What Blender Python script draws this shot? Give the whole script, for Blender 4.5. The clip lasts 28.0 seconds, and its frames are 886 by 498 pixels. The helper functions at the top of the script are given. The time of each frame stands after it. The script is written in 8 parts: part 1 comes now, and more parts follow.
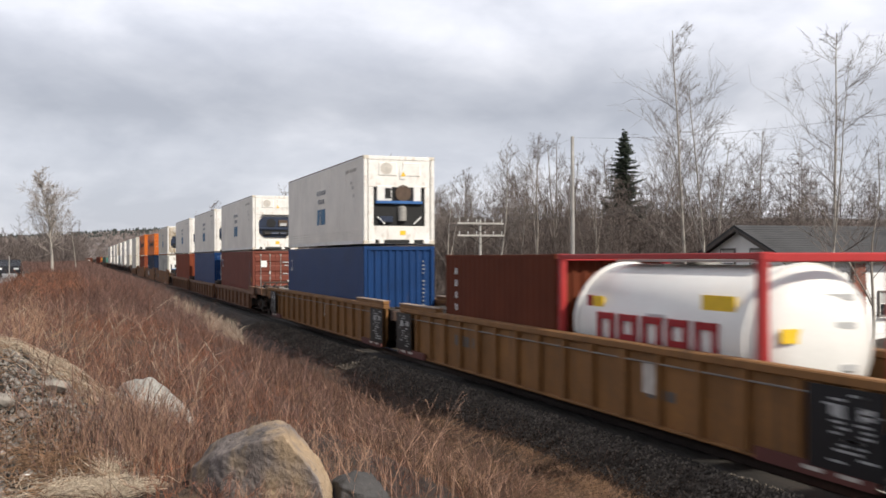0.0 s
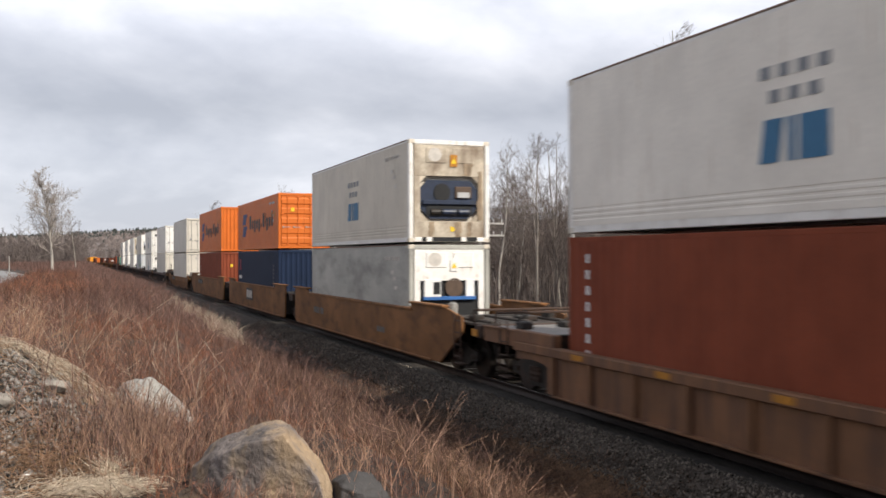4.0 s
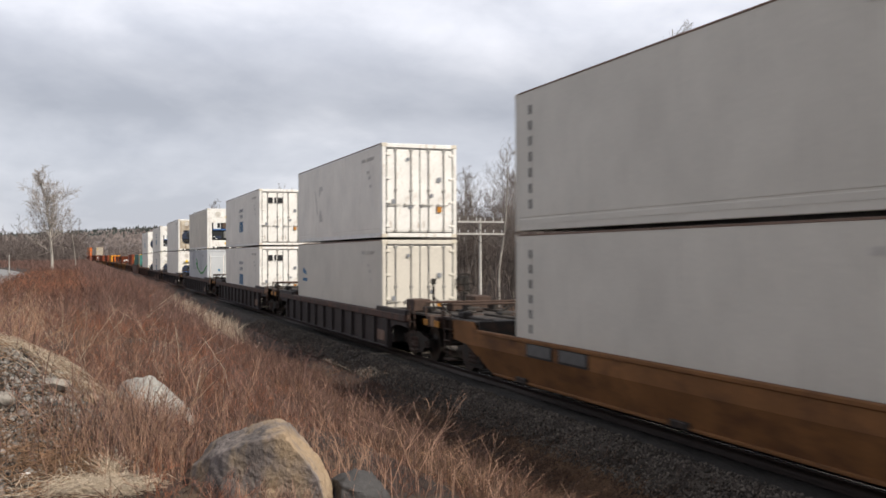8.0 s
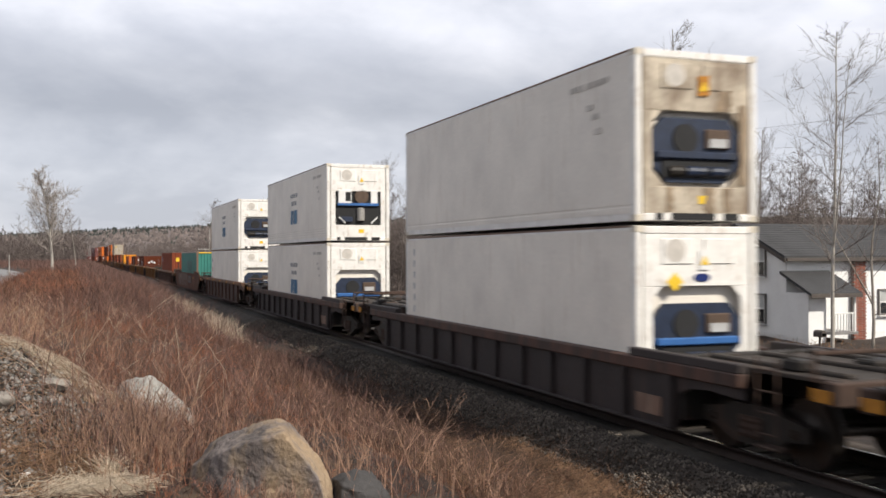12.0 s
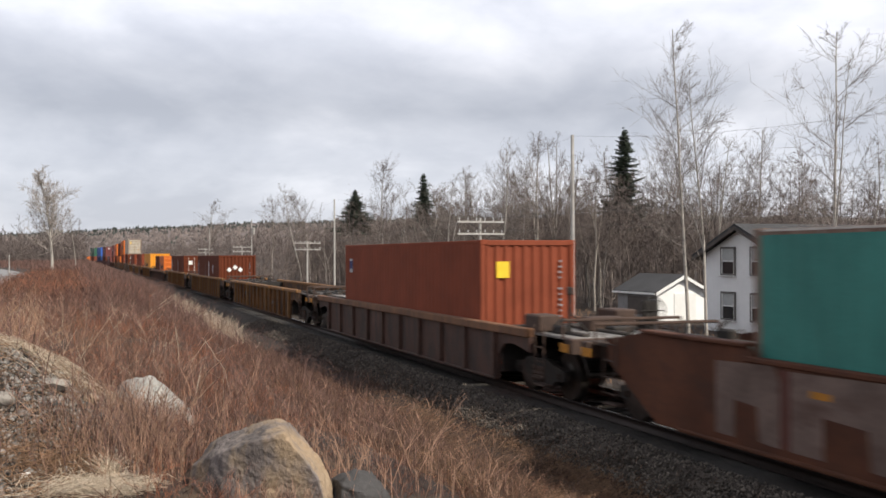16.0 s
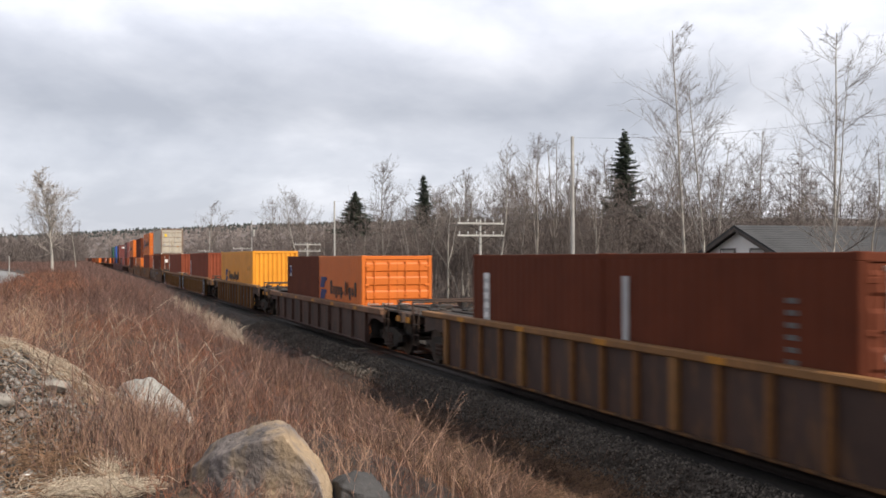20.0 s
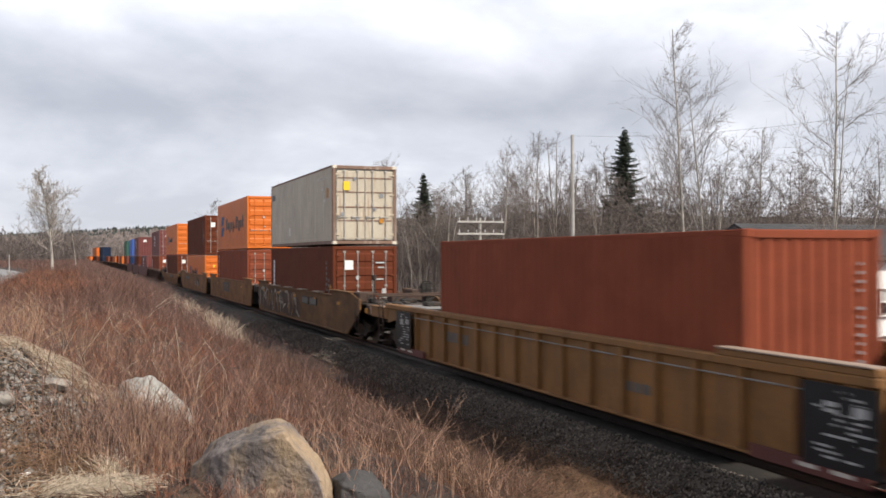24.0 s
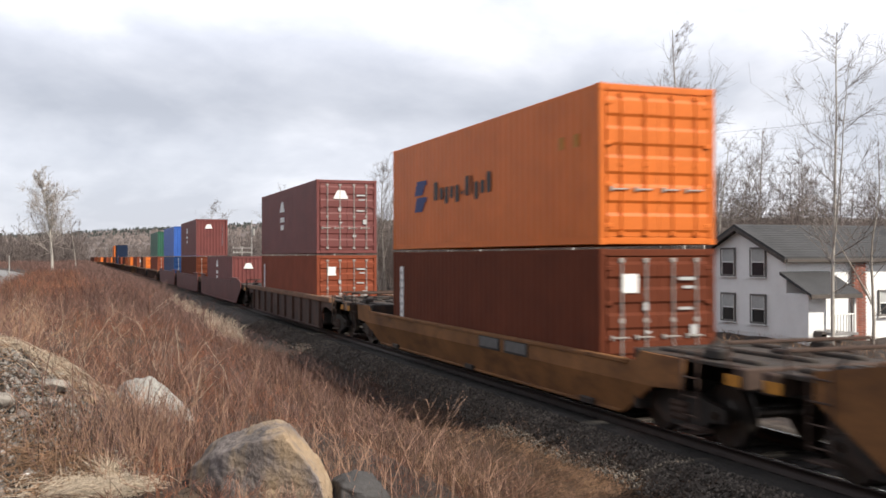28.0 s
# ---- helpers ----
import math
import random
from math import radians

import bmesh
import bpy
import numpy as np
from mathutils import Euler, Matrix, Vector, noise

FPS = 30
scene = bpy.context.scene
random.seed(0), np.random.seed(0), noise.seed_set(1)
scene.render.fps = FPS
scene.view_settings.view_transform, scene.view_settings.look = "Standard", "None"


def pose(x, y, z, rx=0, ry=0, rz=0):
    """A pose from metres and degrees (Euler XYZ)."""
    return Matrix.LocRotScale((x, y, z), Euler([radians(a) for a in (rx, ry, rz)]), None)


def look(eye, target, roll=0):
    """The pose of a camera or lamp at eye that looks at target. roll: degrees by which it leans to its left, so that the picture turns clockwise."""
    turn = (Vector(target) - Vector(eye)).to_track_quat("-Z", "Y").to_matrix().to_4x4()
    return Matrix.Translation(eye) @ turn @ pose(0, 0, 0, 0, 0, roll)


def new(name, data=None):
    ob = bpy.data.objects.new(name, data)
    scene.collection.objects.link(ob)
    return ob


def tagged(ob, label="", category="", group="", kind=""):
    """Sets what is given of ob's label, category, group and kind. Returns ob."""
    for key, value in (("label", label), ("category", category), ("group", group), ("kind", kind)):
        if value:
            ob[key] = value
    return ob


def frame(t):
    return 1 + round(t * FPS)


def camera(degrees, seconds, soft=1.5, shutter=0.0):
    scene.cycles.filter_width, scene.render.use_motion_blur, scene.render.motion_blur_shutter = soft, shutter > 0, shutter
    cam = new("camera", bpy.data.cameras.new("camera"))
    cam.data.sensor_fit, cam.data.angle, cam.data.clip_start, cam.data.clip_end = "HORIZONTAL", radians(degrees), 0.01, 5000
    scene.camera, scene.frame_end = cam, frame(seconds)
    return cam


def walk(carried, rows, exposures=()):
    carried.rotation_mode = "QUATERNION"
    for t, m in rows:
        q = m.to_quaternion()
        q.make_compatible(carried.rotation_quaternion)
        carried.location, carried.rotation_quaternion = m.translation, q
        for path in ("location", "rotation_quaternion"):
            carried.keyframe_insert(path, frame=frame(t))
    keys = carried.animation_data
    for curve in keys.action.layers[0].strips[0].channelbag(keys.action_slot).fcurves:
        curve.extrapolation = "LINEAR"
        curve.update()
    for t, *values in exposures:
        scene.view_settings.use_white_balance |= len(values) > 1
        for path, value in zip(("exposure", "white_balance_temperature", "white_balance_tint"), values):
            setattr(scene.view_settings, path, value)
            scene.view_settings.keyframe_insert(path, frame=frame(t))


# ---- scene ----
EYE = Vector((-9.86, 0.0, 2.85))
cam = camera(48.64, 28.0, soft=1.6, shutter=0.3)


def aim(lift):
    """The camera on its stand, tilted up by so many degrees."""
    a, b = radians(20.36), radians(0.43 + lift)
    way = Vector((math.sin(a) * math.cos(b), math.cos(a) * math.cos(b), math.sin(b)))
    return look(EYE, EYE + way * 100, -0.16)


LIFTS = [(0, 1.5), (3.5, 1.5), (5.5, .6), (7, .6), (8, -1.2), (9, -.3), (10.5, .4), (12, -1.3), (15, -1.2), (18, -1.3), (19, .2), (20, 1.5),
         (21, 1), (21.5, 0), (23.5, -1.4), (25, -1.4), (26, -.3), (27, .6), (28, .2)]
walk(cam, [(t, aim(d * 0.033)) for t, d in LIFTS], exposures=[(0.0, -0.06), (3.5, 0.05), (6.0, 0.02), (8.0, -0.12), (10.0, -0.22), (12.5, -0.06), (15.0, 0.0), (19.0, 0.04), (24.0, 0.10), (28.0, 0.19)])

# ---- sky and sun ----
SUN_EL, SUN_AZ = radians(41), radians(28)      # azimuth turned from -y towards +x
sun_dir = Vector((math.sin(SUN_AZ) * math.cos(SUN_EL), -math.cos(SUN_AZ) * math.cos(SUN_EL), math.sin(SUN_EL)))
sun = new("sun", bpy.data.lights.new("sun", "SUN"))
sun.data.energy, sun.data.angle, sun.data.color = 5.0, radians(1.2), (1.0, 0.93, 0.82)
sun.matrix_world = look(sun_dir * 50, (0, 0, 0))

world = bpy.data.worlds.new("overcast_sky")
scene.world = world
world.use_nodes = True
wn, wl = world.node_tree.nodes, world.node_tree.links
wn.clear()


def wnode(kind, **kw):
    n = wn.new(kind)
    for k, v in kw.items():
        n.inputs[k].default_value = v
    return n


def wmath(op, a, b=None):
    n = wn.new("ShaderNodeMath")
    n.operation = op
    for i, v in enumerate((a, b)):
        if v is None:
            continue
        if isinstance(v, (int, float)):
            n.inputs[i].default_value = v
        else:
            wl.new(v, n.inputs[i])
    return n.outputs[0]


wc = wn.new("ShaderNodeTexCoord")
sep = wn.new("ShaderNodeSeparateXYZ")
wl.new(wc.outputs["Generated"], sep.inputs[0])
zz = wmath("ADD", wmath("MAXIMUM", sep.outputs[2], 0.0), 0.35)
comb = wn.new("ShaderNodeCombineXYZ")
wl.new(wmath("ADD", wmath("DIVIDE", sep.outputs[0], zz), 16.447), comb.inputs[0])
wl.new(wmath("ADD", wmath("DIVIDE", sep.outputs[1], zz), -27.517), comb.inputs[1])
comb.inputs[2].default_value = -25.219
cloud_a = wnode("ShaderNodeTexNoise", Scale=1.5, Detail=5.0, Roughness=0.48, Distortion=0.35)
cloud_b = wnode("ShaderNodeTexNoise", Scale=4.35, Detail=6.0, Roughness=0.55, Distortion=0.2)
for c in (cloud_a, cloud_b):
    wl.new(comb.outputs[0], c.inputs["Vector"])
mixed = wmath("ADD", wmath("MULTIPLY", cloud_a.outputs[0], 0.72), wmath("MULTIPLY", cloud_b.outputs[0], 0.28))
ramp = wn.new("ShaderNodeValToRGB")
wl.new(mixed, ramp.inputs[0])
ramp.color_ramp.elements[0].position, ramp.color_ramp.elements[0].color = 0.38, (0.64, 0.665, 0.755, 1)
ramp.color_ramp.elements[1].position, ramp.color_ramp.elements[1].color = 0.60, (1.08, 1.085, 1.16, 1)
e = ramp.color_ramp.elements.new(0.485)
e.color = (0.81, 0.83, 0.915, 1)
deck = wn.new("ShaderNodeValToRGB")      # a greyer deck over the ridge, a pale break above it, dimmed overhead
wl.new(wmath("MULTIPLY", wmath("MAXIMUM", sep.outputs[2], 0.0), 2.0), deck.inputs[0])
deck.color_ramp.elements[0].position, deck.color_ramp.elements[0].color = 0.0, (0.95, 0.95, 0.95, 1)
deck.color_ramp.elements[1].position, deck.color_ramp.elements[1].color = 1.0, (0.66, 0.66, 0.66, 1)
# the last stops lie above the view and only weaken the fill light
for at, v in ((0.13, 0.97), (0.21, 0.95), (0.29, 0.82), (0.36, 0.87), (0.45, 1.10), (0.52, 1.10), (0.74, 0.84)):
    deck.color_ramp.elements.new(at).color = (v, v, v, 1)
sky = wn.new("ShaderNodeTexSky")
sky.sky_type, sky.sun_disc, sky.sun_elevation = "NISHITA", False, SUN_EL
sky.sun_rotation = math.pi - SUN_AZ
sky_bg = wnode("ShaderNodeBackground", Strength=0.09)
wl.new(sky.outputs[0], sky_bg.inputs[0])
cloud_bg = wnode("ShaderNodeBackground")
wl.new(ramp.outputs[0], cloud_bg.inputs[0])
wl.new(deck.outputs[0], cloud_bg.inputs[1])
wmix = wnode("ShaderNodeMixShader", Fac=0.88)
wl.new(sky_bg.outputs[0], wmix.inputs[1])
wl.new(cloud_bg.outputs[0], wmix.inputs[2])
wout = wn.new("ShaderNodeOutputWorld")
wl.new(wmix.outputs[0], wout.inputs[0])


# ---- materials ----
def mat(name, col, rough=0.6, metal=0.0, var=0.25, scale=1.5, fine=30.0, bump=0.1, dirt=None, dirt_amount=0.5, stretch=(1, 1, 1), rand="", spread=0.3, soft=False):
    """Two scales of mottling, fine relief, stains of another colour drawn out by stretch, and a change from piece to piece."""
    m = bpy.data.materials.new(name)
    m.use_nodes = True
    n, l = m.node_tree.nodes, m.node_tree.links
    b = n["Principled BSDF"]
    b.inputs["Roughness"].default_value, b.inputs["Metallic"].default_value = rough, metal
    tc = n.new("ShaderNodeTexCoord")

    def tex(s, st=(1, 1, 1), detail=4.0):
        mp = n.new("ShaderNodeMapping")
        mp.inputs["Scale"].default_value = st
        l.new(tc.outputs["Object"], mp.inputs[0])
        t = n.new("ShaderNodeTexNoise")
        t.inputs["Scale"].default_value, t.inputs["Detail"].default_value, t.inputs["Roughness"].default_value = s, detail, 0.6
        l.new(mp.outputs[0], t.inputs["Vector"])
        return t.outputs[0]

    def band(v, a, c, lo, hi):
        r = n.new("ShaderNodeMapRange")
        r.inputs[1].default_value, r.inputs[2].default_value, r.inputs[3].default_value, r.inputs[4].default_value = a, c, lo, hi
        l.new(v, r.inputs[0])
        return r.outputs[0]

    def mul(a, c):
        k = n.new("ShaderNodeMath")
        k.operation = "MULTIPLY"
        l.new(a, k.inputs[0])
        if isinstance(c, (int, float)):
            k.inputs[1].default_value = c
        else:
            l.new(c, k.inputs[1])
        return k.outputs[0]

    big, small = tex(scale), tex(fine)
    bright = mul(band(big, 0.3, 0.7, 1 - var, 1 + var * 0.6), band(small, 0.3, 0.7, 1 - var * 0.6, 1 + var * 0.4))
    if rand:
        src = n.new("ShaderNodeObjectInfo").outputs["Random"] if rand == "object" else n.new("ShaderNodeNewGeometry").outputs["Random Per Island"]
        bright = mul(bright, band(src, 0, 1, 1 - spread, 1 + spread))
    hue = n.new("ShaderNodeHueSaturation")
    hue.inputs["Color"].default_value = (*col, 1)
    l.new(bright, hue.inputs["Value"])
    colour = hue.outputs[0]
    if dirt:
        mx = n.new("ShaderNodeMix")
        mx.data_type = "RGBA"
        l.new(band(tex(2.2, stretch, 6.0), 0.72 - dirt_amount * 0.35, 0.86 - dirt_amount * 0.35 if dirt_amount > 0.69 and not soft else 0.80 - dirt_amount * 0.1, 0.0, min(0.9, 0.5 + dirt_amount * 0.4)), mx.inputs[0])
        l.new(colour, mx.inputs[6])
        mx.inputs[7].default_value = (*dirt, 1)
        colour = mx.outputs[2]
    l.new(colour, b.inputs["Base Color"])
    l.new(band(small, 0.2, 0.8, max(0.05, rough - 0.12), min(1, rough + 0.12)), b.inputs["Roughness"])
    if bump:
        bp = n.new("ShaderNodeBump")
        bp.inputs["Strength"].default_value, bp.inputs["Distance"].default_value = bump, 0.03
        l.new(small, bp.inputs["Height"])
        l.new(bp.outputs[0], b.inputs["Normal"])
    return m


RUST = (0.13, 0.05, 0.025)
DOWN = (3.0, 3.0, 0.25)          # stains drawn out downwards
ALONG = (2.0, 0.5, 1.2)
PAINT = {
    "white": mat("reefer_white", (0.80, 0.745, 0.665), 0.5, 0, 0.12, 0.7, 14, 0.03, (0.38, 0.27, 0.16), 0.36, DOWN),
    "cream": mat("reefer_cream", (0.63, 0.57, 0.475), 0.55, 0, 0.14, 0.7, 14, 0.03, (0.30, 0.21, 0.13), 0.4, DOWN),
    "grey": mat("reefer_grey", (0.63, 0.585, 0.51), 0.5, 0, 0.10, 0.6, 14, 0.03, (0.33, 0.31, 0.28), 0.3, DOWN),
    "sooty": mat("sooty_grey", (0.42, 0.41, 0.37), 0.6, 0, 0.2, 0.5, 14, 0.03, (0.07, 0.065, 0.055), 0.68, (.3, .14, .4)),
    "stained": mat("smoke_stained_cream", (0.66, 0.58, 0.46), 0.6, 0, 0.3, 1.2, 14, 0.03, (0.13, 0.08, 0.045), 1.1, (.7, .7, .45), soft=True),
    # neutral white for sunlit ends; the sides' white is warmed against blue shade
    "face": mat("rust_spotted_sunlit_white", (0.81, 0.785, 0.745), 0.55, 0, 0.14, 1.5, 14, 0.03, (0.30, 0.18, 0.09), 0.46, (3.0, 3.0, 1.1)),
    "genset": mat("genset_grey", (0.50, 0.515, 0.53), 0.45, 0, 0.06, 0.7, 14, 0.02, (0.3, 0.3, 0.3), 0.2, DOWN),
    "blue": mat("container_blue", (0.008, 0.040, 0.135), 0.5, 0, 0.22, 0.9, 25, 0.05, (0.07, 0.06, 0.06), 0.3, DOWN),
    "navy": mat("container_navy", (0.010, 0.021, 0.052), 0.7, 0, 0.22, 0.9, 25, 0.05, (0.035, 0.032, 0.035), 0.3, DOWN),
    "bright_blue": mat("container_bright_blue", (0.03, 0.11, 0.42), 0.5, 0, 0.2, 0.9, 25, 0.05, (0.08, 0.07, 0.07), 0.3, DOWN),
    "brown": mat("container_brown", (0.118, 0.029, 0.012), 0.85, 0, 0.2, 0.9, 25, 0.05, (0.09, 0.033, 0.018), 0.35, DOWN),
    "rosewood": mat("container_rosewood", (0.170, 0.050, 0.034), 0.7, 0, 0.2, 0.9, 25, 0.05, (0.11, 0.04, 0.028), 0.3, DOWN),
    "maroon": mat("container_maroon", (0.150, 0.036, 0.032), 0.65, 0, 0.2, 0.9, 25, 0.05, (0.09, 0.035, 0.028), 0.3, DOWN),
    "redbrown": mat("container_redbrown", (0.220, 0.054, 0.026), 0.82, 0, 0.2, 0.9, 25, 0.05, (0.12, 0.038, 0.02), 0.35, DOWN),
    "orange": mat("container_orange", (0.61, 0.150, 0.025), 0.5, 0, 0.14, 0.9, 25, 0.05, (0.30, 0.09, 0.03), 0.3, DOWN),
    "amber": mat("container_amber", (0.74, 0.30, 0.03), 0.5, 0, 0.14, 0.9, 25, 0.05, (0.33, 0.12, 0.03), 0.3, DOWN),
    "teal": mat("container_teal", (0.052, 0.215, 0.182), 0.55, 0, 0.2, 0.9, 25, 0.05, (0.06, 0.12, 0.10), 0.35, DOWN),
    "green": mat("container_green", (0.02, 0.10, 0.06), 0.55, 0, 0.2, 0.9, 25, 0.05, (0.05, 0.06, 0.05), 0.3, DOWN),
    "dryvan": mat("container_dusty_white", (0.50, 0.44, 0.35), 0.6, 0, 0.18, 0.7, 20, 0.05, (0.27, 0.15, 0.07), 0.60, DOWN),
    "rustframe": mat("rusty_frame_paint", (0.20, 0.12, 0.085), 0.7, 0, 0.3, 1.5, 20, 0.05, (0.50, 0.46, 0.40), 0.5, DOWN),
    "tank": mat("tank_white", (0.78, 0.77, 0.74), 0.35, 0, 0.06, 0.9, 20, 0.02, (0.5, 0.45, 0.4), 0.2, DOWN),
    "tankred": mat("tank_frame_red", (0.40, 0.025, 0.025), 0.5, 0, 0.15, 1.2, 25, 0.05),
    "yellowcar": mat("car_yellow", (0.240, 0.110, 0.031), 0.7, 0, 0.3, 0.8, 18, 0.10, (0.095, 0.050, 0.024), 0.55, DOWN),
    "ochrecar": mat("car_ochre", (0.218, 0.099, 0.037), 0.7, 0, 0.32, 0.6, 18, 0.08, (0.065, 0.030, 0.018), 0.66, ALONG),
    "umbercar": mat("car_umber", (0.150, 0.076, 0.033), 0.75, 0, 0.4, 0.6, 18, 0.10, (0.060, 0.034, 0.022), 0.72, ALONG, soft=True),
    "russetcar": mat("car_russet", (0.115, 0.045, 0.025), 0.75, 0, 0.4, 0.6, 18, 0.10, (0.060, 0.031, 0.022), 0.72, ALONG, soft=True),
    "ghostpaint": mat("faded_letter_paint", (0.175, 0.125, 0.105), 0.8, 0, 0.35, 1.2, 18, 0.05, (0.085, 0.045, 0.035), 0.6, ALONG),
    "spraypaint": mat("faded_spray_paint", (0.33, 0.28, 0.225), 0.75, 0, 0.3, 1.5, 18, 0.05, (0.13, 0.09, 0.06), 0.55, ALONG),
    "sprayground": mat("dark_spray_paint", (0.076, 0.049, 0.036), 0.75, 0, 0.35, 1.0, 18, 0.05, (0.10, 0.06, 0.035), 0.45, ALONG),
    "browncar": mat("car_brown", (0.088, 0.042, 0.029), 0.75, 0, 0.4, 0.8, 18, 0.10, (0.035, 0.024, 0.02), 0.75, (1.6, 1.6, .4)),
    "blackcar": mat("car_black", (0.032, 0.023, 0.022), 0.7, 0, 0.3, 0.8, 18, 0.10, (0.085, 0.04, 0.028), 0.35, DOWN),
    "rustcar": mat("car_rust", (0.20, 0.092, 0.042), 0.75, 0, 0.3, 0.9, 18, 0.10, (0.085, 0.043, 0.028), 0.7, DOWN),
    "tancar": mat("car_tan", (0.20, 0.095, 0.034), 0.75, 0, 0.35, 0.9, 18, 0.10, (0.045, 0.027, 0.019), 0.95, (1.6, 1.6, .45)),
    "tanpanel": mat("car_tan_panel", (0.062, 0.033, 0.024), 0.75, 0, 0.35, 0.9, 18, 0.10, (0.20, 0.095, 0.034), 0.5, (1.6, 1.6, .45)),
    "marooncar": mat("car_maroon", (0.12, 0.035, 0.03), 0.65, 0, 0.25, 0.8, 18, 0.08, (0.07, 0.03, 0.025), 0.5, ALONG),
}
STEEL_DARK = mat("greasy_steel", (0.025, 0.021, 0.018), 0.6, 0.3, 0.35, 4, 40, 0.15, (0.09, 0.045, 0.03), 0.5)
STEEL_RUST = mat("rusty_steel", (0.065, 0.037, 0.026), 0.75, 0.1, 0.35, 4, 40, 0.2, (0.05, 0.03, 0.02), 0.5)
WHEEL_STEEL = mat("worn_wheel_steel", (0.05, 0.042, 0.037), 0.4, 0.7, 0.3, 5, 40, 0.1, (0.05, 0.03, 0.02), 0.6)
TREAD = mat("polished_tread", (0.55, 0.54, 0.52), 0.22, 1.0, 0.1, 5, 60, 0.02)
GALV = mat("galvanised_bar", (0.42, 0.40, 0.37), 0.5, 0.5, 0.2, 5, 60, 0.05)
DECK_PALE = mat("worn_and_lit_plate", (0.25, 0.235, 0.22), 0.65, 0.2, 0.3, 2, 40, 0.2, (0.12, 0.07, 0.04), 0.5)
DUSTY_TAB = mat("dusty_guide_plate", (0.33, 0.245, 0.19), 0.75, 0.1, 0.3, 2, 40, 0.1, (0.16, 0.09, 0.05), 0.5)
DECK = mat("deck_grating", (0.055, 0.045, 0.038), 0.75, 0.3, 0.3, 3, 40, 0.2, (0.10, 0.05, 0.03), 0.5)
# black of rubber parts, and painted shade for openings that lack depth
RUBBER_AND_SHADE = mat("black_rubber_and_shade", (0.014, 0.014, 0.015), 0.8, 0, 0.2, 5, 40, 0.1)
MACHINE_BLUE = mat("machine_navy", (0.011, 0.021, 0.050), 0.5, 0, 0.3, 6, 60, 0.1, (0.03, 0.03, 0.03), 0.4)
BAR_BLUE = mat("machine_blue_bar", (0.03, 0.12, 0.34), 0.5, 0, 0.1, 6, 60, 0.05)
FAN_BROWN = mat("soot_brown_fan", (0.10, 0.065, 0.045), 0.7, 0.2, 0.3, 6, 60, 0.1)
SOOT = mat("soot_stain", (0.36, 0.27, 0.18), 0.8, 0, 0.4, 2.0, 12, 0.02, (0.11, 0.075, 0.05), 0.9, DOWN, soft=True)
DECAL = {
    "white": mat("decal_white", (0.78, 0.77, 0.75), 0.5, 0, 0.08, 5, 60, 0.0),
    "grey": mat("decal_grey", (0.24, 0.25, 0.27), 0.5, 0, 0.12, 5, 60, 0.0),
    "pale": mat("decal_pale_grey", (0.45, 0.45, 0.45), 0.5, 0, 0.12, 5, 60, 0.0),
    "bluelogo": mat("decal_blue", (0.05, 0.165, 0.30), 0.5, 0, 0.12, 5, 60, 0.0),
    "navy": mat("decal_navy", (0.015, 0.03, 0.14), 0.5, 0, 0.12, 5, 60, 0.0),
    "black": mat("decal_black", (0.02, 0.02, 0.022), 0.5, 0, 0.12, 5, 60, 0.0),
    "red": mat("decal_red", (0.33, 0.025, 0.03), 0.5, 0, 0.12, 5, 60, 0.0),
    "yellow": mat("decal_yellow", (0.80, 0.53, 0.04), 0.5, 0, 0.12, 5, 60, 0.0),
    "amber": mat("decal_amber", (0.46, 0.20, 0.03), 0.6, 0, 0.3, 5, 60, 0.0),
    "heap": mat("heap_earth", (0.042, 0.034, 0.028), 0.95, 0, 0.5, 1.6, 20, 1.0, (0.16, 0.14, 0.12), 0.5),
    "green": mat("decal_green", (0.03, 0.27, 0.05), 0.5, 0, 0.12, 5, 60, 0.0),
    "faint": mat("decal_faint", (0.58, 0.54, 0.49), 0.6, 0, 0.2, 5, 60, 0.0),
    "dim": mat("decal_dim_grey", (0.13, 0.125, 0.12), 0.6, 0, 0.2, 5, 60, 0.0),
    "darkteal": mat("decal_dark_teal", (0.02, 0.11, 0.10), 0.5, 0, 0.12, 5, 60, 0.0),
}
for old in [PAINT[k] for k in ("navy", "blue", "brown", "redbrown", "rosewood", "orange", "amber", "teal", "ochrecar", "umbercar", "russetcar", "tancar", "ghostpaint", "sprayground")] + list(DECAL.values()):
    old.node_tree.nodes["Principled BSDF"].inputs["Specular IOR Level"].default_value = 0.22      # chalky old paint
BALLAST = mat("ballast_stone", (0.075, 0.060, 0.048), 0.95, 0, 0.5, 0.7, 26, 1.0, (0.028, 0.020, 0.015), 0.7)
# darkened for grease and for the deep shade under the cars
OILY_SHADED = mat("oily_shaded_stone", (0.030, 0.025, 0.021), 0.9, 0, 0.5, 0.9, 26, 1.0, (0.055, 0.043, 0.034), 0.5)
BALLAST_BIT = mat("dusty_ballast", (0.118, 0.099, 0.082), 0.95, 0, 0.45, 0.8, 30, 0.3, (0.05, 0.034, 0.025), 0.6, rand="island", spread=0.75)
STONE_BIT = mat("crushed_stone", (0.185, 0.170, 0.155), 0.9, 0, 0.4, 3, 30, 0.3, rand="island", spread=0.95)
STONE_PALE = mat("pale_field_stone", (0.27, 0.245, 0.215), 0.9, 0, 0.35, 5, 30, 0.5, (0.12, 0.10, 0.085), 0.5)
SOIL = mat("brown_turf", (0.030, 0.019, 0.014), 0.95, 0, 0.5, 0.6, 14, 1.0, (0.13, 0.088, 0.052), 0.55)
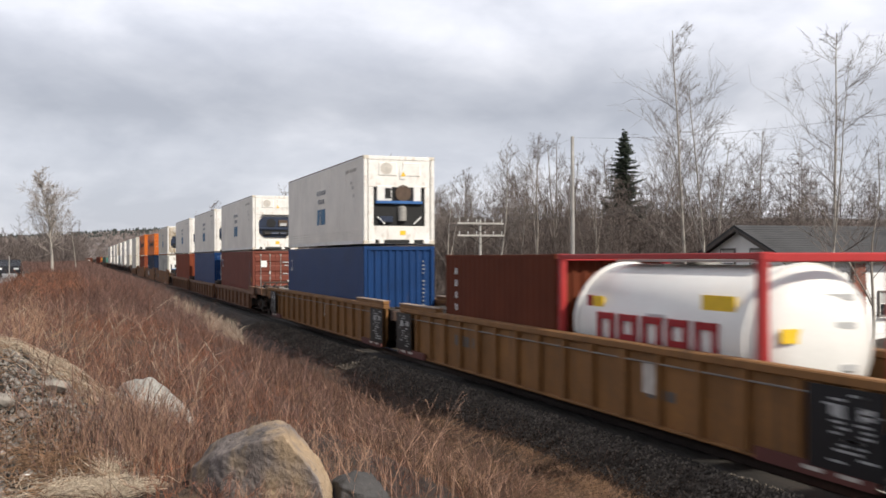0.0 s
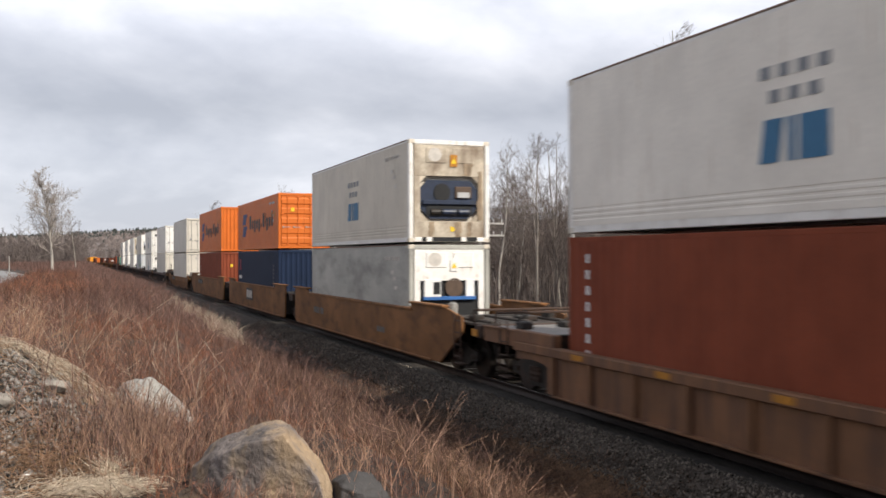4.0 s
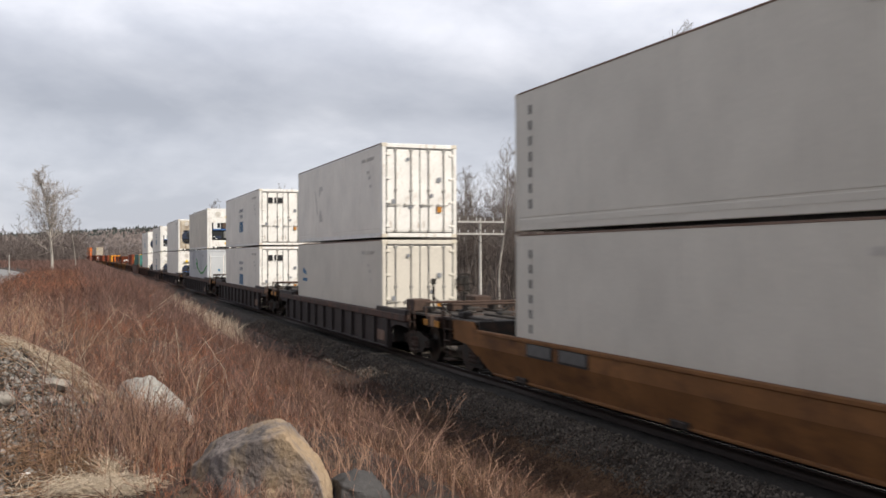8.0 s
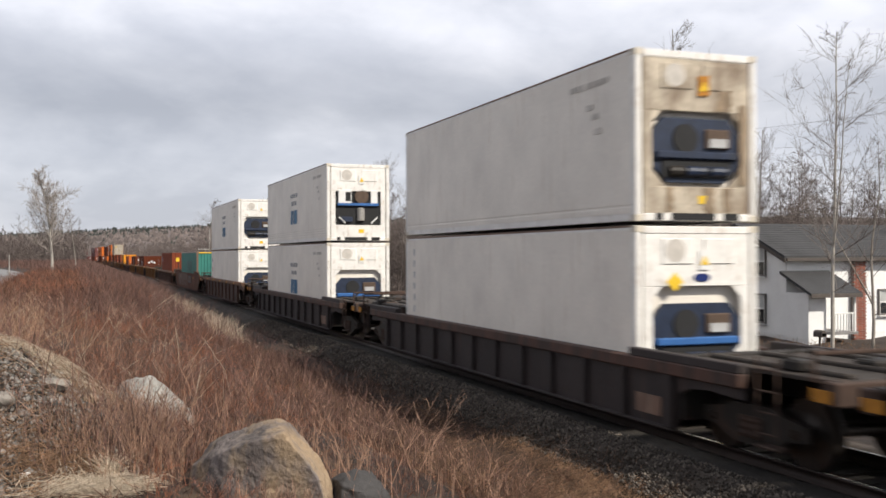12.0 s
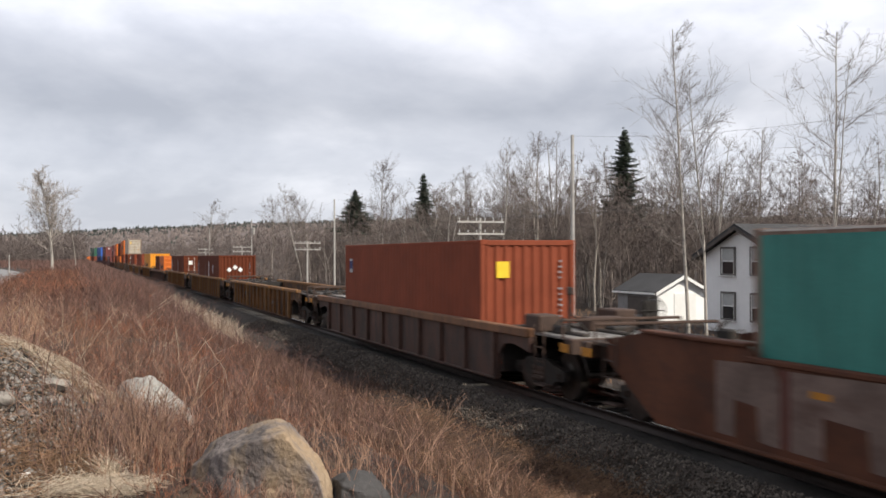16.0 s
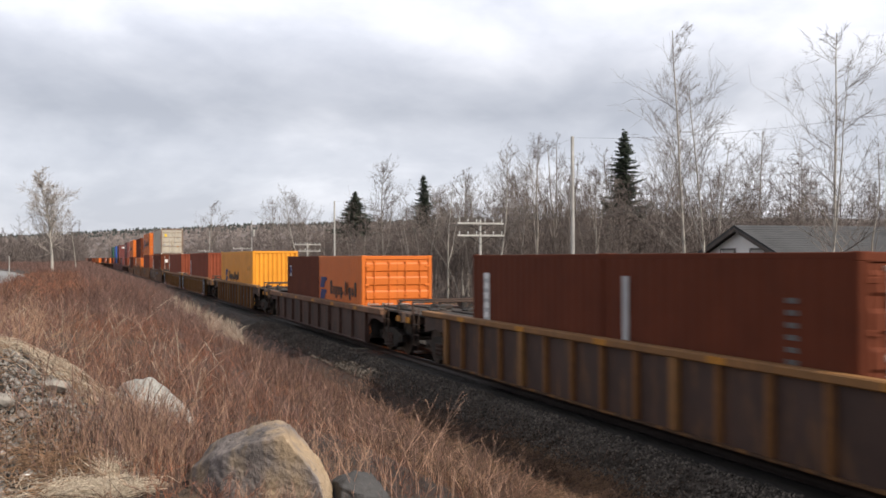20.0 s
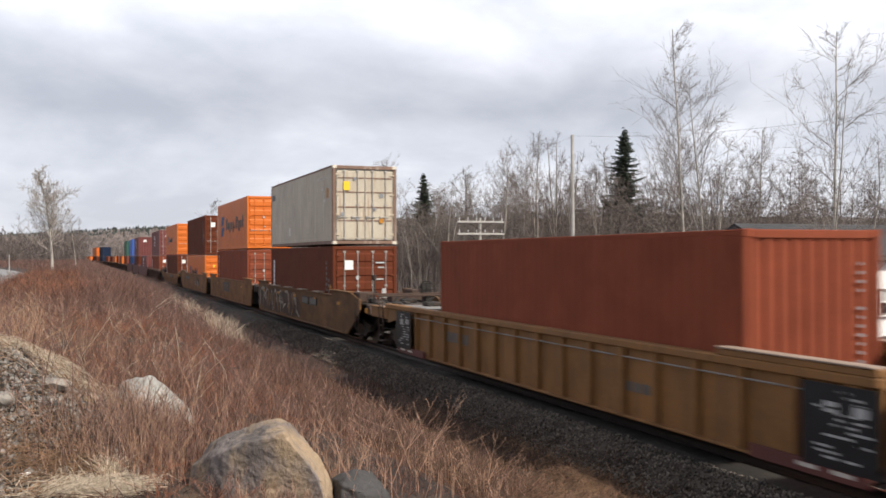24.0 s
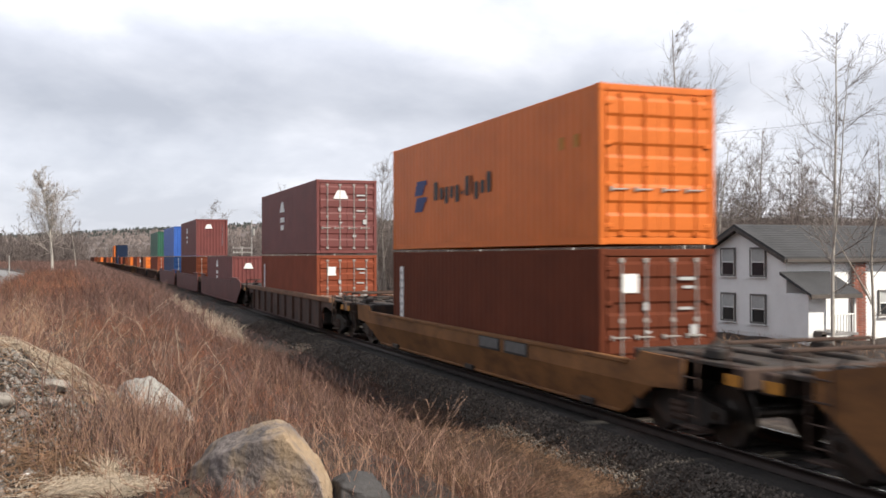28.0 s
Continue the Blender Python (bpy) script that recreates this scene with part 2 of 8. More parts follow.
TIE = mat("creosoted_wood", (0.040, 0.031, 0.025), 0.85, 0, 0.35, 3, 30, 0.3, rand="object", spread=0.35)
RAIL = mat("rusty_rail", (0.034, 0.022, 0.018), 0.6, 0.4, 0.25, 3, 40, 0.1)
ASPHALT = mat("worn_asphalt", (0.22, 0.22, 0.22), 0.85, 0, 0.12, 0.4, 40, 0.2)
BRAMBLE = mat("red_brown_stems", (0.215, 0.080, 0.042), 0.75, 0, 0.6, 3.2, 11, 0.0, (0.12, 0.07, 0.06), 0.4, rand="island", spread=0.85)
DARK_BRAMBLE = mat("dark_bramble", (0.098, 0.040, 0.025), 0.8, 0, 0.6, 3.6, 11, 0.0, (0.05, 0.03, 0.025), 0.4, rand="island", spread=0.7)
STEM_PALE = mat("bleached_stems", (0.33, 0.20, 0.13), 0.75, 0, 0.2, 2, 12, 0.0, rand="island", spread=0.4)
SHRUB = mat("pinkish_twigs", (0.32, 0.19, 0.13), 0.75, 0, 0.2, 2, 12, 0.0, rand="island", spread=0.45)
MAUVE = mat("mauve_twigs", (0.145, 0.080, 0.064), 0.8, 0, 0.5, 3.0, 11, 0.0, rand="island", spread=0.65)
SLOPE = mat("dark_sedge", (0.098, 0.056, 0.034), 0.8, 0, 0.6, 2.6, 11, 0.0, (0.07, 0.045, 0.03), 0.5, rand="island", spread=0.5)
TWIG_PALE = mat("pale_twigs", (0.20, 0.172, 0.155), 0.85, 0, 0.2, 0.8, 10, 0.0, rand="island", spread=0.3)
SAPLING = mat("grey_sapling_bark", (0.27, 0.24, 0.215), 0.85, 0, 0.3, 3, 25, 0.2, rand="object", spread=0.3)
FAR_BIRCH = mat("pale_birch_twigs", (0.36, 0.315, 0.28), 0.85, 0, 0.2, 0.8, 10, 0.0, rand="island", spread=0.3)
OLIVE = mat("olive_grass", (0.155, 0.115, 0.045), 0.8, 0, 0.2, 0.6, 6, 0.0, rand="island", spread=0.45)
STRAW = mat("straw_grass", (0.235, 0.135, 0.075), 0.75, 0, 0.5, 3.0, 11, 0.0, rand="island", spread=0.45)
PALE_STRAW = mat("pale_reed", (0.50, 0.41, 0.31), 0.7, 0, 0.15, 0.6, 6, 0.0, rand="island", spread=0.3)
TWIG = mat("bare_twigs", (0.148, 0.118, 0.105), 0.85, 0, 0.2, 0.8, 10, 0.0, rand="island", spread=0.35)
FAR_TWIG = mat("far_woods", (0.132, 0.106, 0.097), 0.9, 0, 0.25, 0.05, 0.6, 0.0, rand="island", spread=0.4)
BARK = mat("grey_bark", (0.30, 0.265, 0.23), 0.85, 0, 0.3, 3, 25, 0.3)
BIRCH = mat("birch_bark", (0.40, 0.365, 0.325), 0.8, 0, 0.3, 3, 25, 0.2, (0.12, 0.10, 0.09), 0.4, (1, 1, 3))
NEEDLE = mat("spruce_needles", (0.042, 0.056, 0.038), 0.8, 0, 0.3, 1.0, 8, 0.0, rand="island", spread=0.5)
HILL_NEEDLE = mat("hazy_spruces", (0.034, 0.041, 0.036), 0.9, 0, 0.3, 0.05, 0.6, 0.0, rand="island", spread=0.35)
ROCK_TAN = mat("weathered_granite", (0.180, 0.150, 0.138), 0.85, 0, 0.55, 3.0, 22, 0.6, (0.35, 0.25, 0.15), 0.74, (1.3, 1.3, .5))
ROCK_GREY = mat("pale_granite", (0.33, 0.32, 0.295), 0.85, 0, 0.35, 2.5, 22, 0.7, (0.17, 0.16, 0.145), 0.45)
ROCK_DARK = mat("dark_stone", (0.055, 0.052, 0.052), 0.85, 0, 0.3, 3, 26, 0.4)
SIDING = mat("white_clapboard", (0.84, 0.84, 0.83), 0.6, 0, 0.06, 1.0, 20, 0.05)
SHINGLE = mat("grey_shingles", (0.052, 0.052, 0.055), 0.9, 0, 0.25, 0.8, 18, 0.3)
TRIMDARK = mat("dark_trim", (0.09, 0.075, 0.065), 0.7, 0, 0.2, 3, 30, 0.1)
TRIMWHITE = mat("white_trim", (0.78, 0.78, 0.76), 0.55, 0, 0.05, 3, 30, 0.05)
BRICK = mat("red_brick", (0.27, 0.075, 0.045), 0.85, 0, 0.2, 3, 30, 0.2, rand="object", spread=0.25)
MORTAR = mat("mortar", (0.30, 0.26, 0.23), 0.9, 0, 0.15, 3, 30, 0.1)
GREYWOOD = mat("weathered_and_shaded_boards", (0.25, 0.24, 0.235), 0.85, 0, 0.25, 2, 22, 0.2)
POLE = mat("weathered_pole", (0.44, 0.42, 0.395), 0.85, 0, 0.25, 2, 22, 0.2, stretch=DOWN)
WIRE = mat("dark_wire", (0.16, 0.16, 0.165), 0.6, 0.2, 0.1, 2, 20, 0.0)
INSUL = mat("insulator_porcelain", (0.55, 0.55, 0.53), 0.3, 0, 0.1, 4, 40, 0.0)
GLASS = mat("window_glass", (0.03, 0.033, 0.036), 0.06, 0, 0.1, 2, 20, 0.0)
WINDOW_TRIM = mat("grey_window_trim", (0.17, 0.16, 0.15), 0.7, 0, 0.2, 3, 30, 0.1)
CURTAIN = mat("pale_curtain", (0.45, 0.46, 0.45), 0.8, 0, 0.15, 3, 20, 0.1)
CARPAINT = mat("dark_car_paint", (0.03, 0.03, 0.035), 0.25, 0.3, 0.1, 3, 30, 0.0)
LAMP_LENS = mat("headlamp_lens", (0.8, 0.8, 0.78), 0.15, 0, 0.05, 3, 30, 0.0)


# ---- mesh helpers ----
def box(bm, c, s, bevel=0.0, mi=0):
    """A box of size s about c, with chamfered edges."""
    r = bmesh.ops.create_cube(bm, size=1.0, matrix=Matrix.Translation(c) @ Matrix.Diagonal((*s, 1)))
    vs = set(r["verts"])
    if bevel:
        es = [e for e in bm.edges if e.verts[0] in vs and e.verts[1] in vs]
        bmesh.ops.bevel(bm, geom=es, offset=bevel, segments=1, affect="EDGES")
    return bm


def prism(bm, loop, axis, lo, hi):
    """Extrude a closed outline of (u, v) along an axis from lo to hi. x: (y, z); y: (x, z); z: (x, y)."""
    def at(u, v, w):
        return {"x": (w, u, v), "y": (u, w, v), "z": (u, v, w)}[axis]
    a = [bm.verts.new(at(u, v, lo)) for u, v in loop]
    b = [bm.verts.new(at(u, v, hi)) for u, v in loop]
    n = len(loop)
    for i in range(n):
        bm.faces.new((a[i], a[(i + 1) % n], b[(i + 1) % n], b[i]))
    bm.faces.new(a[::-1])
    bm.faces.new(b)
    bmesh.ops.recalc_face_normals(bm, faces=bm.faces[:])
    return bm


def rod(bm, p, q, r0, r1=None, n=8):
    """A straight tapered rod from p to q."""
    p, q = Vector(p), Vector(q)
    d = q - p
    m = Matrix.Translation((p + q) / 2) @ d.to_track_quat("Z", "Y").to_matrix().to_4x4()
    bmesh.ops.create_cone(bm, cap_ends=True, segments=n, radius1=r0, radius2=r0 if r1 is None else r1, depth=d.length, matrix=m)
    return bm


def lathe(bm, profile, axis="x", n=20):
    """Turn (along, radius) pairs round an axis."""
    rings = []
    for w, r in profile:
        ring = []
        for i in range(n):
            a = 2 * math.pi * i / n
            u, v = r * math.cos(a), r * math.sin(a)
            ring.append(bm.verts.new({"x": (w, u, v), "y": (u, w, v), "z": (u, v, w)}[axis]))
        rings.append(ring)
    for a, b in zip(rings, rings[1:]):
        for i in range(n):
            bm.faces.new((a[i], a[(i + 1) % n], b[(i + 1) % n], b[i]))
    bm.faces.new(rings[0][::-1])
    bm.faces.new(rings[-1])
    bmesh.ops.recalc_face_normals(bm, faces=bm.faces[:])
    return bm


def mesh_of(bm, material, smooth=False):
    me = bpy.data.meshes.new("mesh")
    bm.to_mesh(me)
    bm.free()
    me.materials.append(material)
    if smooth:
        me.shade_smooth()
        me.set_sharp_from_angle(angle=radians(40))
    return me


SHARED = {}


def shared(key, material, make, smooth=False):
    """One mesh for all alike pieces."""
    k = (key, material.name)
    if k not in SHARED:
        bm = bmesh.new()
        make(bm)
        SHARED[k] = mesh_of(bm, material, smooth)
    return SHARED[k]


def put(name, me, parent, loc=(0, 0, 0), rz=0.0, label=""):
    ob = new(name, me)
    ob.parent = parent
    ob.location = loc
    if rz:
        ob.rotation_euler = (0, 0, rz)
    return tagged(ob, label)


def part(name, bm, material, parent, label="", smooth=False):
    return tagged(put(name, mesh_of(bm, material, smooth), parent), label)


def thing(name, label, category, group="", at=None, kind=""):
    ob = new(name)
    if at is not None:
        ob.matrix_basis = at
    ob.empty_display_size = 0.2
    return tagged(ob, label, category, group, kind)


def soup(name, verts, faces, material, smooth=False):
    """A mesh object from arrays."""
    me = bpy.data.meshes.new(name)
    verts, faces = np.asarray(verts, np.float32), np.asarray(faces, np.int32)
    me.vertices.add(len(verts))
    me.vertices.foreach_set("co", verts.ravel())
    k = faces.shape[1]
    me.loops.add(faces.size)
    me.loops.foreach_set("vertex_index", faces.ravel())
    me.polygons.add(len(faces))
    me.polygons.foreach_set("loop_start", np.arange(0, faces.size, k, dtype=np.int32))
    me.update(calc_edges=True)
    me.materials.append(material)
    if smooth:
        me.shade_smooth()
    return new(name, me)


# ---- the line: straight, then a long left-hand bend ----
BEND, RADIUS = 275.0, 950.0


def line(s):
    """Place and heading of the track's middle s metres up the line."""
    a = max(0.0, s - BEND) / RADIUS
    return (-RADIUS * (1 - math.cos(a)), min(s, BEND) + RADIUS * math.sin(a) if s > BEND else s, a)


def track_x(y):
    q = np.clip((np.asarray(y, float) - BEND) / RADIUS, 0, 0.95)
    return -RADIUS * (1 - np.sqrt(1 - q * q))


def bumps(x, y, k, seed=0.0):
    """Gentle swells."""
    return (np.sin(x * k + 1.3 + seed) * np.cos(y * k * 0.83 + 0.4 + seed) + 0.5 * np.sin(x * k * 2.3 + y * k * 1.7 + 2.1 + seed)
            + 0.3 * np.cos(x * k * 4.1 - y * k * 3.7 + seed)) / 1.8


def road_x(y):
    """The road runs beside the line, then turns away from it."""
    return -16.2 - np.maximum(0, np.asarray(y, float) - 75) ** 2 / 800


def ground_z(x, y):
    x, y = np.asarray(x, float), np.asarray(y, float)
    d = x - track_x(y)
    left = np.interp(d, [-60, -24, -9.2, -7.0, -5.2, -3.9, -3.0, -1.75, 0], [1.3, 1.2, 1.2, 0.75, 0.0, -0.62, -0.72, -0.30, -0.30])
    right = np.interp(d, [0, 1.75, 3.2, 5.0, 14, 30, 60, 150, 600], [-0.30, -0.30, -0.85, -1.0, -1.0, -1.05, 0.2, 4.0, 14.0])
    z = np.where(d < 0, left, right)
    rough = np.clip((np.abs(d) - 3.2) / 4, 0, 1) * np.clip((np.abs(x - road_x(y)) - 3.9) / 2, 0, 1)      # level under the road
    z = z + rough * (0.16 * bumps(x, y, 0.45) + 0.07 * bumps(x, y, 1.7, 2.0))
    far = np.clip((np.hypot(x, y) - 300) / 500, 0, 1)
    return z + far * (3.0 * bumps(x, y, 0.006, 1.0) + 2.0)


def build_ground():
    def steps(spans):
        out = [spans[0][0]]
        for a, b, n in spans:
            out += list(np.linspace(a, b, n + 1)[1:])
        return np.array(out)
    xs = steps([(-2500, -400, 14), (-400, -60, 20), (-60, -16, 22), (-16, 8, 80), (8, 60, 40), (60, 400, 34), (400, 2500, 14)])
    ys = steps([(-1500, -100, 10), (-100, -4, 16), (-4, 50, 120), (50, 120, 70), (120, 420, 80), (420, 900, 40), (900, 3500, 20)])
    gx, gy = np.meshgrid(xs, ys)
    v = np.stack([gx, gy, ground_z(gx, gy)], -1).reshape(-1, 3)
    nx, ny = len(xs), len(ys)
    i = (np.arange(ny - 1)[:, None] * nx + np.arange(nx - 1)[None]).ravel()
    ob = soup("ground", v, np.stack([i, i + 1, i + nx + 1, i + nx], -1), SOIL, True)
    tagged(ob, "brown wintry turf and scrub ground along a railway", "ground", kind="structure")


build_ground()


def sweep(name, outline, s0, s1, step, material, parent=None):
    """Carry an outline of (across, up) along the line."""
    ss = np.arange(s0, s1 + step, step)
    v = []
    for s in ss:
        x, y, a = line(s)
        c, q = math.cos(a), math.sin(a)
        v += [(x + u * c, y + u * q, w) for u, w in outline]
    n, k = len(ss), len(outline)
    f = [(i * k + j, i * k + (j + 1) % k, (i + 1) * k + (j + 1) % k, (i + 1) * k + j) for i in range(n - 1) for j in range(k)]
    ob = soup(name, v, f, material)
    ob.parent = parent
    return ob


def build_track():
    t = thing("railway_track", "single railway track of rusty rails on timber ties in grey ballast", "railway track", kind="structure", at=pose(0, 0, 0))
    sweep("ballast_bed", [(-2.75, -0.80), (-1.8, -0.16), (-1.44, -0.165), (-1.40, -0.40), (1.40, -0.40), (1.44, -0.165), (1.8, -0.16), (3.1, -0.90)], -60, 900, 6, BALLAST, t)
    # inner strip carries the under-car shade in its colour, besides grease
    core = sweep("oily_ballast", [(-1.46, -0.30), (-1.45, -0.158), (-.90, -0.155), (-.80, -0.20), (.80, -0.20), (.90, -0.155), (1.45, -0.158), (1.46, -0.30)], -60, 900, 6, OILY_SHADED, t)
    tagged(core, "ballast by the rails, darkened for grease and under-car shade")
    foot = [(-.07, -.17), (.07, -.17), (.07, -.155), (.012, -.14), (.012, -.04), (.036, -.035), (.036, 0), (-.036, 0), (-.036, -.035), (-.012, -.04), (-.012, -.14), (-.07, -.155)]
    for off in (-0.755, 0.755):
        r = sweep("rail", [(u + off, w) for u, w in foot], -60, 900, 5, RAIL, t)
        top = sweep("rail_head", [(-.03 + off, .0), (.03 + off, .0), (.028 + off, .003), (-.028 + off, .003)], -60, 900, 5, TREAD, r)
    tie = shared("tie", TIE, lambda bm: box(bm, (0, 0, -0.255), (2.6, 0.23, 0.17), 0.015))
    for i in range(130):
        put("tie", tie, t, (random.uniform(-.03, .03), -4 + i * 0.55, 0), random.uniform(-.02, .02))
    rng = np.random.default_rng(4)
    # loose stones on the shoulder nearest to the viewer
    n = 20000
    s = rng.uniform(0, 1, n) ** 1.5 * 42 + 5
    x = -1.38 - 1.12 * rng.random(n) ** .9
    size = rng.uniform(0.011, 0.030, n) * np.where(rng.random(n) < .06, 1.5, 1)
    z = np.maximum(ground_z(x, s), np.interp(x, [-3.1, -1.8, -.90, -.80], [-0.8, -0.16, -0.155, -0.20])) + size * 0.3
    oct_v = np.array([(1, 0, 0), (-1, 0, 0), (0, 1, 0), (0, -1, 0), (0, 0, 1), (0, 0, -1)], float)
    oct_f = np.array([(0, 2, 4), (2, 1, 4), (1, 3, 4), (3, 0, 4), (2, 0, 5), (1, 2, 5), (3, 1, 5), (0, 3, 5)])
    v = oct_v[None] * size[:, None, None] * rng.uniform(0.6, 1.3, (n, 6, 1)) + np.stack([x, s, z], -1)[:, None]
    f = oct_f[None] + (np.arange(n) * 6)[:, None, None]
    ob = soup("ballast_stones", v.reshape(-1, 3), f.reshape(-1, 3), BALLAST_BIT)
    tagged(ob, "loose crushed grey ballast stones beside the rails", "ballast", kind="stuff")


build_track()


# ---- the train: containers ----
HEIGHTS = {}
S, T = 2.591, 2.896      # standard and tall boxes
NEAR = [True]      # cars that never come near are built of fewer parts


def corrugated(bm, length, z0, z1, x, depth=0.009, pitch=0.28, inward=1):
    """A pressed side sheet in the plane x along y."""
    n = max(4, int(length / pitch))
    p = length / n
    pts = []
    for i in range(n):
        y = -length / 2 + i * p
        pts += [(x, y), (x, y + p * .26), (x + inward * depth, y + p * .50), (x + inward * depth, y + p * .76)]
    pts.append((x, length / 2))
    pts += [(x + inward * 0.07, length / 2), (x + inward * 0.07, -length / 2)]
    prism(bm, pts, "z", z0, z1)


def corrugated_end(bm, width, z0, z1, y, depth=0.045, n=9, inward=1):
    p = width / n
    pts = []
    for i in range(n):
        u = -width / 2 + i * p
        pts += [(u, y), (u + p * .3, y), (u + p * .45, y + inward * depth), (u + p * .85, y + inward * depth)]
    pts += [(width / 2, y), (width / 2, y + inward * 0.08), (-width / 2, y + inward * 0.08)]
    prism(bm, pts, "z", z0, z1)


def frame_parts(c, L, H, m, castings):
    """Posts, rails, headers and corner castings of a box."""
    HEIGHTS[c.name] = H
    if not NEAR[0]:
        def whole(bm):
            for sx in (-1, 1):
                box(bm, (sx * 1.175, 0, H - .055), (.07, L - .2, .09))
                box(bm, (sx * 1.175, 0, .085), (.06, L - .2, .15))
                for sy in (-1, 1):
                    box(bm, (sx * 1.152, sy * (L / 2 - .085), H / 2), (.13, .16, H))
            for sy in (-1, 1):
                box(bm, (0, sy * (L / 2 - .06), H - .075), (2.3, .11, .13))
                box(bm, (0, sy * (L / 2 - .06), .075), (2.3, .11, .13))
        put("frame", shared(("frame", L, H), m, whole), c)
        return
    post = shared(("post", H), m, lambda bm: box(bm, (0, 0, H / 2), (0.13, 0.16, H - 0.2), 0.02))
    rail_t = shared(("rail_t", L), m, lambda bm: box(bm, (0, 0, 0), (0.07, L - 0.3, 0.09), 0.012))
    rail_b = shared(("rail_b", L), m, lambda bm: box(bm, (0, 0, 0), (0.06, L - 0.3, 0.15), 0.012))
    head = shared("header", m, lambda bm: box(bm, (0, 0, 0), (2.12, 0.11, 0.13), 0.015))
    cast = shared("casting", castings, lambda bm: box(bm, (0, 0, 0), (0.165, 0.18, 0.118), 0.012))
    for sx in (-1, 1):
        put("top_rail", rail_t, c, (sx * 1.175, 0, H - 0.055))
        put("bottom_rail", rail_b, c, (sx * 1.175, 0, 0.085))
        for sy in (-1, 1):
            put("corner_post", post, c, (sx * 1.152, sy * (L / 2 - 0.085), 0))
            for z in (0.06, H - 0.06):
                put("corner_casting", cast, c, (sx * 1.137, sy * (L / 2 - 0.09), z))
    for sy in (-1, 1):
        put("end_header", head, c, (0, sy * (L / 2 - 0.06), H - 0.075))
        put("end_sill", head, c, (0, sy * (L / 2 - 0.06), 0.075))


def slab(c, name, size, at, m, label="", bevel=0.0):
    """A thin plate or mark."""
    me = shared((name, tuple(round(q, 3) for q in size)), m, lambda bm: box(bm, (0, 0, 0), size, bevel))
    return put(name, me, c, at, 0, label)


def door_pair(c, L, H, m, smooth=False):
    """Two end doors facing -y with pressed panels, locking bars and handles."""
    w, h = 1.06, H - 0.30

    def leaf(bm):
        pts = [(.055, 0), (0, 0)]
        if smooth:
            pts += [(0, h * .02), (-.012, h * .03), (-.012, h * .97), (0, h * .98)]
        else:
            for i in range(5):
                z = i * h / 5
                pts += [(0, z + h * .03), (-.032, z + h * .05), (-.032, z + h * .14), (0, z + h * .165)]
        pts += [(0, h), (.055, h)]
        prism(bm, pts, "x", -w / 2, w / 2)
    me = shared(("leaf", H, smooth), m, leaf)
    bar = shared(("bar", H), m if m is PAINT["orange"] else GALV, lambda bm: [rod(bm, (0, -0.045, 0.05), (0, -0.045, h - 0.05), 0.019, n=6)] + [box(bm, (0, -0.035, z), (0.10, 0.05, 0.08), 0.01) for z in (.06, h * .5, h - .06)])

    def grip(bm):
        rod(bm, (-0.18, -0.06, 0), (0.18, -0.06, 0), 0.016, n=6)
        box(bm, (-0.16, -0.05, 0), (0.05, 0.06, 0.09), 0.008)
    handle = shared("handle", GALV, grip)
    hinge = shared("hinge", m, lambda bm: box(bm, (0, -0.02, 0), (0.14, 0.05, 0.08), 0.012))
    for sx in (-1, 1):
        d = put("door", me, c, (sx * 0.535, -L / 2 + 0.02, 0.15), 0, "")
        for u in (-0.25, 0.25):
            put("locking_bar", bar, d, (u, 0, 0))
            if NEAR[0]:
                put("door_handle", handle, d, (u - 0.05, 0, 0.85))
        for i in range(4 if NEAR[0] else 0):
            put("hinge", hinge, d, (sx * 0.50, 0, 0.2 + i * (h - 0.4) / 3))


def letter_bars(bm, x, y0, z0, widths, h, gap, depth=0.006):
    """A row of lettering-sized blocks on the side sheet, reading towards -y."""
    y = y0
    for w in widths:
        if w > 0:
            box(bm, (x, y - w / 2, z0 + h / 2), (depth, w, h))
        y -= abs(w) + gap


def column_bars(bm, x, y, z1, n, h, gap, w=0.2, depth=0.006):
    for i in range(n):
        box(bm, (x, y, z1 - i * (h + gap) - h / 2), (depth, w, h))


def mark(c, name, m, make, label):
    bm = bmesh.new()
    make(bm)
    o = part(name, bm, m, c, label)
    if name in ("lettering", "small_print", "logo_square", "logo_block", "stacked_lettering", "hazard_placard", "faded_lettering", "door_emblem", "door_label"):
        tagged(o, kind="stuff")


XS = -1.224      # just proud of the side nearest the viewer


def rail_logo(c, L, H):
    """Seven small squares over three blue blocks, high on the side."""
    def squares(bm):
        for row, n, off in ((0, 4, 0.0), (1, 3, 0.19)):
            for i in range(n):
                box(bm, (XS, .42 - off - i * 0.37, 2.02 - row * 0.33), (0.008, 0.21, 0.17))
    mark(c, "logo_square", DECAL["grey"], squares, "rows of small grey-blue squares")
    def blocks(bm):
        for y0, y1, slant in ((.54, .06, .10), (-.02, -.16, 0), (-.24, -.78, 0)):
            prism(bm, [(y0, .81), (y0 - slant, 1.39), (y1, 1.39), (y1 + slant, .81)], "x", XS - .004, XS + .004)
    mark(c, "logo_block", DECAL["bluelogo"], blocks, "three plain blue logo blocks")


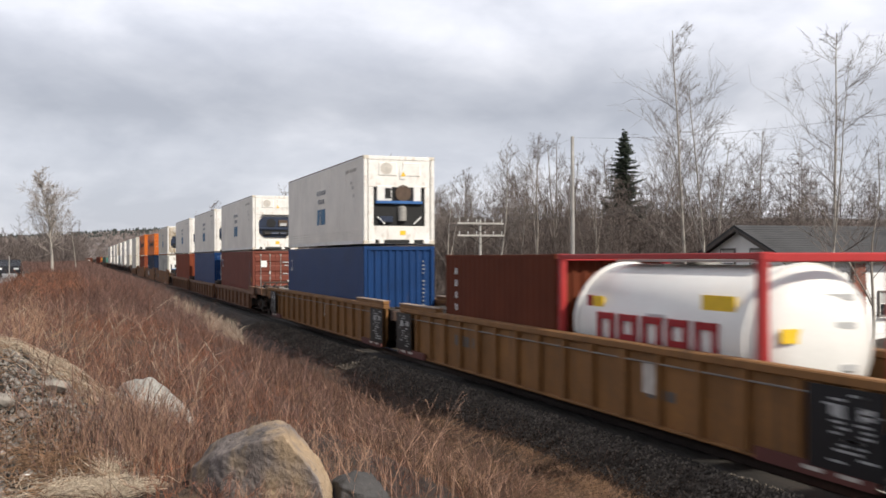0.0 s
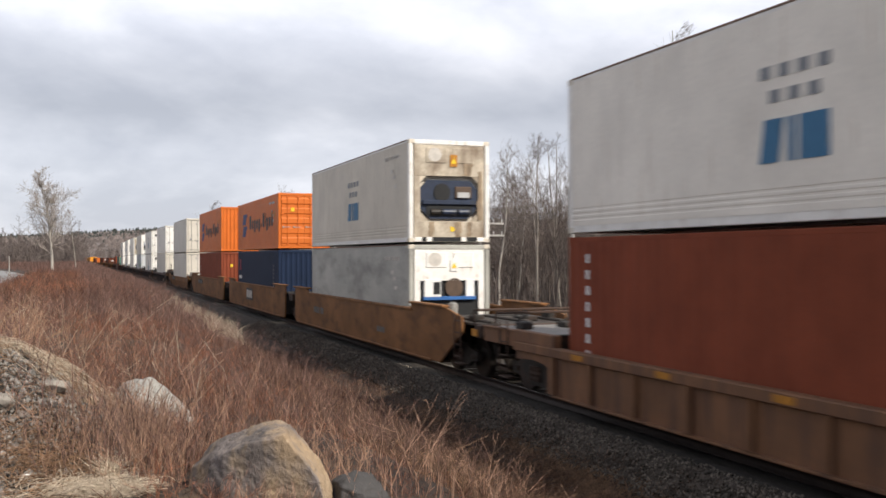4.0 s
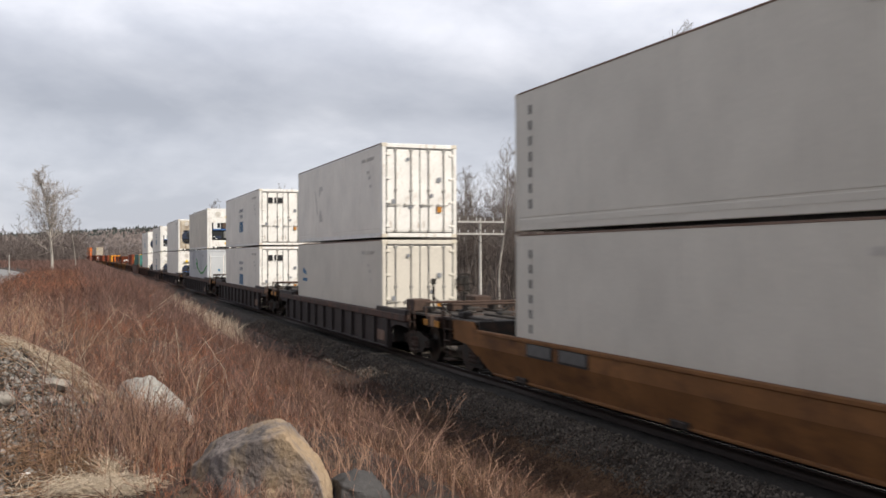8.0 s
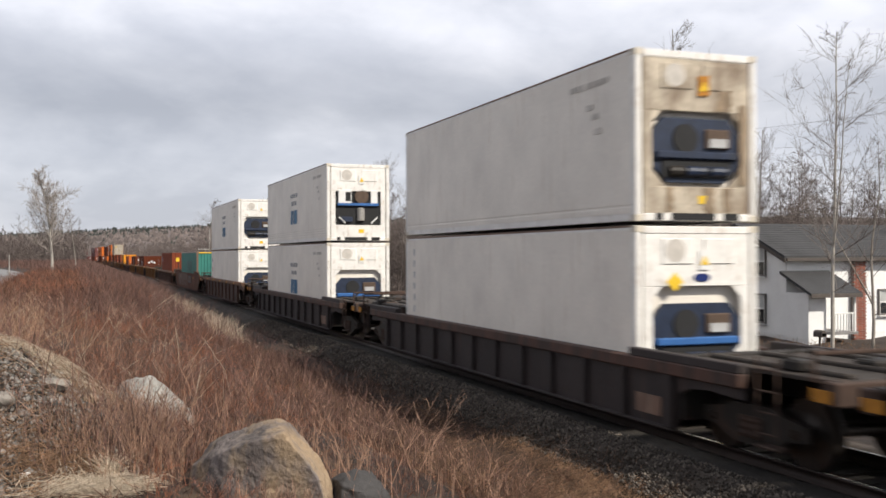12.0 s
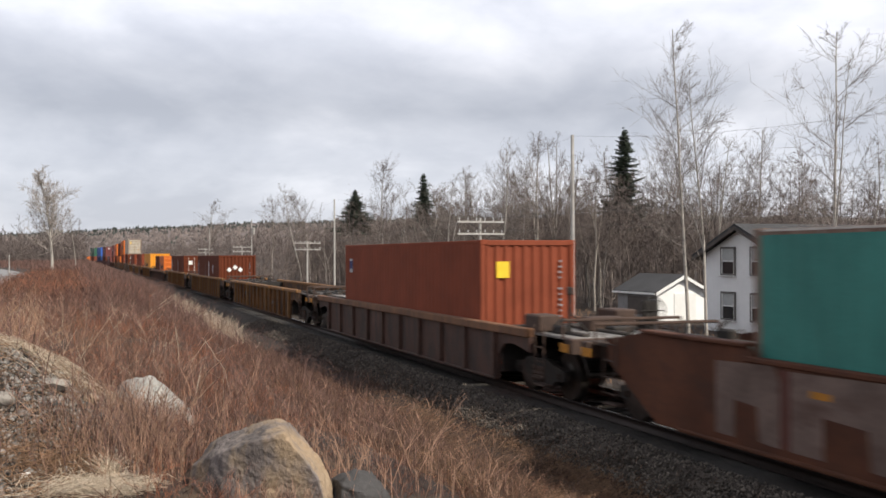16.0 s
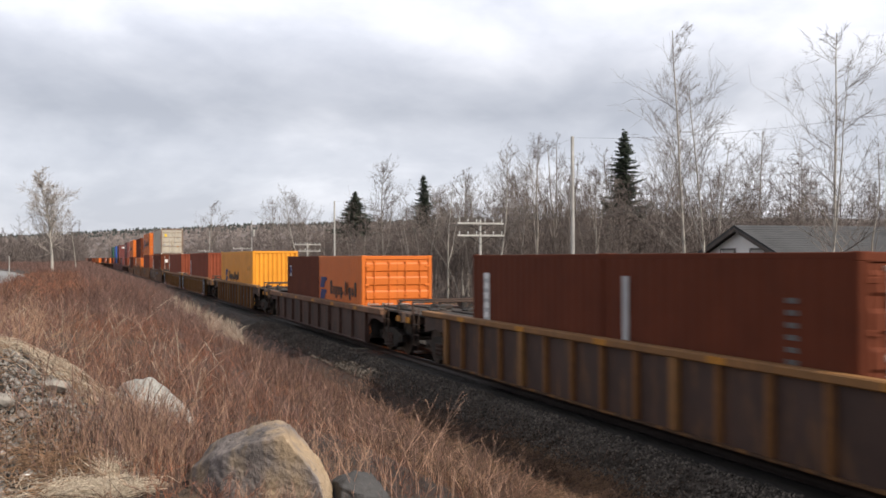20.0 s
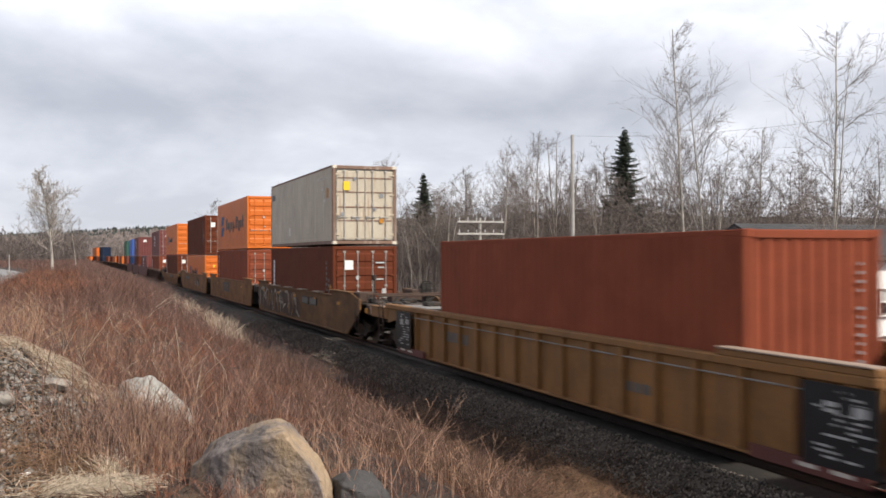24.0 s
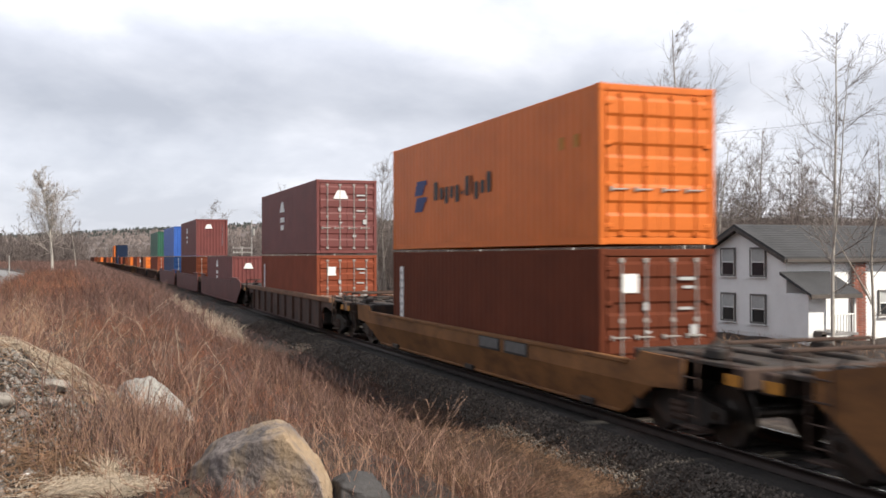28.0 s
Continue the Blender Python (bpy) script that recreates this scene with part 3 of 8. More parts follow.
def id_marks(c, L, H, m, tall=False):
    """Unreadable number plates as plain bars."""
    def bars(bm):
        letter_bars(bm, XS, -L / 2 + 2.3, H - 0.45, [.10, .10, .10, .10, -.08, .09, .09, .09, .09, .09, .09], 0.11, 0.04)
        for i, (u, v) in enumerate(((1.55, .80), (1.35, .98), (1.25, 1.25))):
            box(bm, (XS, -L / 2 + u, H - v), (0.008, 0.24, 0.10))
    mark(c, "small_print", m, bars, "small lettering as plain bars")


def upright_word(c, L, H, m, n=8, y=None, h=0.2, top=0.32):
    """A word written downwards at the rear of the side."""
    mark(c, "stacked_lettering", m, lambda bm: column_bars(bm, XS, L / 2 - 0.75 if y is None else y, H - top, n, h * .8, 0.13, 0.105), "lettering stacked downwards as plain blocks")


def long_word(c, L, H, y0=4.4, z=.95, k=1.0, wide=1.38, col="navy"):
    """A large emblem and a long word of open blocks on the side."""
    def emblem(bm):
        for dz in (-.05 * k, 0.62 * k):
            prism(bm, [(y0, z - .32 * k + dz), (y0 - 1.0 * k, z - .32 * k + dz), (y0 - 1.25 * k, z + .02 * k + dz), (y0 - 1.55 * k, z + .1 * k + dz), (y0 - 1.5 * k, z + .26 * k + dz), (y0 - .3 * k, z + .26 * k + dz)], "x", XS - .004, XS + .004)
    mark(c, "emblem", DECAL[col], emblem, "dark blue emblem")
    if L > 8:
        for y in (-L / 2 + .85, -L / 2 + 1.45):
            slab(c, "small_plate", (.008, .2, .24), (XS - .002, y, H - .95), DECAL["amber"], "small yellowish plate")

    def word(bm):
        y = y0 - 2.35 * k
        for i, (w, up, dn) in enumerate(((.40, .26, 0), (.32, 0, 0), (.32, 0, .18), (.32, 0, 0), (.32, 0, .18), (.22, -.34, -.16), (.30, .26, 0), (.10, .26, 0), (.32, 0, .18), (.32, 0, 0), (.32, .26, 0))):
            w, up, dn = w * k * wide, up * k, dn * k
            lo, hi, c1 = z - dn, z + .46 * k + up, .08 * k
            prism(bm, [(y, lo + c1), (y, hi - c1), (y - c1, hi), (y - w + c1, hi), (y - w, hi - c1), (y - w, lo + c1), (y - w + c1, lo), (y - c1, lo)], "x", XS - .004, XS + .004)
            y -= w + .17 * k * wide
    mark(c, "lettering", DECAL["black"], word, "large dark lettering as plain shapes")


NAMES = {"sooty": "soot-darkened grey", "white": "white", "cream": "stained cream", "grey": "pale grey", "genset": "light grey", "blue": "dark blue", "navy": "navy blue", "bright_blue": "bright blue",
         "brown": "dull brown", "maroon": "maroon", "rosewood": "dusty red-brown", "redbrown": "rusty red", "orange": "bright orange", "amber": "amber yellow", "teal": "teal green", "green": "dark green",
         "dryvan": "dusty white"}


def dry_box(colour, L=12.19, H=2.896, front="panel", marks="", frame_colour=None, where="riding in a well car"):
    """A steel shipping container; its front end faces -y."""
    m, fm = PAINT[colour], PAINT[frame_colour or colour]
    size = "forty foot" if L > 8 else "twenty foot"
    c = thing("shipping_container", f"{NAMES[colour]} corrugated steel {size} container in a well car", "container", "containers on the train")
    frame_parts(c, L, H, fm, fm)
    for sx in (-1, 1):
        me = shared(("side", L, H, sx), m, lambda bm: corrugated(bm, L - 0.32, 0.15, H - 0.09, sx * 1.215, inward=-sx))
        put("side_panel", me, c)

    def roof(bm):
        n = int(L / 0.5)
        pts = []
        for i in range(n + 1):
            y = -L / 2 + .12 + i * (L - .24) / n
            pts.append((y, H - .03 - (0.02 if i % 2 else 0)))
        pts += [(L / 2 - .12, H - .07), (-L / 2 + .12, H - .07)]
        prism(bm, pts, "x", -1.13, 1.13)
    put("roof", shared(("roof", L, H), m, roof), c)
    put("floor", shared(("floor", L), STEEL_DARK, lambda bm: box(bm, (0, 0, 0.1), (2.26, L - 0.25, 0.08))), c)
    put("end_panel", shared(("rear", H), m, lambda bm: corrugated_end(bm, 2.14, 0.14, H - 0.14, 0, inward=-1)), c, (0, L / 2 - 0.01, 0))
    if front == "doors":
        door_pair(c, L, H, m)
    else:
        put("end_panel", shared(("front", H), m, lambda bm: corrugated_end(bm, 2.14, 0.14, H - 0.14, 0)), c, (0, -L / 2 + 0.012, 0))
    ye = -L / 2
    for k in marks.split():
        if k == "word":
            long_word(c, L, H, z=1.09 + (H - S) * .35)
        elif k == "smallword":
            long_word(c, L, H, y0=4.1, z=1.25, k=0.66, wide=1.15)
        elif k == "shortword":
            long_word(c, L, H, y0=2.85, z=1.2, k=0.69, wide=1.05)
        elif k == "lowword":
            long_word(c, L, H, y0=4.1, z=1.15, k=0.66, wide=1.15)
        elif k == "sideprint":
            mark(c, "small_print", DECAL["dim"], lambda bm: [column_bars(bm, XS, ye + u, z, n, .12, .08, .16) for u, z, n in ((.95, H - .55, 9), (.60, H - 1.2, 4))], "faint upright print as bars")
            slab(c, "yellow_placard", (.008, .22, .24), (XS - .002, ye + .35, H * .47), DECAL["amber"], "small yellow label")
        elif k == "upright":
            upright_word(c, L, H, DECAL["white"], 8)
        elif k == "ids":
            id_marks(c, L, H, DECAL["pale"])
        elif k == "frontids":
            mark(c, "small_print", DECAL["grey"], lambda bm: [box(bm, (0.82, ye - .004, H - .5 - i * .13), (0.05 + .02 * (i % 3), 0.008, 0.045)) for i in range(13) if i != 4], "white stacked numbers as bars")
        elif k == "doorids":
            mark(c, "small_print", DECAL["pale"], lambda bm: [box(bm, (u, ye - .036, H * z), (w, 0.008, h)) for u, z, w, h in ((.56, .79, .34, .06), (.60, .73, .24, .05), (.54, .58, .30, .05), (.72, .43, .16, .18), (-.30, .60, .10, .14), (-.26, .42, .12, .05), (.30, .24, .16, .06))], "pale door lettering and labels as bars")
        elif k == "placard":
            slab(c, "white_placard", (0.32, 0.008, 0.34), (-0.62, ye - .034, H * .76), DECAL["white"], "square white placard")
        elif k == "yellowplate":
            slab(c, "yellow_placard", (0.32, 0.008, 0.38), (-0.66, ye - .006, H * .76), DECAL["yellow"], "yellow placard on the end")
        elif k == "warning":
            slab(c, "yellow_placard", (0.16, 0.008, 0.18), (-0.55, ye - .034, H * .70), DECAL["yellow"], "small yellow warning plate")
        elif k == "strip":
            slab(c, "white_strip", (0.008, 0.3, 1.5), (XS - .004, L / 2 - 0.85, H * .55), DECAL["white"], "white upright strip with worn print")
            mark(c, "small_print", DECAL["pale"], lambda bm: column_bars(bm, XS - .01, L / 2 - 0.85, H * .55 + .62, 6, .09, .13, .22), "worn print as bars")
        elif k == "strips":
            slab(c, "white_strip", (0.008, 0.2, 1.5), (XS - .004, L / 2 - 0.75, H * .56), DECAL["pale"], "white upright strip with worn print")
            mark(c, "small_print", DECAL["dim"], lambda bm: column_bars(bm, XS, ye + 1.2, H - .6, 7, .07, .09, .22), "stacked numbers as bars")
        elif k == "diamonds":
            def dia(bm):
                for u, w in ((-.52, .63), (-.14, .69), (.20, .63)):
                    prism(bm, [(u - .17, H * w), (u, H * w - .17), (u + .17, H * w), (u, H * w + .17)], "y", ye - .012, ye - .004)
            mark(c, "hazard_placard", DECAL["white"], dia, "white diamond hazard placards")

            def dia_side(bm):
                for u, w in ((.2, .66), (-.22, .70), (-.02, .58)):
                    prism(bm, [(u - .16, H * w), (u, H * w - .16), (u + .16, H * w), (u, H * w + .16)], "x", XS - .008, XS)
            mark(c, "hazard_placard", DECAL["pale"], dia_side, "white diamond hazard placards")
        elif k == "ghost":
            def ghost(bm):
                letter_bars(bm, XS, 1.0, 1.15, [.75, .75, .75, .75], 1.0, .22)
                column_bars(bm, XS, ye + 1.7, H - .5, 5, .22, .16, .45)
            mark(c, "faded_lettering", DECAL["darkteal"], ghost, "faded dark lettering as blocks")
        elif k == "yellowtop":
            slab(c, "yellow_edge", (2.1, 0.008, 0.07), (0, ye - .004, H - .08), DECAL["yellow"], "yellow height edge")
            slab(c, "pale_edge", (0.008, L - .4, 0.03), (XS + .01, 0, H - .03), DECAL["faint"], "pale worn top edge")
        elif k == "xlogo":
            mark(c, "cross_logo", DECAL["red"], lambda bm: [prism(bm, [(4.9, 1.85), (5.1, 1.85), (5.55, 2.45), (5.35, 2.45)], "x", XS - .004, XS + .004),
                                                             prism(bm, [(5.35, 1.85), (5.55, 1.85), (5.1, 2.45), (4.9, 2.45)], "x", XS - .008, XS - .004)], "red cross-shaped logo")
            mark(c, "lettering", DECAL["white"], lambda bm: letter_bars(bm, XS, 5.65, 1.38, [.15] * 5, .17, .05), "white lettering as blocks")
            mark(c, "small_print", DECAL["dim"], lambda bm: column_bars(bm, XS, ye + 1.2, H - .7, 9, .10, .09, .22), "stacked numbers as bars")
        elif k == "sidelogo":
            mark(c, "white_emblem", DECAL["white"], lambda bm: [prism(bm, [(1.3, 1.9), (.2, 1.9), (.55, 2.35), (.95, 2.35)], "x", XS - .004, XS + .004), box(bm, (XS, .75, 1.55), (.008, .9, .22)), box(bm, (XS, .75, 1.2), (.008, .7, .22))], "white emblem on the side")
        elif k == "endlogo":
            mark(c, "white_emblem", DECAL["white"], lambda bm: prism(bm, [(-.55, H - .75), (.05, H - .75), (-.1, H - .42), (-.4, H - .42)], "y", ye - .036, ye - .028), "white emblem on the end")
        elif k == "smalllabel":
            slab(c, "blue_label", (0.008, 0.34, 0.46), (XS - .004, L / 2 - 0.8, H * .76), DECAL["pale"], "pale and blue label")
            slab(c, "label_band", (0.008, 0.30, 0.26), (XS - .01, L / 2 - 0.8, H * .77), DECAL["navy"], "blue label band")
    return c


def machine_open(c, ye, H):
    """Reefer unit with an open lower bay, a control box, a round fan and a blue rail."""
    # flat black sheet in place of the bay's shaded depth
    slab(c, "recess", (1.76, 0.05, 1.30), (0, ye + .12, H * .435), RUBBER_AND_SHADE, "black sheet for the shaded machinery recess")
    slab(c, "control_box", (0.5, 0.14, 0.50), (-.52, ye + .06, H * .575), DECAL["white"], "white control box", .01)
    slab(c, "control_window", (0.2, 0.02, 0.34), (-.40, ye - .015, H * .575), RUBBER_AND_SHADE, "dark control window")
    bm = bmesh.new()
    lathe(bm, [(0, .27), (.05, .27), (.08, .2), (.085, .05)], "y", 18)
    bm.transform(Matrix.Translation((.14, ye + .02, H * .58)))
    part("condenser_fan", bm, FAN_BROWN, c, "sooty brown fan")
    slab(c, "fan_side_panel", (0.26, 0.1, 0.5), (.62, ye + .06, H * .575), DECAL["white"], "", .01)
    slab(c, "blue_rail", (1.6, 0.12, 0.10), (0, ye + .05, H * .475), BAR_BLUE, "blue cross rail", .01)
    bm = bmesh.new()
    lathe(bm, [(-.25, .02), (-.24, .15), (.2, .15), (.25, .05)], "z", 14)
    bm.transform(Matrix.Translation((.1, ye + .06, H * .35)))
    part("compressor", bm, GALV, c, "grey compressor")
    for sx in (-1, 1):
        bm = bmesh.new()
        rod(bm, (sx * .75, ye + .02, H * .31), (sx * .5, ye + .02, H * .23), .025, n=6)
        part("brace", bm, DECAL["white"], c)
    slab(c, "cable_reel", (0.45, 0.1, 0.2), (-.45, ye + .05, H * .28), MACHINE_BLUE, "", .02)


def machine_blue(c, ye, H, w=1.74, z=.42, soot=False):
    """Reefer unit with an eight-sided navy front, a fan, a control box and an open bay of pipes."""
    bm = bmesh.new()
    a, h = w / 2, .55
    prism(bm, [(-a, -h + .3), (-a + .28, -h), (a - .28, -h), (a, -h + .3), (a, h - .25), (a - .22, h), (-a + .22, h), (-a, h - .25)], "y", 0, .08)
    bm.transform(Matrix.Translation((0, ye + .06, H * z)))
    part("machine_front", bm, MACHINE_BLUE, c, "eight-sided navy machinery front")
    bm = bmesh.new()
    rod(bm, (0, 0, 0), (0, .05, 0), .25, n=20)
    bm.transform(Matrix.Translation((-.22, ye + .03, H * z + .20)))
    part("fan_grille", bm, RUBBER_AND_SHADE, c, "dark round fan grille")
    slab(c, "control_box", (.5, .06, .34), (.42, ye + .04, H * z + .2), FAN_BROWN, "brown control box", .02)
    slab(c, "control_plate", (.36, .02, .15), (.42, ye + .0, H * z + .13), DECAL["pale"], "pale control plate")
    # black plate paints the shade of an open bay
    slab(c, "machine_bay", (w - .36, .03, .30), (0, ye + .045, H * z - .32), RUBBER_AND_SHADE, "black plate for the shaded machinery bay")
    slab(c, "machine_shelf", (w - .1, .10, .13), (0, ye + .02, H * z - .09), BAR_BLUE if z < .4 else MACHINE_BLUE, "narrow navy shelf", .02)
    for u, q in ((-.42, .14), (-.02, .2), (.42, .16)):
        bm = bmesh.new()
        lathe(bm, [(-q, .04), (-q, .09), (q, .09), (q, .04)], "x", 10)
        bm.transform(Matrix.Translation((u, ye + .03, H * z - .36)))
        part("compressor", bm, MACHINE_BLUE if q > .15 else STEEL_DARK, c)
    # white plates that close the corners round the eight-sided front
    b, lo, hi = .885, H * .200, H * .648
    for sx in (-1, 1):
        for zc, g, r in ((lo, 1, .28), (hi, -1, .20)):
            bm = bmesh.new()
            prism(bm, [(sx * b, zc), (sx * (b - r), zc), (sx * b, zc + g * r)], "y", ye + .03, ye + .055)
            part("corner_plate", bm, PAINT["stained" if soot else "face"], c)


def reefer(colour, front, H=2.896, marks="", soot=False, L=12.19):
    m = PAINT[colour]
    c = thing("refrigerated_container", f"{NAMES[colour]} smooth-sided refrigerated container, {'doors' if front == 'doors' else 'cooling machinery'} at the front", "container", "containers on the train")
    frame_parts(c, L, H, PAINT["face"] if colour in ("white", "cream") else PAINT["rustframe"] if colour == "dryvan" else m, PAINT["cream"])
    ye = -L / 2
    triple = "logo" in marks and front != "doors"

    def side(sx):
        def make(bm):
            x = sx * 1.213
            q = -sx
            groove = (.25, .34, .43) if triple else (.25,)
            pts = [(x + q * .07, .14), (x, .14)]
            for z in groove:
                pts += [(x, z - .01), (x + q * .007, z), (x + q * .007, z + .03), (x, z + .04)]
            pts += [(x, H - .08), (x + q * .07, H - .08)]
            prism(bm, pts, "y", -L / 2 + .16, L / 2 - .16)
        return make
    for sx in (-1, 1):
        put("side_panel", shared(("rside", sx, H, triple), m, side(sx)), c)
    put("roof", shared(("rroof", H), m, lambda bm: box(bm, (0, 0, H - .05), (2.28, L - .24, .05), .01)), c)
    put("floor", shared(("floor", L), STEEL_DARK, lambda bm: box(bm, (0, 0, 0.1), (2.26, L - 0.25, 0.08))), c)
    put("end_panel", shared(("rrear", H), m, lambda bm: box(bm, (0, 0, H / 2), (2.14, .06, H - .28), .01)), c, (0, L / 2 - .05, 0))
    if front == "doors":
        # doors of white boxes take the sunlit-end tone, not the sides' white
        door_pair(c, L, H, PAINT["face"] if colour == "white" else m, True)
        for u, z, w, h in ((0, H / 2, .03, H - .34), (-1.075, H / 2, .025, H - .34), (1.075, H / 2, .025, H - .34), (0, .165, 2.1, .025), (0, H - .165, 2.1, .025)):
            slab(c, "door_seal", (w, .012, h), (u, ye + .004, z), DECAL["dim"], "dark rubber door seal")
        mark(c, "door_label", DECAL["grey"], lambda bm: [box(bm, (u, ye - .03, H * w), (s, .008, s)) for u, w, s in ((-.85, .38, .14), (.38, .45, .10), (-.3, .33, .12), (.62, .62, .14), (-.4, .83, .10))], "small door labels as blocks")
        slab(c, "yellow_placard", (0.15, 0.008, 0.17), (.62, ye - .04, H * .3), DECAL["amber"], "small yellow warning plate")
    else:
        def face(bm):
            box(bm, (0, .05, H * .80), (2.12, .06, H * .31), .012)      # upper panel
            box(bm, (0, .05, H * .125), (2.12, .06, H * .16), .012)      # lower panel
            for sx in (-1, 1):
                box(bm, (sx * .97, .05, H * .42), (.18, .06, H * .45), .012)
            box(bm, (-.4, .012, H * .85), (.62, .03, H * .15), .012)
            box(bm, (.42, .012, H * .85), (.62, .03, H * .15), .012)
        put("machine_frame", shared(("rface", H), PAINT["stained" if soot else "face"], face), c, (0, ye + .0, 0))
        put("machine_back", shared(("rback", H), m, lambda bm: box(bm, (0, 0, H / 2), (2.14, .05, H - .28))), c, (0, ye + .22, 0))
        if front == "open":
            machine_open(c, ye, H)
        else:
            machine_blue(c, ye, H, z=.355 if front == "low" else .42, soot=soot)
        slab(c, "lower_marking", (.20, .008, .14), (.12, ye + .012, H * .13), DECAL["yellow"], "yellow marking")
        bm = bmesh.new()
        prism(bm, [(-.45 + .20 * math.cos(q * .524), H * .855 + .20 * math.sin(q * .524)) for q in range(12)], "y", ye - .010, ye - .002)
        part("round_emblem", bm, DECAL["faint"], c, "faded round emblem")
        slab(c, "warning_plate", (.22, .008, .34), (.12, ye - .008, H * .80), DECAL["amber" if soot else "white"], "small warning plate")
        bm = bmesh.new()
        prism(bm, [(.03, H * .77), (.21, H * .77), (.12, H * .825)], "y", ye - .022, ye - .014)
        part("warning_sign", bm, DECAL["yellow"], c, "yellow warning triangle")
        # the sill is solid; a black plate paints the shade of its recess
        slab(c, "fork_gap", (1.66, .012, .12), (0, ye - .004, .085), RUBBER_AND_SHADE, "black plate for the shaded gap under the machinery")
        for u in (-.62, .42):
            slab(c, "foot", (.16, .012, .12), (u, ye - .012, .085), PAINT["face"])
        if soot:
            rs = random.Random(int(H * 100) + len(marks))
            for u, z0, z1, w in ((.93, .22, .70, .10), (-.55, .06, .20, .10), (.25, .05, .20, .14), (.60, .06, .20, .09), (.55, .655, .78, .20)):
                bm = bmesh.new()
                zs = [H * (z0 + (z1 - z0) * q / 6) for q in range(7)]
                prism(bm, [(u - w * rs.uniform(.4, 1), z) for z in zs] + [(u + w * rs.uniform(.4, 1), z) for z in zs[::-1]], "y", ye + .006, ye + .017)
                part("soot_streak", bm, SOOT, c, "brown soot streak round the machinery")
    for sx in (-1, 1):
        put("roof_rail", shared(("rrail", L), PAINT["rustframe"], lambda bm: box(bm, (0, 0, 0), (.03, L - .3, .035), .006)), c, (sx * 1.205, 0, H - .016))
    for k in marks.split():
        if k == "logo":
            rail_logo(c, L, H)
        elif k == "ids":
            id_marks(c, L, H, DECAL["faint"])
        elif k == "upright":
            upright_word(c, L, H, DECAL["dim" if colour == "grey" else "pale"], 7, h=.24)
        elif k == "uprightlow":
            upright_word(c, L, H, DECAL["dim" if colour == "grey" else "pale"], 6, h=.22)
        elif k == "doorlogo":
            def zl(bm):
                for u, w in ((-.66, .24), (-.40, .09), (-.16, .26)):
                    box(bm, (u, ye - .035, H * .80), (w, .008, .28))
            mark(c, "door_emblem", DECAL["black"], zl, "black lettering blocks on the doors")
        elif k == "swoosh":
            mark(c, "blue_emblem", DECAL["bluelogo"], lambda bm: [prism(bm, [(5.2, 1.75), (4.4, 1.65), (4.6, 1.8), (5.0, 1.95)], "x", XS - .004, XS + .004), box(bm, (XS, 4.75, 1.45), (.008, .8, .12))], "small blue emblem and bar")
        elif k == "scrape":
            mark(c, "scrape", DECAL["faint"], lambda bm: [prism(bm, [(2.95, 1.95), (2.88, 1.97), (2.72, 1.6), (2.50, 1.0), (2.56, 1.0), (2.78, 1.58)], "x", XS - .004, XS + .004), prism(bm, [(2.25, 1.95), (2.1, 2.08), (1.7, 2.05), (1.68, 1.9), (2.0, 1.9), (2.15, 1.72)], "x", XS - .004, XS + .004), prism(bm, [(2.2, 1.1), (2.1, 1.2), (1.95, 1.15), (1.7, .75), (2.2, .72)], "x", XS - .004, XS + .004)], "grey scrape marks")
        elif k == "hazard":
            mark(c, "hazard_placard", DECAL["yellow"], lambda bm: prism(bm, [(-.62, H - .95), (-.46, H - 1.11), (-.30, H - .95), (-.46, H - .79)], "y", ye + .0, ye + .012), "yellow diamond placard")
            bm = bmesh.new()
            prism(bm, [(.08 + .17 * math.cos(q * .524), H - .88 + .07 * math.sin(q * .524)) for q in range(12)], "y", ye + .0, ye + .012)
            part("oval_badge", bm, DECAL["navy"], c, "dark blue oval badge")
        elif k == "seams":
            for i in range(1, 9):
                slab(c, "panel_seam", (.006, .03, H - .66), (XS + .008, ye + .1 + i * L / 9, H / 2 + .16), PAINT["cream"], "")
            # added strips stand for the dark gaps between door panels
            for z in (.30, .47, .66, .84):
                for sx in (-1, 1):
                    slab(c, "door_strap", (.98, .012, .05), (sx * .535, ye - .002, H * z), PAINT["rustframe"], "rust-streaked strip standing for a dark gap in the door")
            slab(c, "yellow_placard", (.24, .008, .32), (-.70, ye - .04, H * .74), DECAL["yellow"], "yellow placard on the door")
            slab(c, "yellow_placard", (.008, .30, .36), (XS - .003, ye + .75, H * .66), DECAL["amber"], "faded yellow placard on the side")
            slab(c, "dark_patch", (.008, .7, .26), (XS - .003, L / 2 - .75, H - .6), DECAL["dim"], "dark worn patch")
            slab(c, "pale_patch", (.008, .14, .36), (XS - .003, 1.6, .62), DECAL["white"], "small white patch")
        elif k == "stripes":
            for i, q in enumerate(("navy", "red", "red")):
                slab(c, "coloured_square", (.008, .22, .24), (XS - .004, 5.45, H - .62 - i * .62), DECAL[q], "small coloured square")
    return c


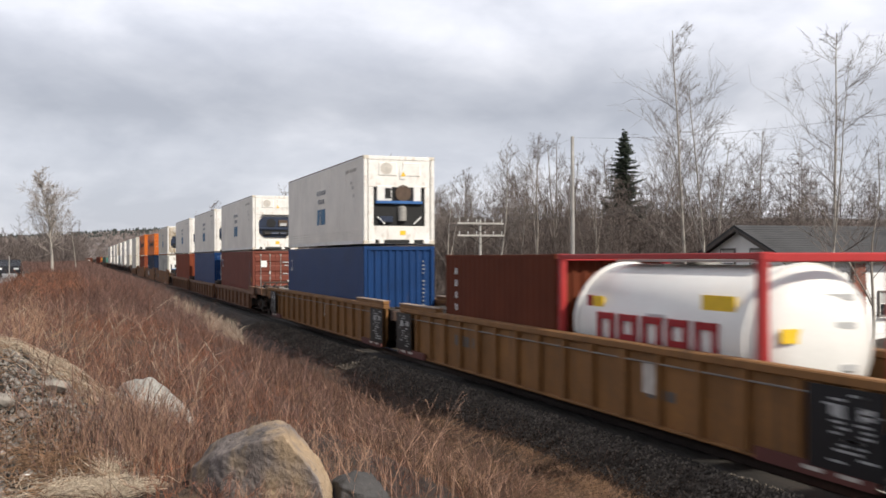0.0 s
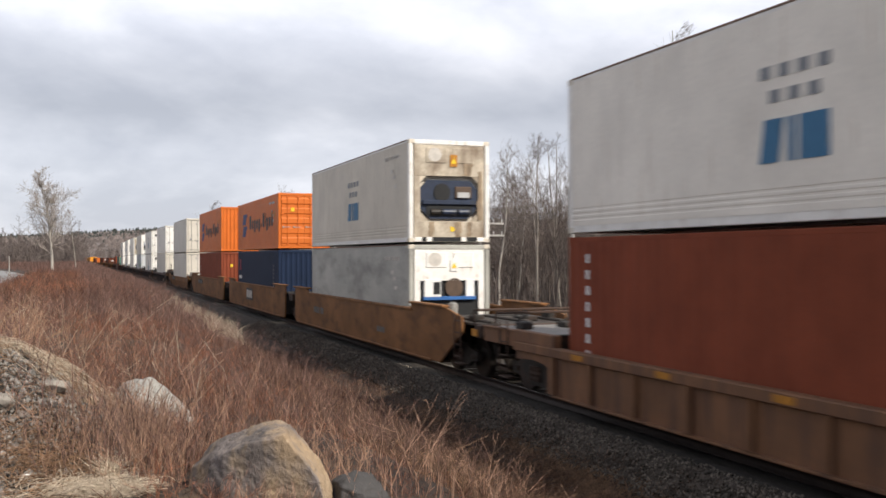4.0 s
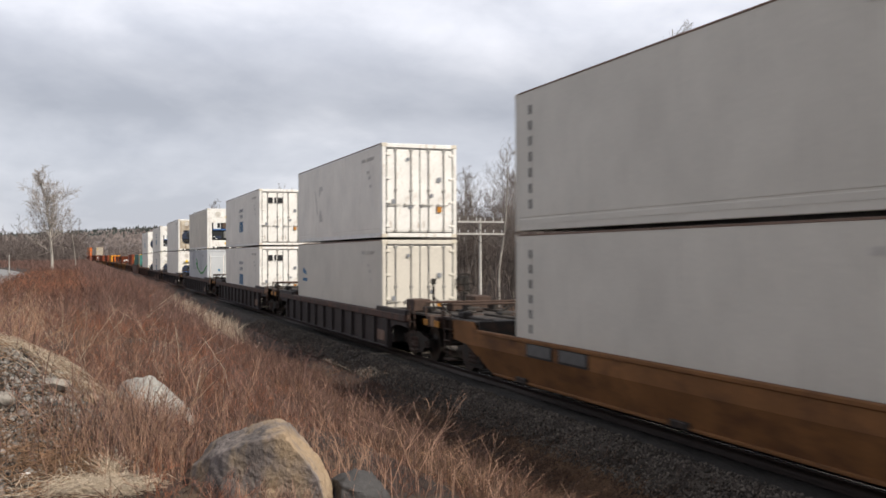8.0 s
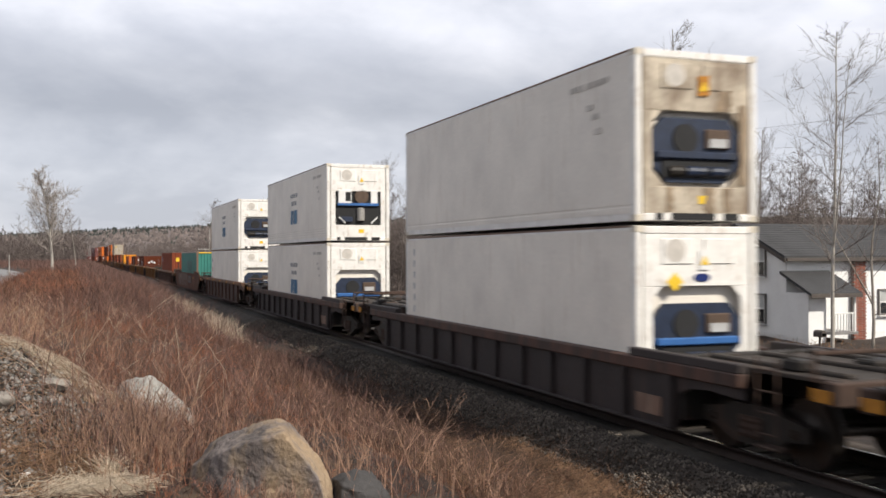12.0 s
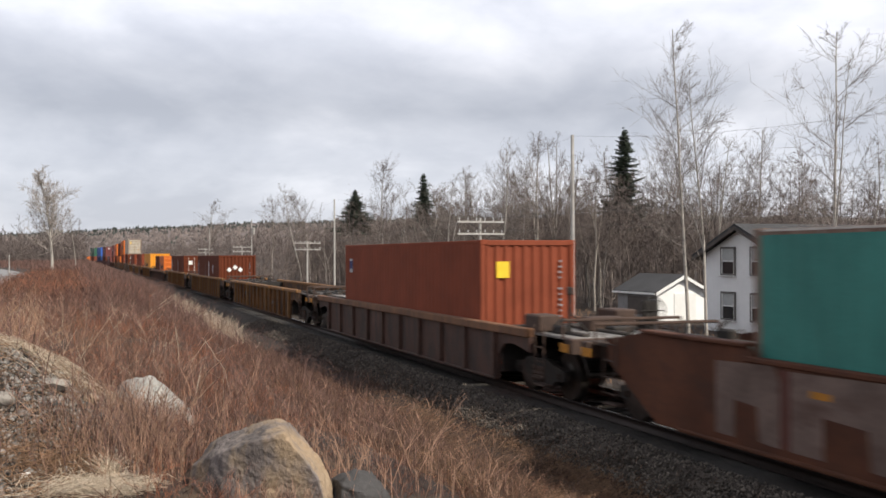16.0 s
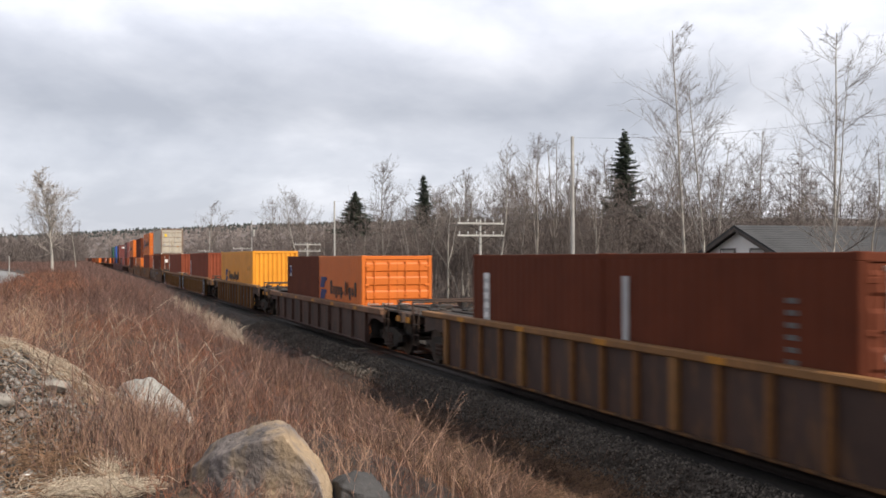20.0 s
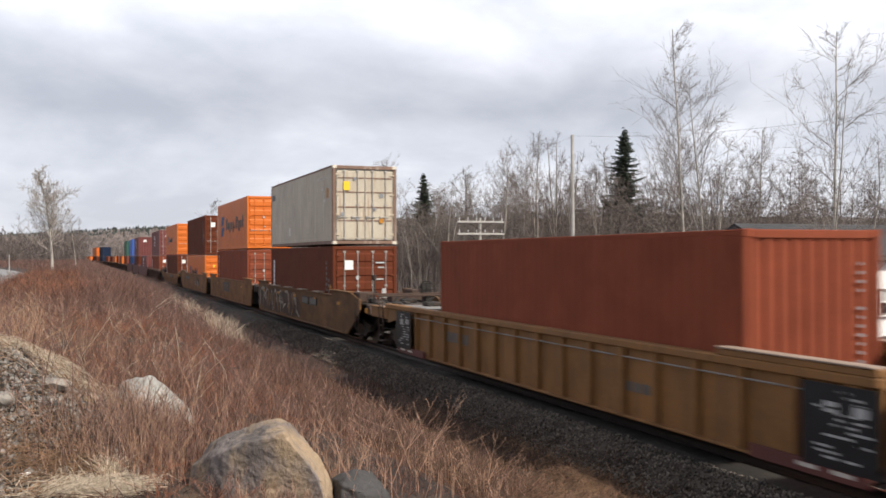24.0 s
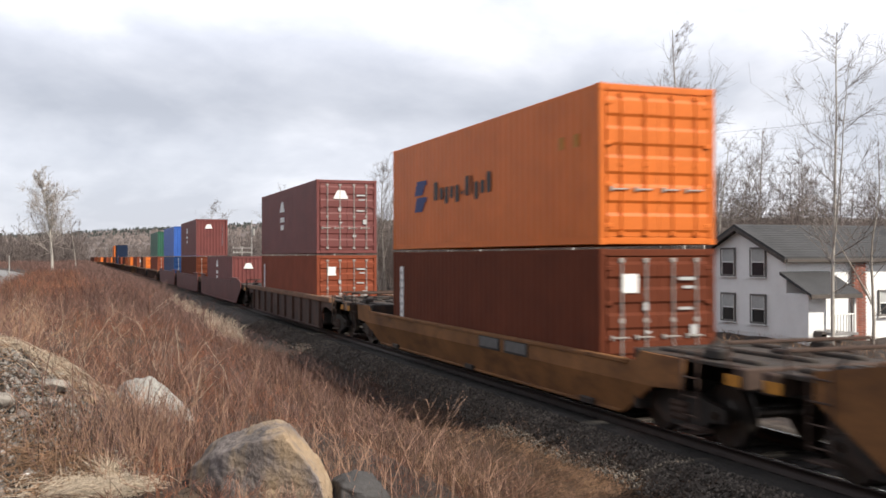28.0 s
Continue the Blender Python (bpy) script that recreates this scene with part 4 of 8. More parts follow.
def tube_path(bm, pts, r, n=6):
    """One bent tube through points."""
    pts = [Vector(p) for p in pts]
    rings = []
    for i, p in enumerate(pts):
        d = (pts[min(i + 1, len(pts) - 1)] - pts[max(i - 1, 0)]).normalized()
        u = d.cross(Vector((.31, .17, 1))).normalized()
        w = d.cross(u)
        rings.append([bm.verts.new(p + (u * math.cos(k * 2 * math.pi / n) + w * math.sin(k * 2 * math.pi / n)) * r) for k in range(n)])
    for a, b in zip(rings, rings[1:]):
        for k in range(n):
            bm.faces.new((a[k], a[(k + 1) % n], b[(k + 1) % n], b[k]))


def genset_box():
    """Grey power container with louvres, an end door and a green plug drawn on its side."""
    L, H = 12.19, 2.896
    m = PAINT["genset"]
    c = thing("power_container", "light grey louvred generator container with a painted green plug", "container", "containers on the train")
    frame_parts(c, L, H, m, m)
    ye = -L / 2
    for sx in (-1, 1):
        put("side_panel", shared(("gside", sx), m, lambda bm: box(bm, (sx * 1.18, 0, H / 2), (.07, L - .32, H - .24), .008)), c)
    put("roof", shared("groof", m, lambda bm: box(bm, (0, 0, H - .05), (2.28, L - .24, .05), .01)), c)
    put("floor", shared(("floor", L), STEEL_DARK, lambda bm: box(bm, (0, 0, 0.1), (2.26, L - 0.25, 0.08))), c)
    put("end_panel", shared("grear", m, lambda bm: box(bm, (0, 0, H / 2), (2.14, .06, H - .28), .01)), c, (0, L / 2 - .05, 0))
    put("end_panel", shared("gfront", m, lambda bm: box(bm, (0, 0, H / 2), (2.14, .06, H - .28), .01)), c, (0, ye + .06, 0))
    d = put("door", shared("gdoor", m, lambda bm: box(bm, (0, 0, 0), (.84, .05, 2.1), .015)), c, (-.52, ye + .02, 1.35), 0, "pale grey door with a logo")
    for u in (-.46, .46):
        put("door_frame", shared("gdf", PAINT["face"], lambda bm: box(bm, (0, 0, 0), (.06, .07, 2.25), .01)), d, (u, -.01, 0))
    for z in (1.02, .80):
        slab(c, "door_emblem", (.5, .008, .05), (-.55, ye - .012, z), DECAL["black"], "black bar on the door")
    slab(c, "blue_label", (.15, .01, .16), (-.38, ye - .012, 1.4), DECAL["bluelogo"])
    for u in (.32, .72):
        for z in (2.36, 2.02):
            slab(c, "service_window", (.28, .03, .28), (u, ye + .015, z), FAN_BROWN, "dark brown service window", .006)
        slab(c, "service_panel", (.30, .03, .34), (u, ye + .015, .80), DECAL["yellow"], "yellow service panel", .006)
    slab(c, "service_panel", (.30, .03, .34), (.32, ye + .012, 1.62), DECAL["yellow"], "yellow service panel", .006)
    slab(c, "service_shelf", (.86, .07, .1), (.52, ye + .01, 1.16), PAINT["face"], "pale shelf", .01)
    for u in (.1, .94):
        slab(c, "panel_post", (.07, .06, 2.3), (u, ye + .01, 1.4), PAINT["face"], "pale upright trim", .01)
    bm = bmesh.new()
    tube_path(bm, [(.22 + q / 12 * .95, ye - .07, 1.35 - .36 * math.sin(q / 12 * 2.6) - q / 12 * .75) for q in range(13)], .036)
    part("power_cable", bm, RUBBER_AND_SHADE, c, "black power cable")
    for y0, w in ((2.2, 1.2), (-2.3, 1.2)):
        # black sheet stands for the shade behind the slats
        slab(c, "vent", (.02, w, 1.3), (XS + .02, y0, 2.05), RUBBER_AND_SHADE, "louvred vent, a black sheet for the shade inside")
        lou = shared("louvre", m, lambda bm: prism(bm, [(-.02, .030), (-.02, .012), (.015, -.045), (.015, -.027)], "y", -.58, .58))
        for i in range(8):
            put("louvre", lou, c, (XS - .004, y0, 1.48 + i * .165))
        fr = shared("ventframe", m, lambda bm: [box(bm, (0, sy * .62, 0), (.05, .06, 1.38), .008) for sy in (-1, 1)] + [box(bm, (0, 0, sz * .68), (.05, 1.24, .06), .008) for sz in (-1, 1)])
        put("vent_frame", fr, c, (XS, y0, 2.05))
    mark(c, "emblem", DECAL["grey"], lambda bm: [box(bm, (XS, 3.85, z), (.008, .55, .06)) for z in (2.42, 2.18)] + [box(bm, (XS, y, 2.30), (.008, .06, .3)) for y in (4.1, 3.6)], "dark outlined emblem")
    slab(c, "small_print", (.008, 1.2, .16), (XS, -3.3, 2.45), DECAL["pale"])

    def cord(bm):
        low, high = [], []
        for i in range(25):
            q = i / 24
            z = 1.13 + .42 * max(0.0, (.45 - q) / .45) ** 1.8 + .60 * max(0.0, (q - .45) / .55) ** 1.5
            low.append((-.05 - q * 5.9, z - .075))
            high.append((-.05 - q * 5.9, z + .075))
        prism(bm, low + high[::-1], "x", XS - .006, XS + .002)
    mark(c, "green_cord", DECAL["green"], cord, "bright green painted cord")

    def plug(bm):
        prism(bm, [(-.15, 1.52), (.1, 1.40), (.5, 1.55), (.62, 1.85), (.45, 2.1), (.1, 2.08), (-.12, 1.85)], "x", XS - .010, XS - .002)
        for y, z in ((.72, 2.12), (.80, 1.80)):
            prism(bm, [(y - .25, z - .06), (y + .12, z + .02), (y + .1, z + .13), (y - .3, z + .06)], "x", XS - .012, XS - .003)
    mark(c, "green_plug", DECAL["green"], plug, "bright green painted plug")
    return c


def tank_box():
    """A twenty-foot frame with a white tank, open at the sides and end."""
    L, H = 6.06, 2.59
    m = PAINT["tankred"]
    c = thing("tank_container", "white cylindrical tank in a red twenty foot frame", "tank container", "containers on the train")
    frame_parts(c, L, H, m, m)
    bm = bmesh.new()
    r = 1.1
    lathe(bm, [(-2.93, .05), (-2.90, .5), (-2.82, .82), (-2.68, 1.02), (-2.52, r), (2.52, r), (2.68, 1.02), (2.82, .82), (2.90, .5), (2.93, .05)], "y", 40)
    bm.transform(Matrix.Translation((0, 0, 1.3)))
    part("tank", bm, PAINT["tank"], c, "glossy white insulated tank", True)
    for y in (-2.46, 2.46):
        bm = bmesh.new()
        lathe(bm, [(y - .05, 1.105), (y - .05, 1.14), (y + .05, 1.14), (y + .05, 1.105)], "y", 40)
        bm.transform(Matrix.Translation((0, 0, 1.3)))
        part("tank_band", bm, PAINT["tank"], c)
    for sx in (-1, 1):
        for sy in (-1, 1):
            bm = bmesh.new()
            rod(bm, (sx * 1.13, sy * 2.95, .25), (sx * .85, sy * 2.45, .55), .05, n=8)
            part("saddle", bm, m, c)
    bm = bmesh.new()
    for i in range(5):
        y, z = 1.35 - i * .74, 1.27
        x = -math.sqrt(1.12 ** 2 - (z - 1.3) ** 2)
        for dy, dz, a, h in ((.22, 0, .11, .56), (-.22, 0, .11, .56), (0, .22, .34, .11), (0, -.22 + .1 * (i % 2), .34, .11)):
            box(bm, (x - .005, y + dy, z + dz), (.05, a, h))
    part("lettering", bm, DECAL["red"], c, "large dark red lettering blocks")
    for y, z, a, h, q in ((2.05, 1.72, .2, .22, "red"), (1.75, 1.72, .36, .2, "yellow"), (-1.75, 1.80, .8, .30, "yellow"), (-1.9, 1.05, .7, .1, "pale"), (-1.9, .86, .7, .1, "pale"), (-.2, 1.55, .5, .09, "pale")):
        x = -math.sqrt(1.115 ** 2 - (z - 1.3) ** 2)
        slab(c, "tank_placard", (.03, a, h), (x, y, z), DECAL[q], "")
    slab(c, "tank_end_plate", (.75, .03, .2), (-.42, -2.88, 1.42), DECAL["yellow"], "yellow plate on the tank end")
    for u, w, a in ((.25, 1.95, .5), (.3, 1.55, .35), (-.3, .8, .4), (.35, .95, .3)):
        slab(c, "tank_label", (a, .03, .09), (u, -2.84 if w > 1.8 else -2.90, w), DECAL["pale"], "grey label on the tank end")
    put("walkway", shared("tankwalk", GALV, lambda bm: box(bm, (0, 0, 0), (.5, 4.2, .04))), c, (-.2, 0, 2.46))
    put("manlid", shared("manlid", GALV, lambda bm: lathe(bm, [(2.38, .28), (2.5, .28), (2.53, .2)], "z", 16)), c, (.3, .4, 0))
    return c


# ---- the train: well cars ----
WHEEL_R = 0.48
WHEELS = {-1: [], 1: []}      # wheelsets by their place in the truck
MOVING = []                   # (thing, metres up the line at the start)


def wheelset_mesh(bm):
    lathe(bm, [(-1.08, .07), (-.92, .07), (-.86, .09), (-.83, .2), (-.81, .30), (-.825, .40), (-.825, WHEEL_R), (-.70, WHEEL_R + .005), (-.685, WHEEL_R + .028), (-.665, WHEEL_R + .025), (-.66, .40),
               (-.72, .30), (-.72, .14), (-.65, .085), (.65, .085), (.72, .14), (.72, .30), (.66, .40), (.665, WHEEL_R + .025), (.685, WHEEL_R + .028), (.70, WHEEL_R + .005), (.825, WHEEL_R), (.825, .40),
               (.81, .30), (.83, .2), (.86, .09), (.92, .07), (1.08, .07)], "x", 18)
    for sx in (-1, 1):
        for k in range(3):
            a = k * 2.094
            box(bm, (sx * 1.085, .04 * math.cos(a), .04 * math.sin(a)), (.03, .025, .025))


def add_truck(car, y):
    def side_frame(bm):
        prism(bm, [(-1.12, .60), (-1.12, .40), (-.75, .36), (-.45, .20), (.45, .20), (.75, .36), (1.12, .40), (1.12, .60), (.7, .66), (.4, .76), (-.4, .76), (-.7, .66)], "x", -.06, .06)
    tr = put("truck", shared("bolster", STEEL_DARK, lambda bm: box(bm, (0, 0, .55), (1.9, .36, .22), .03)), car, (0, y, 0), 0, "grimy cast steel truck")
    springs = NEAR[0]
    sf = shared("side_frame", STEEL_DARK, side_frame)
    coil = shared("coil", STEEL_RUST, lambda bm: [lathe(bm, [(.30 + i * .05, .075 if i % 2 else .06) for i in range(7)], "z", 10)])
    cap = shared("bearing", STEEL_RUST, lambda bm: lathe(bm, [(-.07, .10), (.07, .10), (.09, .07)], "x", 12))
    for sx in (-1, 1):
        put("side_frame", sf, tr, (sx * 1.0, 0, 0))
        for u in (-.16, .0, .16) if springs else ():
            put("spring", coil, tr, (sx * 1.0 + .07 * sx, u, 0))
    ws = shared("wheelset", WHEEL_STEEL, wheelset_mesh, True)
    for sy in (-1, 1):
        w = put("wheelset", ws, tr, (0, sy * .89, WHEEL_R), 0, "worn steel wheelset")
        WHEELS[sy].append(w)


def ladder_parts(car, x, y, m):
    rail = shared("grab_rail", m, lambda bm: rod(bm, (0, 0, .45), (0, 0, 1.5), .016, n=6))
    rung = shared("rung", m, lambda bm: rod(bm, (0, -.2, 0), (0, .2, 0), .013, n=6))
    for u in (-.2, .2):
        put("grab_rail", rail, car, (x, y + u, 0))
    for i in range(4):
        put("rung", rung, car, (x, y, .5 + i * .28))


CHORDS = {"rustcar": (1.12, .185, 1.4), "blackcar": (1.225, .20, 1.3), "browncar": (1.385, .185, 1.55)}


def well_car(kind, colour, front, rear, reach, marks="", label=""):
    """kind rib, plain or taper; front and rear: coupler, joint (truck of its own) or shared (the next car's truck)."""
    m = PAINT["tancar" if (kind, colour) == ("rib", "ochrecar") else colour]
    car = thing("well_car", label, "railway car", "well cars of the train")
    X = 1.36
    top, thick, pitch = CHORDS.get(colour, (1.455, .13, 1.05))      # top chord's height and depth, spacing of the ribs
    if "lowchord" in marks:
        top = 1.315
    key = (kind, front, rear, round(reach[0], 1), round(reach[1], 1), top)
    # how far the top chord and the deep side run towards either end
    chord = [r - (1.9 if e == "coupler" else .75) for r, e in zip(reach, (front, rear))]
    if kind == "plain":
        chord = [r - 1.2 for r in reach]
    deep = [c - {"rib": 1.6, "plain": 1.5, "taper": 1.2}[kind] if e == "coupler" else c - .25 for c, e in zip(chord, (front, rear))]
    cf, cr, df, dr = -chord[0], chord[1], -deep[0], deep[1]

    def end_outline(c, d, e, s):
        """The side's outline at one end, from the bottom upwards; s is the way it points."""
        if kind == "rib":
            if e == "coupler":
                return [(d, .2), (d + s * .05, min(.75, top - .45)), (d + s * .35, min(.98, top - .36)), (d + s * .8, min(1.02, top - .32)), (c, min(.9, top - .36)), (c, top - thick + .01)]
            return [(d, .2), (c, .45), (c, top - thick + .01)]
        if kind == "plain":
            if e == "coupler":
                return [(d, .22), (c - s * .2, .95), (c, 1.05), (c, 1.42), (d + s * .3, 1.62), (d - s * 2.2, 1.62), (d - s * 2.4, 1.47)]
            return [(c - s * .1, .22), (c, .5), (c, 1.62), (d - s * 2.0, 1.62), (d - s * 2.2, 1.47)]
        return [(d - s * .5, .22), (c - s * .55, .79), (c + s * .25, .84), (c + s * .3, 1.30), (c - s * .9, 1.32), (c - s * 1.1, 1.15)]

    def panel(bm):
        loop = end_outline(cr, dr, rear, 1) + end_outline(cf, df, front, -1)[::-1]
        if kind != "taper":
            prism(bm, loop, "x", -.03, .03)
            return
        # an upright band over a side that leans in towards the keel
        prism(bm, [(y, max(z, .79)) for y, z in loop if z > .5], "x", -.03, .03)
        prism(bm, [(dr - .5, .22), (cr - .55, .79), (cf + .55, .79), (df + .5, .22)], "x", -.025, .025)
        for v in bm.verts:
            if v.co.z < .5:
                v.co.x += .17
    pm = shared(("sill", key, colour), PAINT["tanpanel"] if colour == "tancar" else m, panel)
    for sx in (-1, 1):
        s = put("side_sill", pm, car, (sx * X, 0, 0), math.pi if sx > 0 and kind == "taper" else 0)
        if kind == "rib":
            ch = shared(("chord", key), PAINT[{"blackcar": "browncar", "tancar": "yellowcar", "ochrecar": "yellowcar", "browncar": "rustcar"}.get(colour, colour)], lambda bm: box(bm, (0, (cf + cr) / 2, 0), (.2, cr - cf, thick), .02))
            put("top_chord", ch, car, (sx * (X + .02), 0, top - thick / 2))
            for d, e in ((cf, front), (cr, rear)):
                if e == "coupler" and top < 1.25:
                    run = abs(d) - 6.25
                    riser = shared(("riser", round(run, 2), top), m, lambda bm: box(bm, (0, 0, 0), (.17, run, 1.36 - top), .015))
                    put("end_riser", riser, car, (sx * (X + .02), math.copysign(6.25 + run / 2, d), (1.36 + top) / 2 - .004))
            fl = shared(("flange", key), m, lambda bm: box(bm, (0, (df + dr) / 2, 0), (.14, dr - df - .1, .05), .01))
            put("bottom_flange", fl, car, (sx * (X + .02), 0, .2))
            n = int((dr - df) / pitch) + 1
            rib = shared(("rib", top), PAINT["ochrecar"] if m is PAINT["tancar"] else m, lambda bm: prism(bm, [(-.05, .24), (.05, .24), (.05, top - thick), (-.05, top - thick)], "x", -.045, .045))
            rm = PAINT["yellowcar"] if m is PAINT["tancar"] else m
            ribw = shared(("wide_rib", top), rm, lambda bm: prism(bm, [(-.10, .24), (.10, .24), (.10, top - thick), (-.10, top - thick)], "x", -.05, .05))
            if not NEAR[0]:
                put("rib", shared(("ribs", key), m, lambda bm: [box(bm, (0, df + .12 + i * (dr - df - .24) / (n - 1), .24 + (top - thick - .24) / 2), (.09, .12, top - thick - .24)) for i in range(n)]), car, (sx * (X + .075), 0, 0))
                continue
            for i in range(n):
                y = df + .12 + i * (dr - df - .24) / (n - 1)
                put("rib", ribw if i in (0, n - 1, n // 3, 2 * n // 3) else rib, car, (sx * (X + .075), y, 0))
        else:
            lip = shared(("lip", key), m, lambda bm: box(bm, (0, (df + dr) / 2, 0), (.12, dr - df - (4.4 if kind == "plain" else .2), .08), .015))
            put("top_lip", lip, car, (sx * X, 0, 1.44 if kind == "plain" else 1.12))
            if kind == "plain":
                cap = shared("end_cap", m, lambda bm: box(bm, (0, 0, 0), (.22, 2.6, .06), .015))
                for sy, d in ((-1, df), (1, dr)):
                    put("raised_cap", cap, car, (sx * X, d - sy * .95, 1.63))
            if colour == "umbercar":
                tab = shared("guide_tab", DUSTY_TAB, lambda bm: box(bm, (0, 0, 0), (.26, 1.0, .05), .015))
                for y in (-4.4, -1.6, 1.3, 4.2):
                    put("guide_tab", tab, car, (sx * X, y, 1.50))
            keel = shared(("keel", key), m, lambda bm: box(bm, (0, (df + dr) / 2, 0), (.12, dr - df - 1.2, .06), .015))
            put("bottom_lip", keel, car, (sx * (X if kind == "plain" else X - .17), 0, .22))
    fb = shared("floor_beam", STEEL_DARK, lambda bm: box(bm, (0, 0, .26), (2.6, .5, .12), .02))
    for y in (-5.7, 0, 5.7):
        put("floor_beam", fb, car, (0, y, 0))
    for sy, end, half, dp in ((-1, front, reach[0], deep[0]), (1, rear, reach[1], deep[1])):
        stop = max(6.2, min(dp - .2, 8.2))
        bulk = shared(("bulkhead", stop), STEEL_DARK, lambda bm: [box(bm, (0, 0, .85), (2.64, .1, 1.0), .02), box(bm, (0, -.08, 1.3), (2.64, .16, .08), .02)])
        put("bulkhead", bulk, car, (0, sy * (stop + .25), 0), 0 if sy < 0 else math.pi)
        d = half - stop - .55
        worn = end == "coupler" and colour in ("rustcar", "yellowcar")
        pale = worn or colour == "browncar" and "post" in marks
        deckm = shared(("deck", round(d, 2), pale), DECK_PALE if pale else DECK, lambda bm: box(bm, (0, 0, 0), (2.5, d, .06), .01))
        dk = put("end_deck", deckm, car, (0, sy * (stop + .3 + d / 2), 1.28), 0, "grey steel end platform")
        for k in range(3 if NEAR[0] and not worn else 0):
            put("deck_beam", shared(("dbeam", round(d, 2)), DECK, lambda bm: box(bm, (0, 0, 0), (.16, d - .3, .07), .02)), dk, ((k - 1) * .9, 0, .055))
        if worn:
            run = half - .2 - chord[0 if sy < 0 else 1]
            fascia = shared(("fascia", colour, round(run, 2)), m, lambda bm: [box(bm, (0, 0, 0), (.08, run, .34), .015), box(bm, (.0, 0, .16), (.16, run, .03), .008)])
            for sx in (-1, 1):
                put("deck_fascia", fascia, car, (sx * (X + .004), sy * (half - .2 - run / 2 + .004), 1.16))
        put("cross_beam", shared("cbeam", STEEL_RUST, lambda bm: box(bm, (0, 0, 0), (2.72, .26, .3), .02)), car, (0, sy * (stop + .25 + d), 1.15))
        put("draft_sill", shared(("draft", round(d, 2)), STEEL_DARK, lambda bm: box(bm, (0, 0, 0), (.5, d + .4, .4), .03)), car, (0, sy * (stop + .2 + d / 2), 1.0))
        if end == "coupler":
            add_truck(car, sy * (half - 2.15))

            def knuckle(bm):
                box(bm, (0, .25, .86), (.18, .8, .2), .03)
                box(bm, (.06, -.18, .86), (.3, .3, .28), .05)
            put("coupler", shared("coupler", STEEL_DARK, knuckle), car, (0, sy * (half - .3), 0), 0 if sy < 0 else math.pi, "dark steel coupler")
            if not NEAR[0]:
                continue
            bm = bmesh.new()
            tube_path(bm, [(.35, sy * (half - .5) + sy * q / 8 * .6, .75 - .3 * math.sin(q / 8 * math.pi)) for q in range(9)], .025)
            part("air_hose", bm, RUBBER_AND_SHADE, car, "black air hose")
            ladder_parts(car, -X - .08, sy * (half - 1.35), STEEL_RUST)
            ladder_parts(car, X + .08, sy * (half - 1.35), STEEL_RUST)
            for u, w, hh in ((-.95, .26, .16), (.25, .5, .13), (.95, .2, .22)):
                put("brake_gear", shared(("gear", u), STEEL_DARK, lambda bm: [box(bm, (0, 0, hh / 2), (w, .4, hh), .03), rod(bm, (-.1, .1, hh), (.1, .1, hh + .14), .03, n=6)]), car, (u, sy * (half - 1.1 - .25 * abs(u)), 1.31), 0, "grimy brake gear on the end platform")
            put("cross_pipe", shared("crosspipe", STEEL_RUST, lambda bm: [rod(bm, (-1.3, 0, 0), (1.3, 0, 0), .03, n=6), rod(bm, (-1.3, 0, 0), (-1.3, 0, -.35), .025, n=6), rod(bm, (1.3, 0, 0), (1.3, 0, -.35), .025, n=6)]), car, (0, sy * (half - .62), 1.62), 0, "rusty cross rail")
            for sx in (-1, 1):
                slab(car, "end_reflector", (.012, .34, .16), (sx * (X + .02), sy * (half - .42), 1.12), DECAL["amber"], "orange reflector at the car's end", .003)
            step = shared("step", STEEL_RUST, lambda bm: box(bm, (0, 0, .32), (.2, .45, .04), .01))
            put("step", step, car, (-X, sy * (half - 1.35), 0))
        elif end == "joint":
            add_truck(car, sy * half)
        if end == "coupler" and sy < 0 and "brake" in marks:
            xb = -.15 if "highbrake" in marks else .75
            bm = bmesh.new()
            for q in range(16):
                a, b = q * .3927, (q + 1) * .3927
                rod(bm, (.27 * math.cos(a), 0, .27 * math.sin(a)), (.27 * math.cos(b), 0, .27 * math.sin(b)), .018, n=5)
                if q % 4 == 0:
                    rod(bm, (0, 0, 0), (.27 * math.cos(a), 0, .27 * math.sin(a)), .013, n=5)
            box(bm, (0, .1, 0), (.34, .16, .42), .03)
            bm.transform(Matrix.Translation((xb, -half + .75, 2.1 if "highbrake" in marks else 1.75)))
            part("brake_wheel", bm, STEEL_DARK, car, "dark hand brake wheel on its gear housing")
            bm = bmesh.new()
            rod(bm, (xb, -half + .8, 1.2), (xb, -half + .8, 2.2 if "highbrake" in marks else 1.9), .05, n=8)
            part("brake_stand", bm, STEEL_DARK, car)
            if "post" in marks:
                bm = bmesh.new()
                rod(bm, (-.95, -half + 1.0, 1.25), (-.95, -half + 1.0, 2.2), .035, n=8)
                box(bm, (-.95, -half + 1.0, 2.16), (.12, .12, .16), .02)
                rod(bm, (-.95, -half + 1.0, 1.75), (-.5, -half + 1.0, 1.3), .02, n=6)
                part("brake_post", bm, STEEL_DARK, car, "tall dark brake post")
                for u, v, w, l, hh in ((-1.0, 2.1, .5, .7, .34), (.2, 1.8, .8, .5, .28), (.9, 2.4, .5, .8, .4)):
                    slab(car, "equipment_box", (w, l, hh), (u, -half + v, 1.31 + hh / 2), STEEL_RUST, "rusty box on the end platform", .03)
    out = -X - .05 - (.075 if kind == "rib" else 0)
    if colour == "blackcar":
        slab(car, "stencil_plate", (.010, .72, .30), (-X - .13, df + .62, .52), PAINT["rustframe"], "brown stencilled plate", .003)
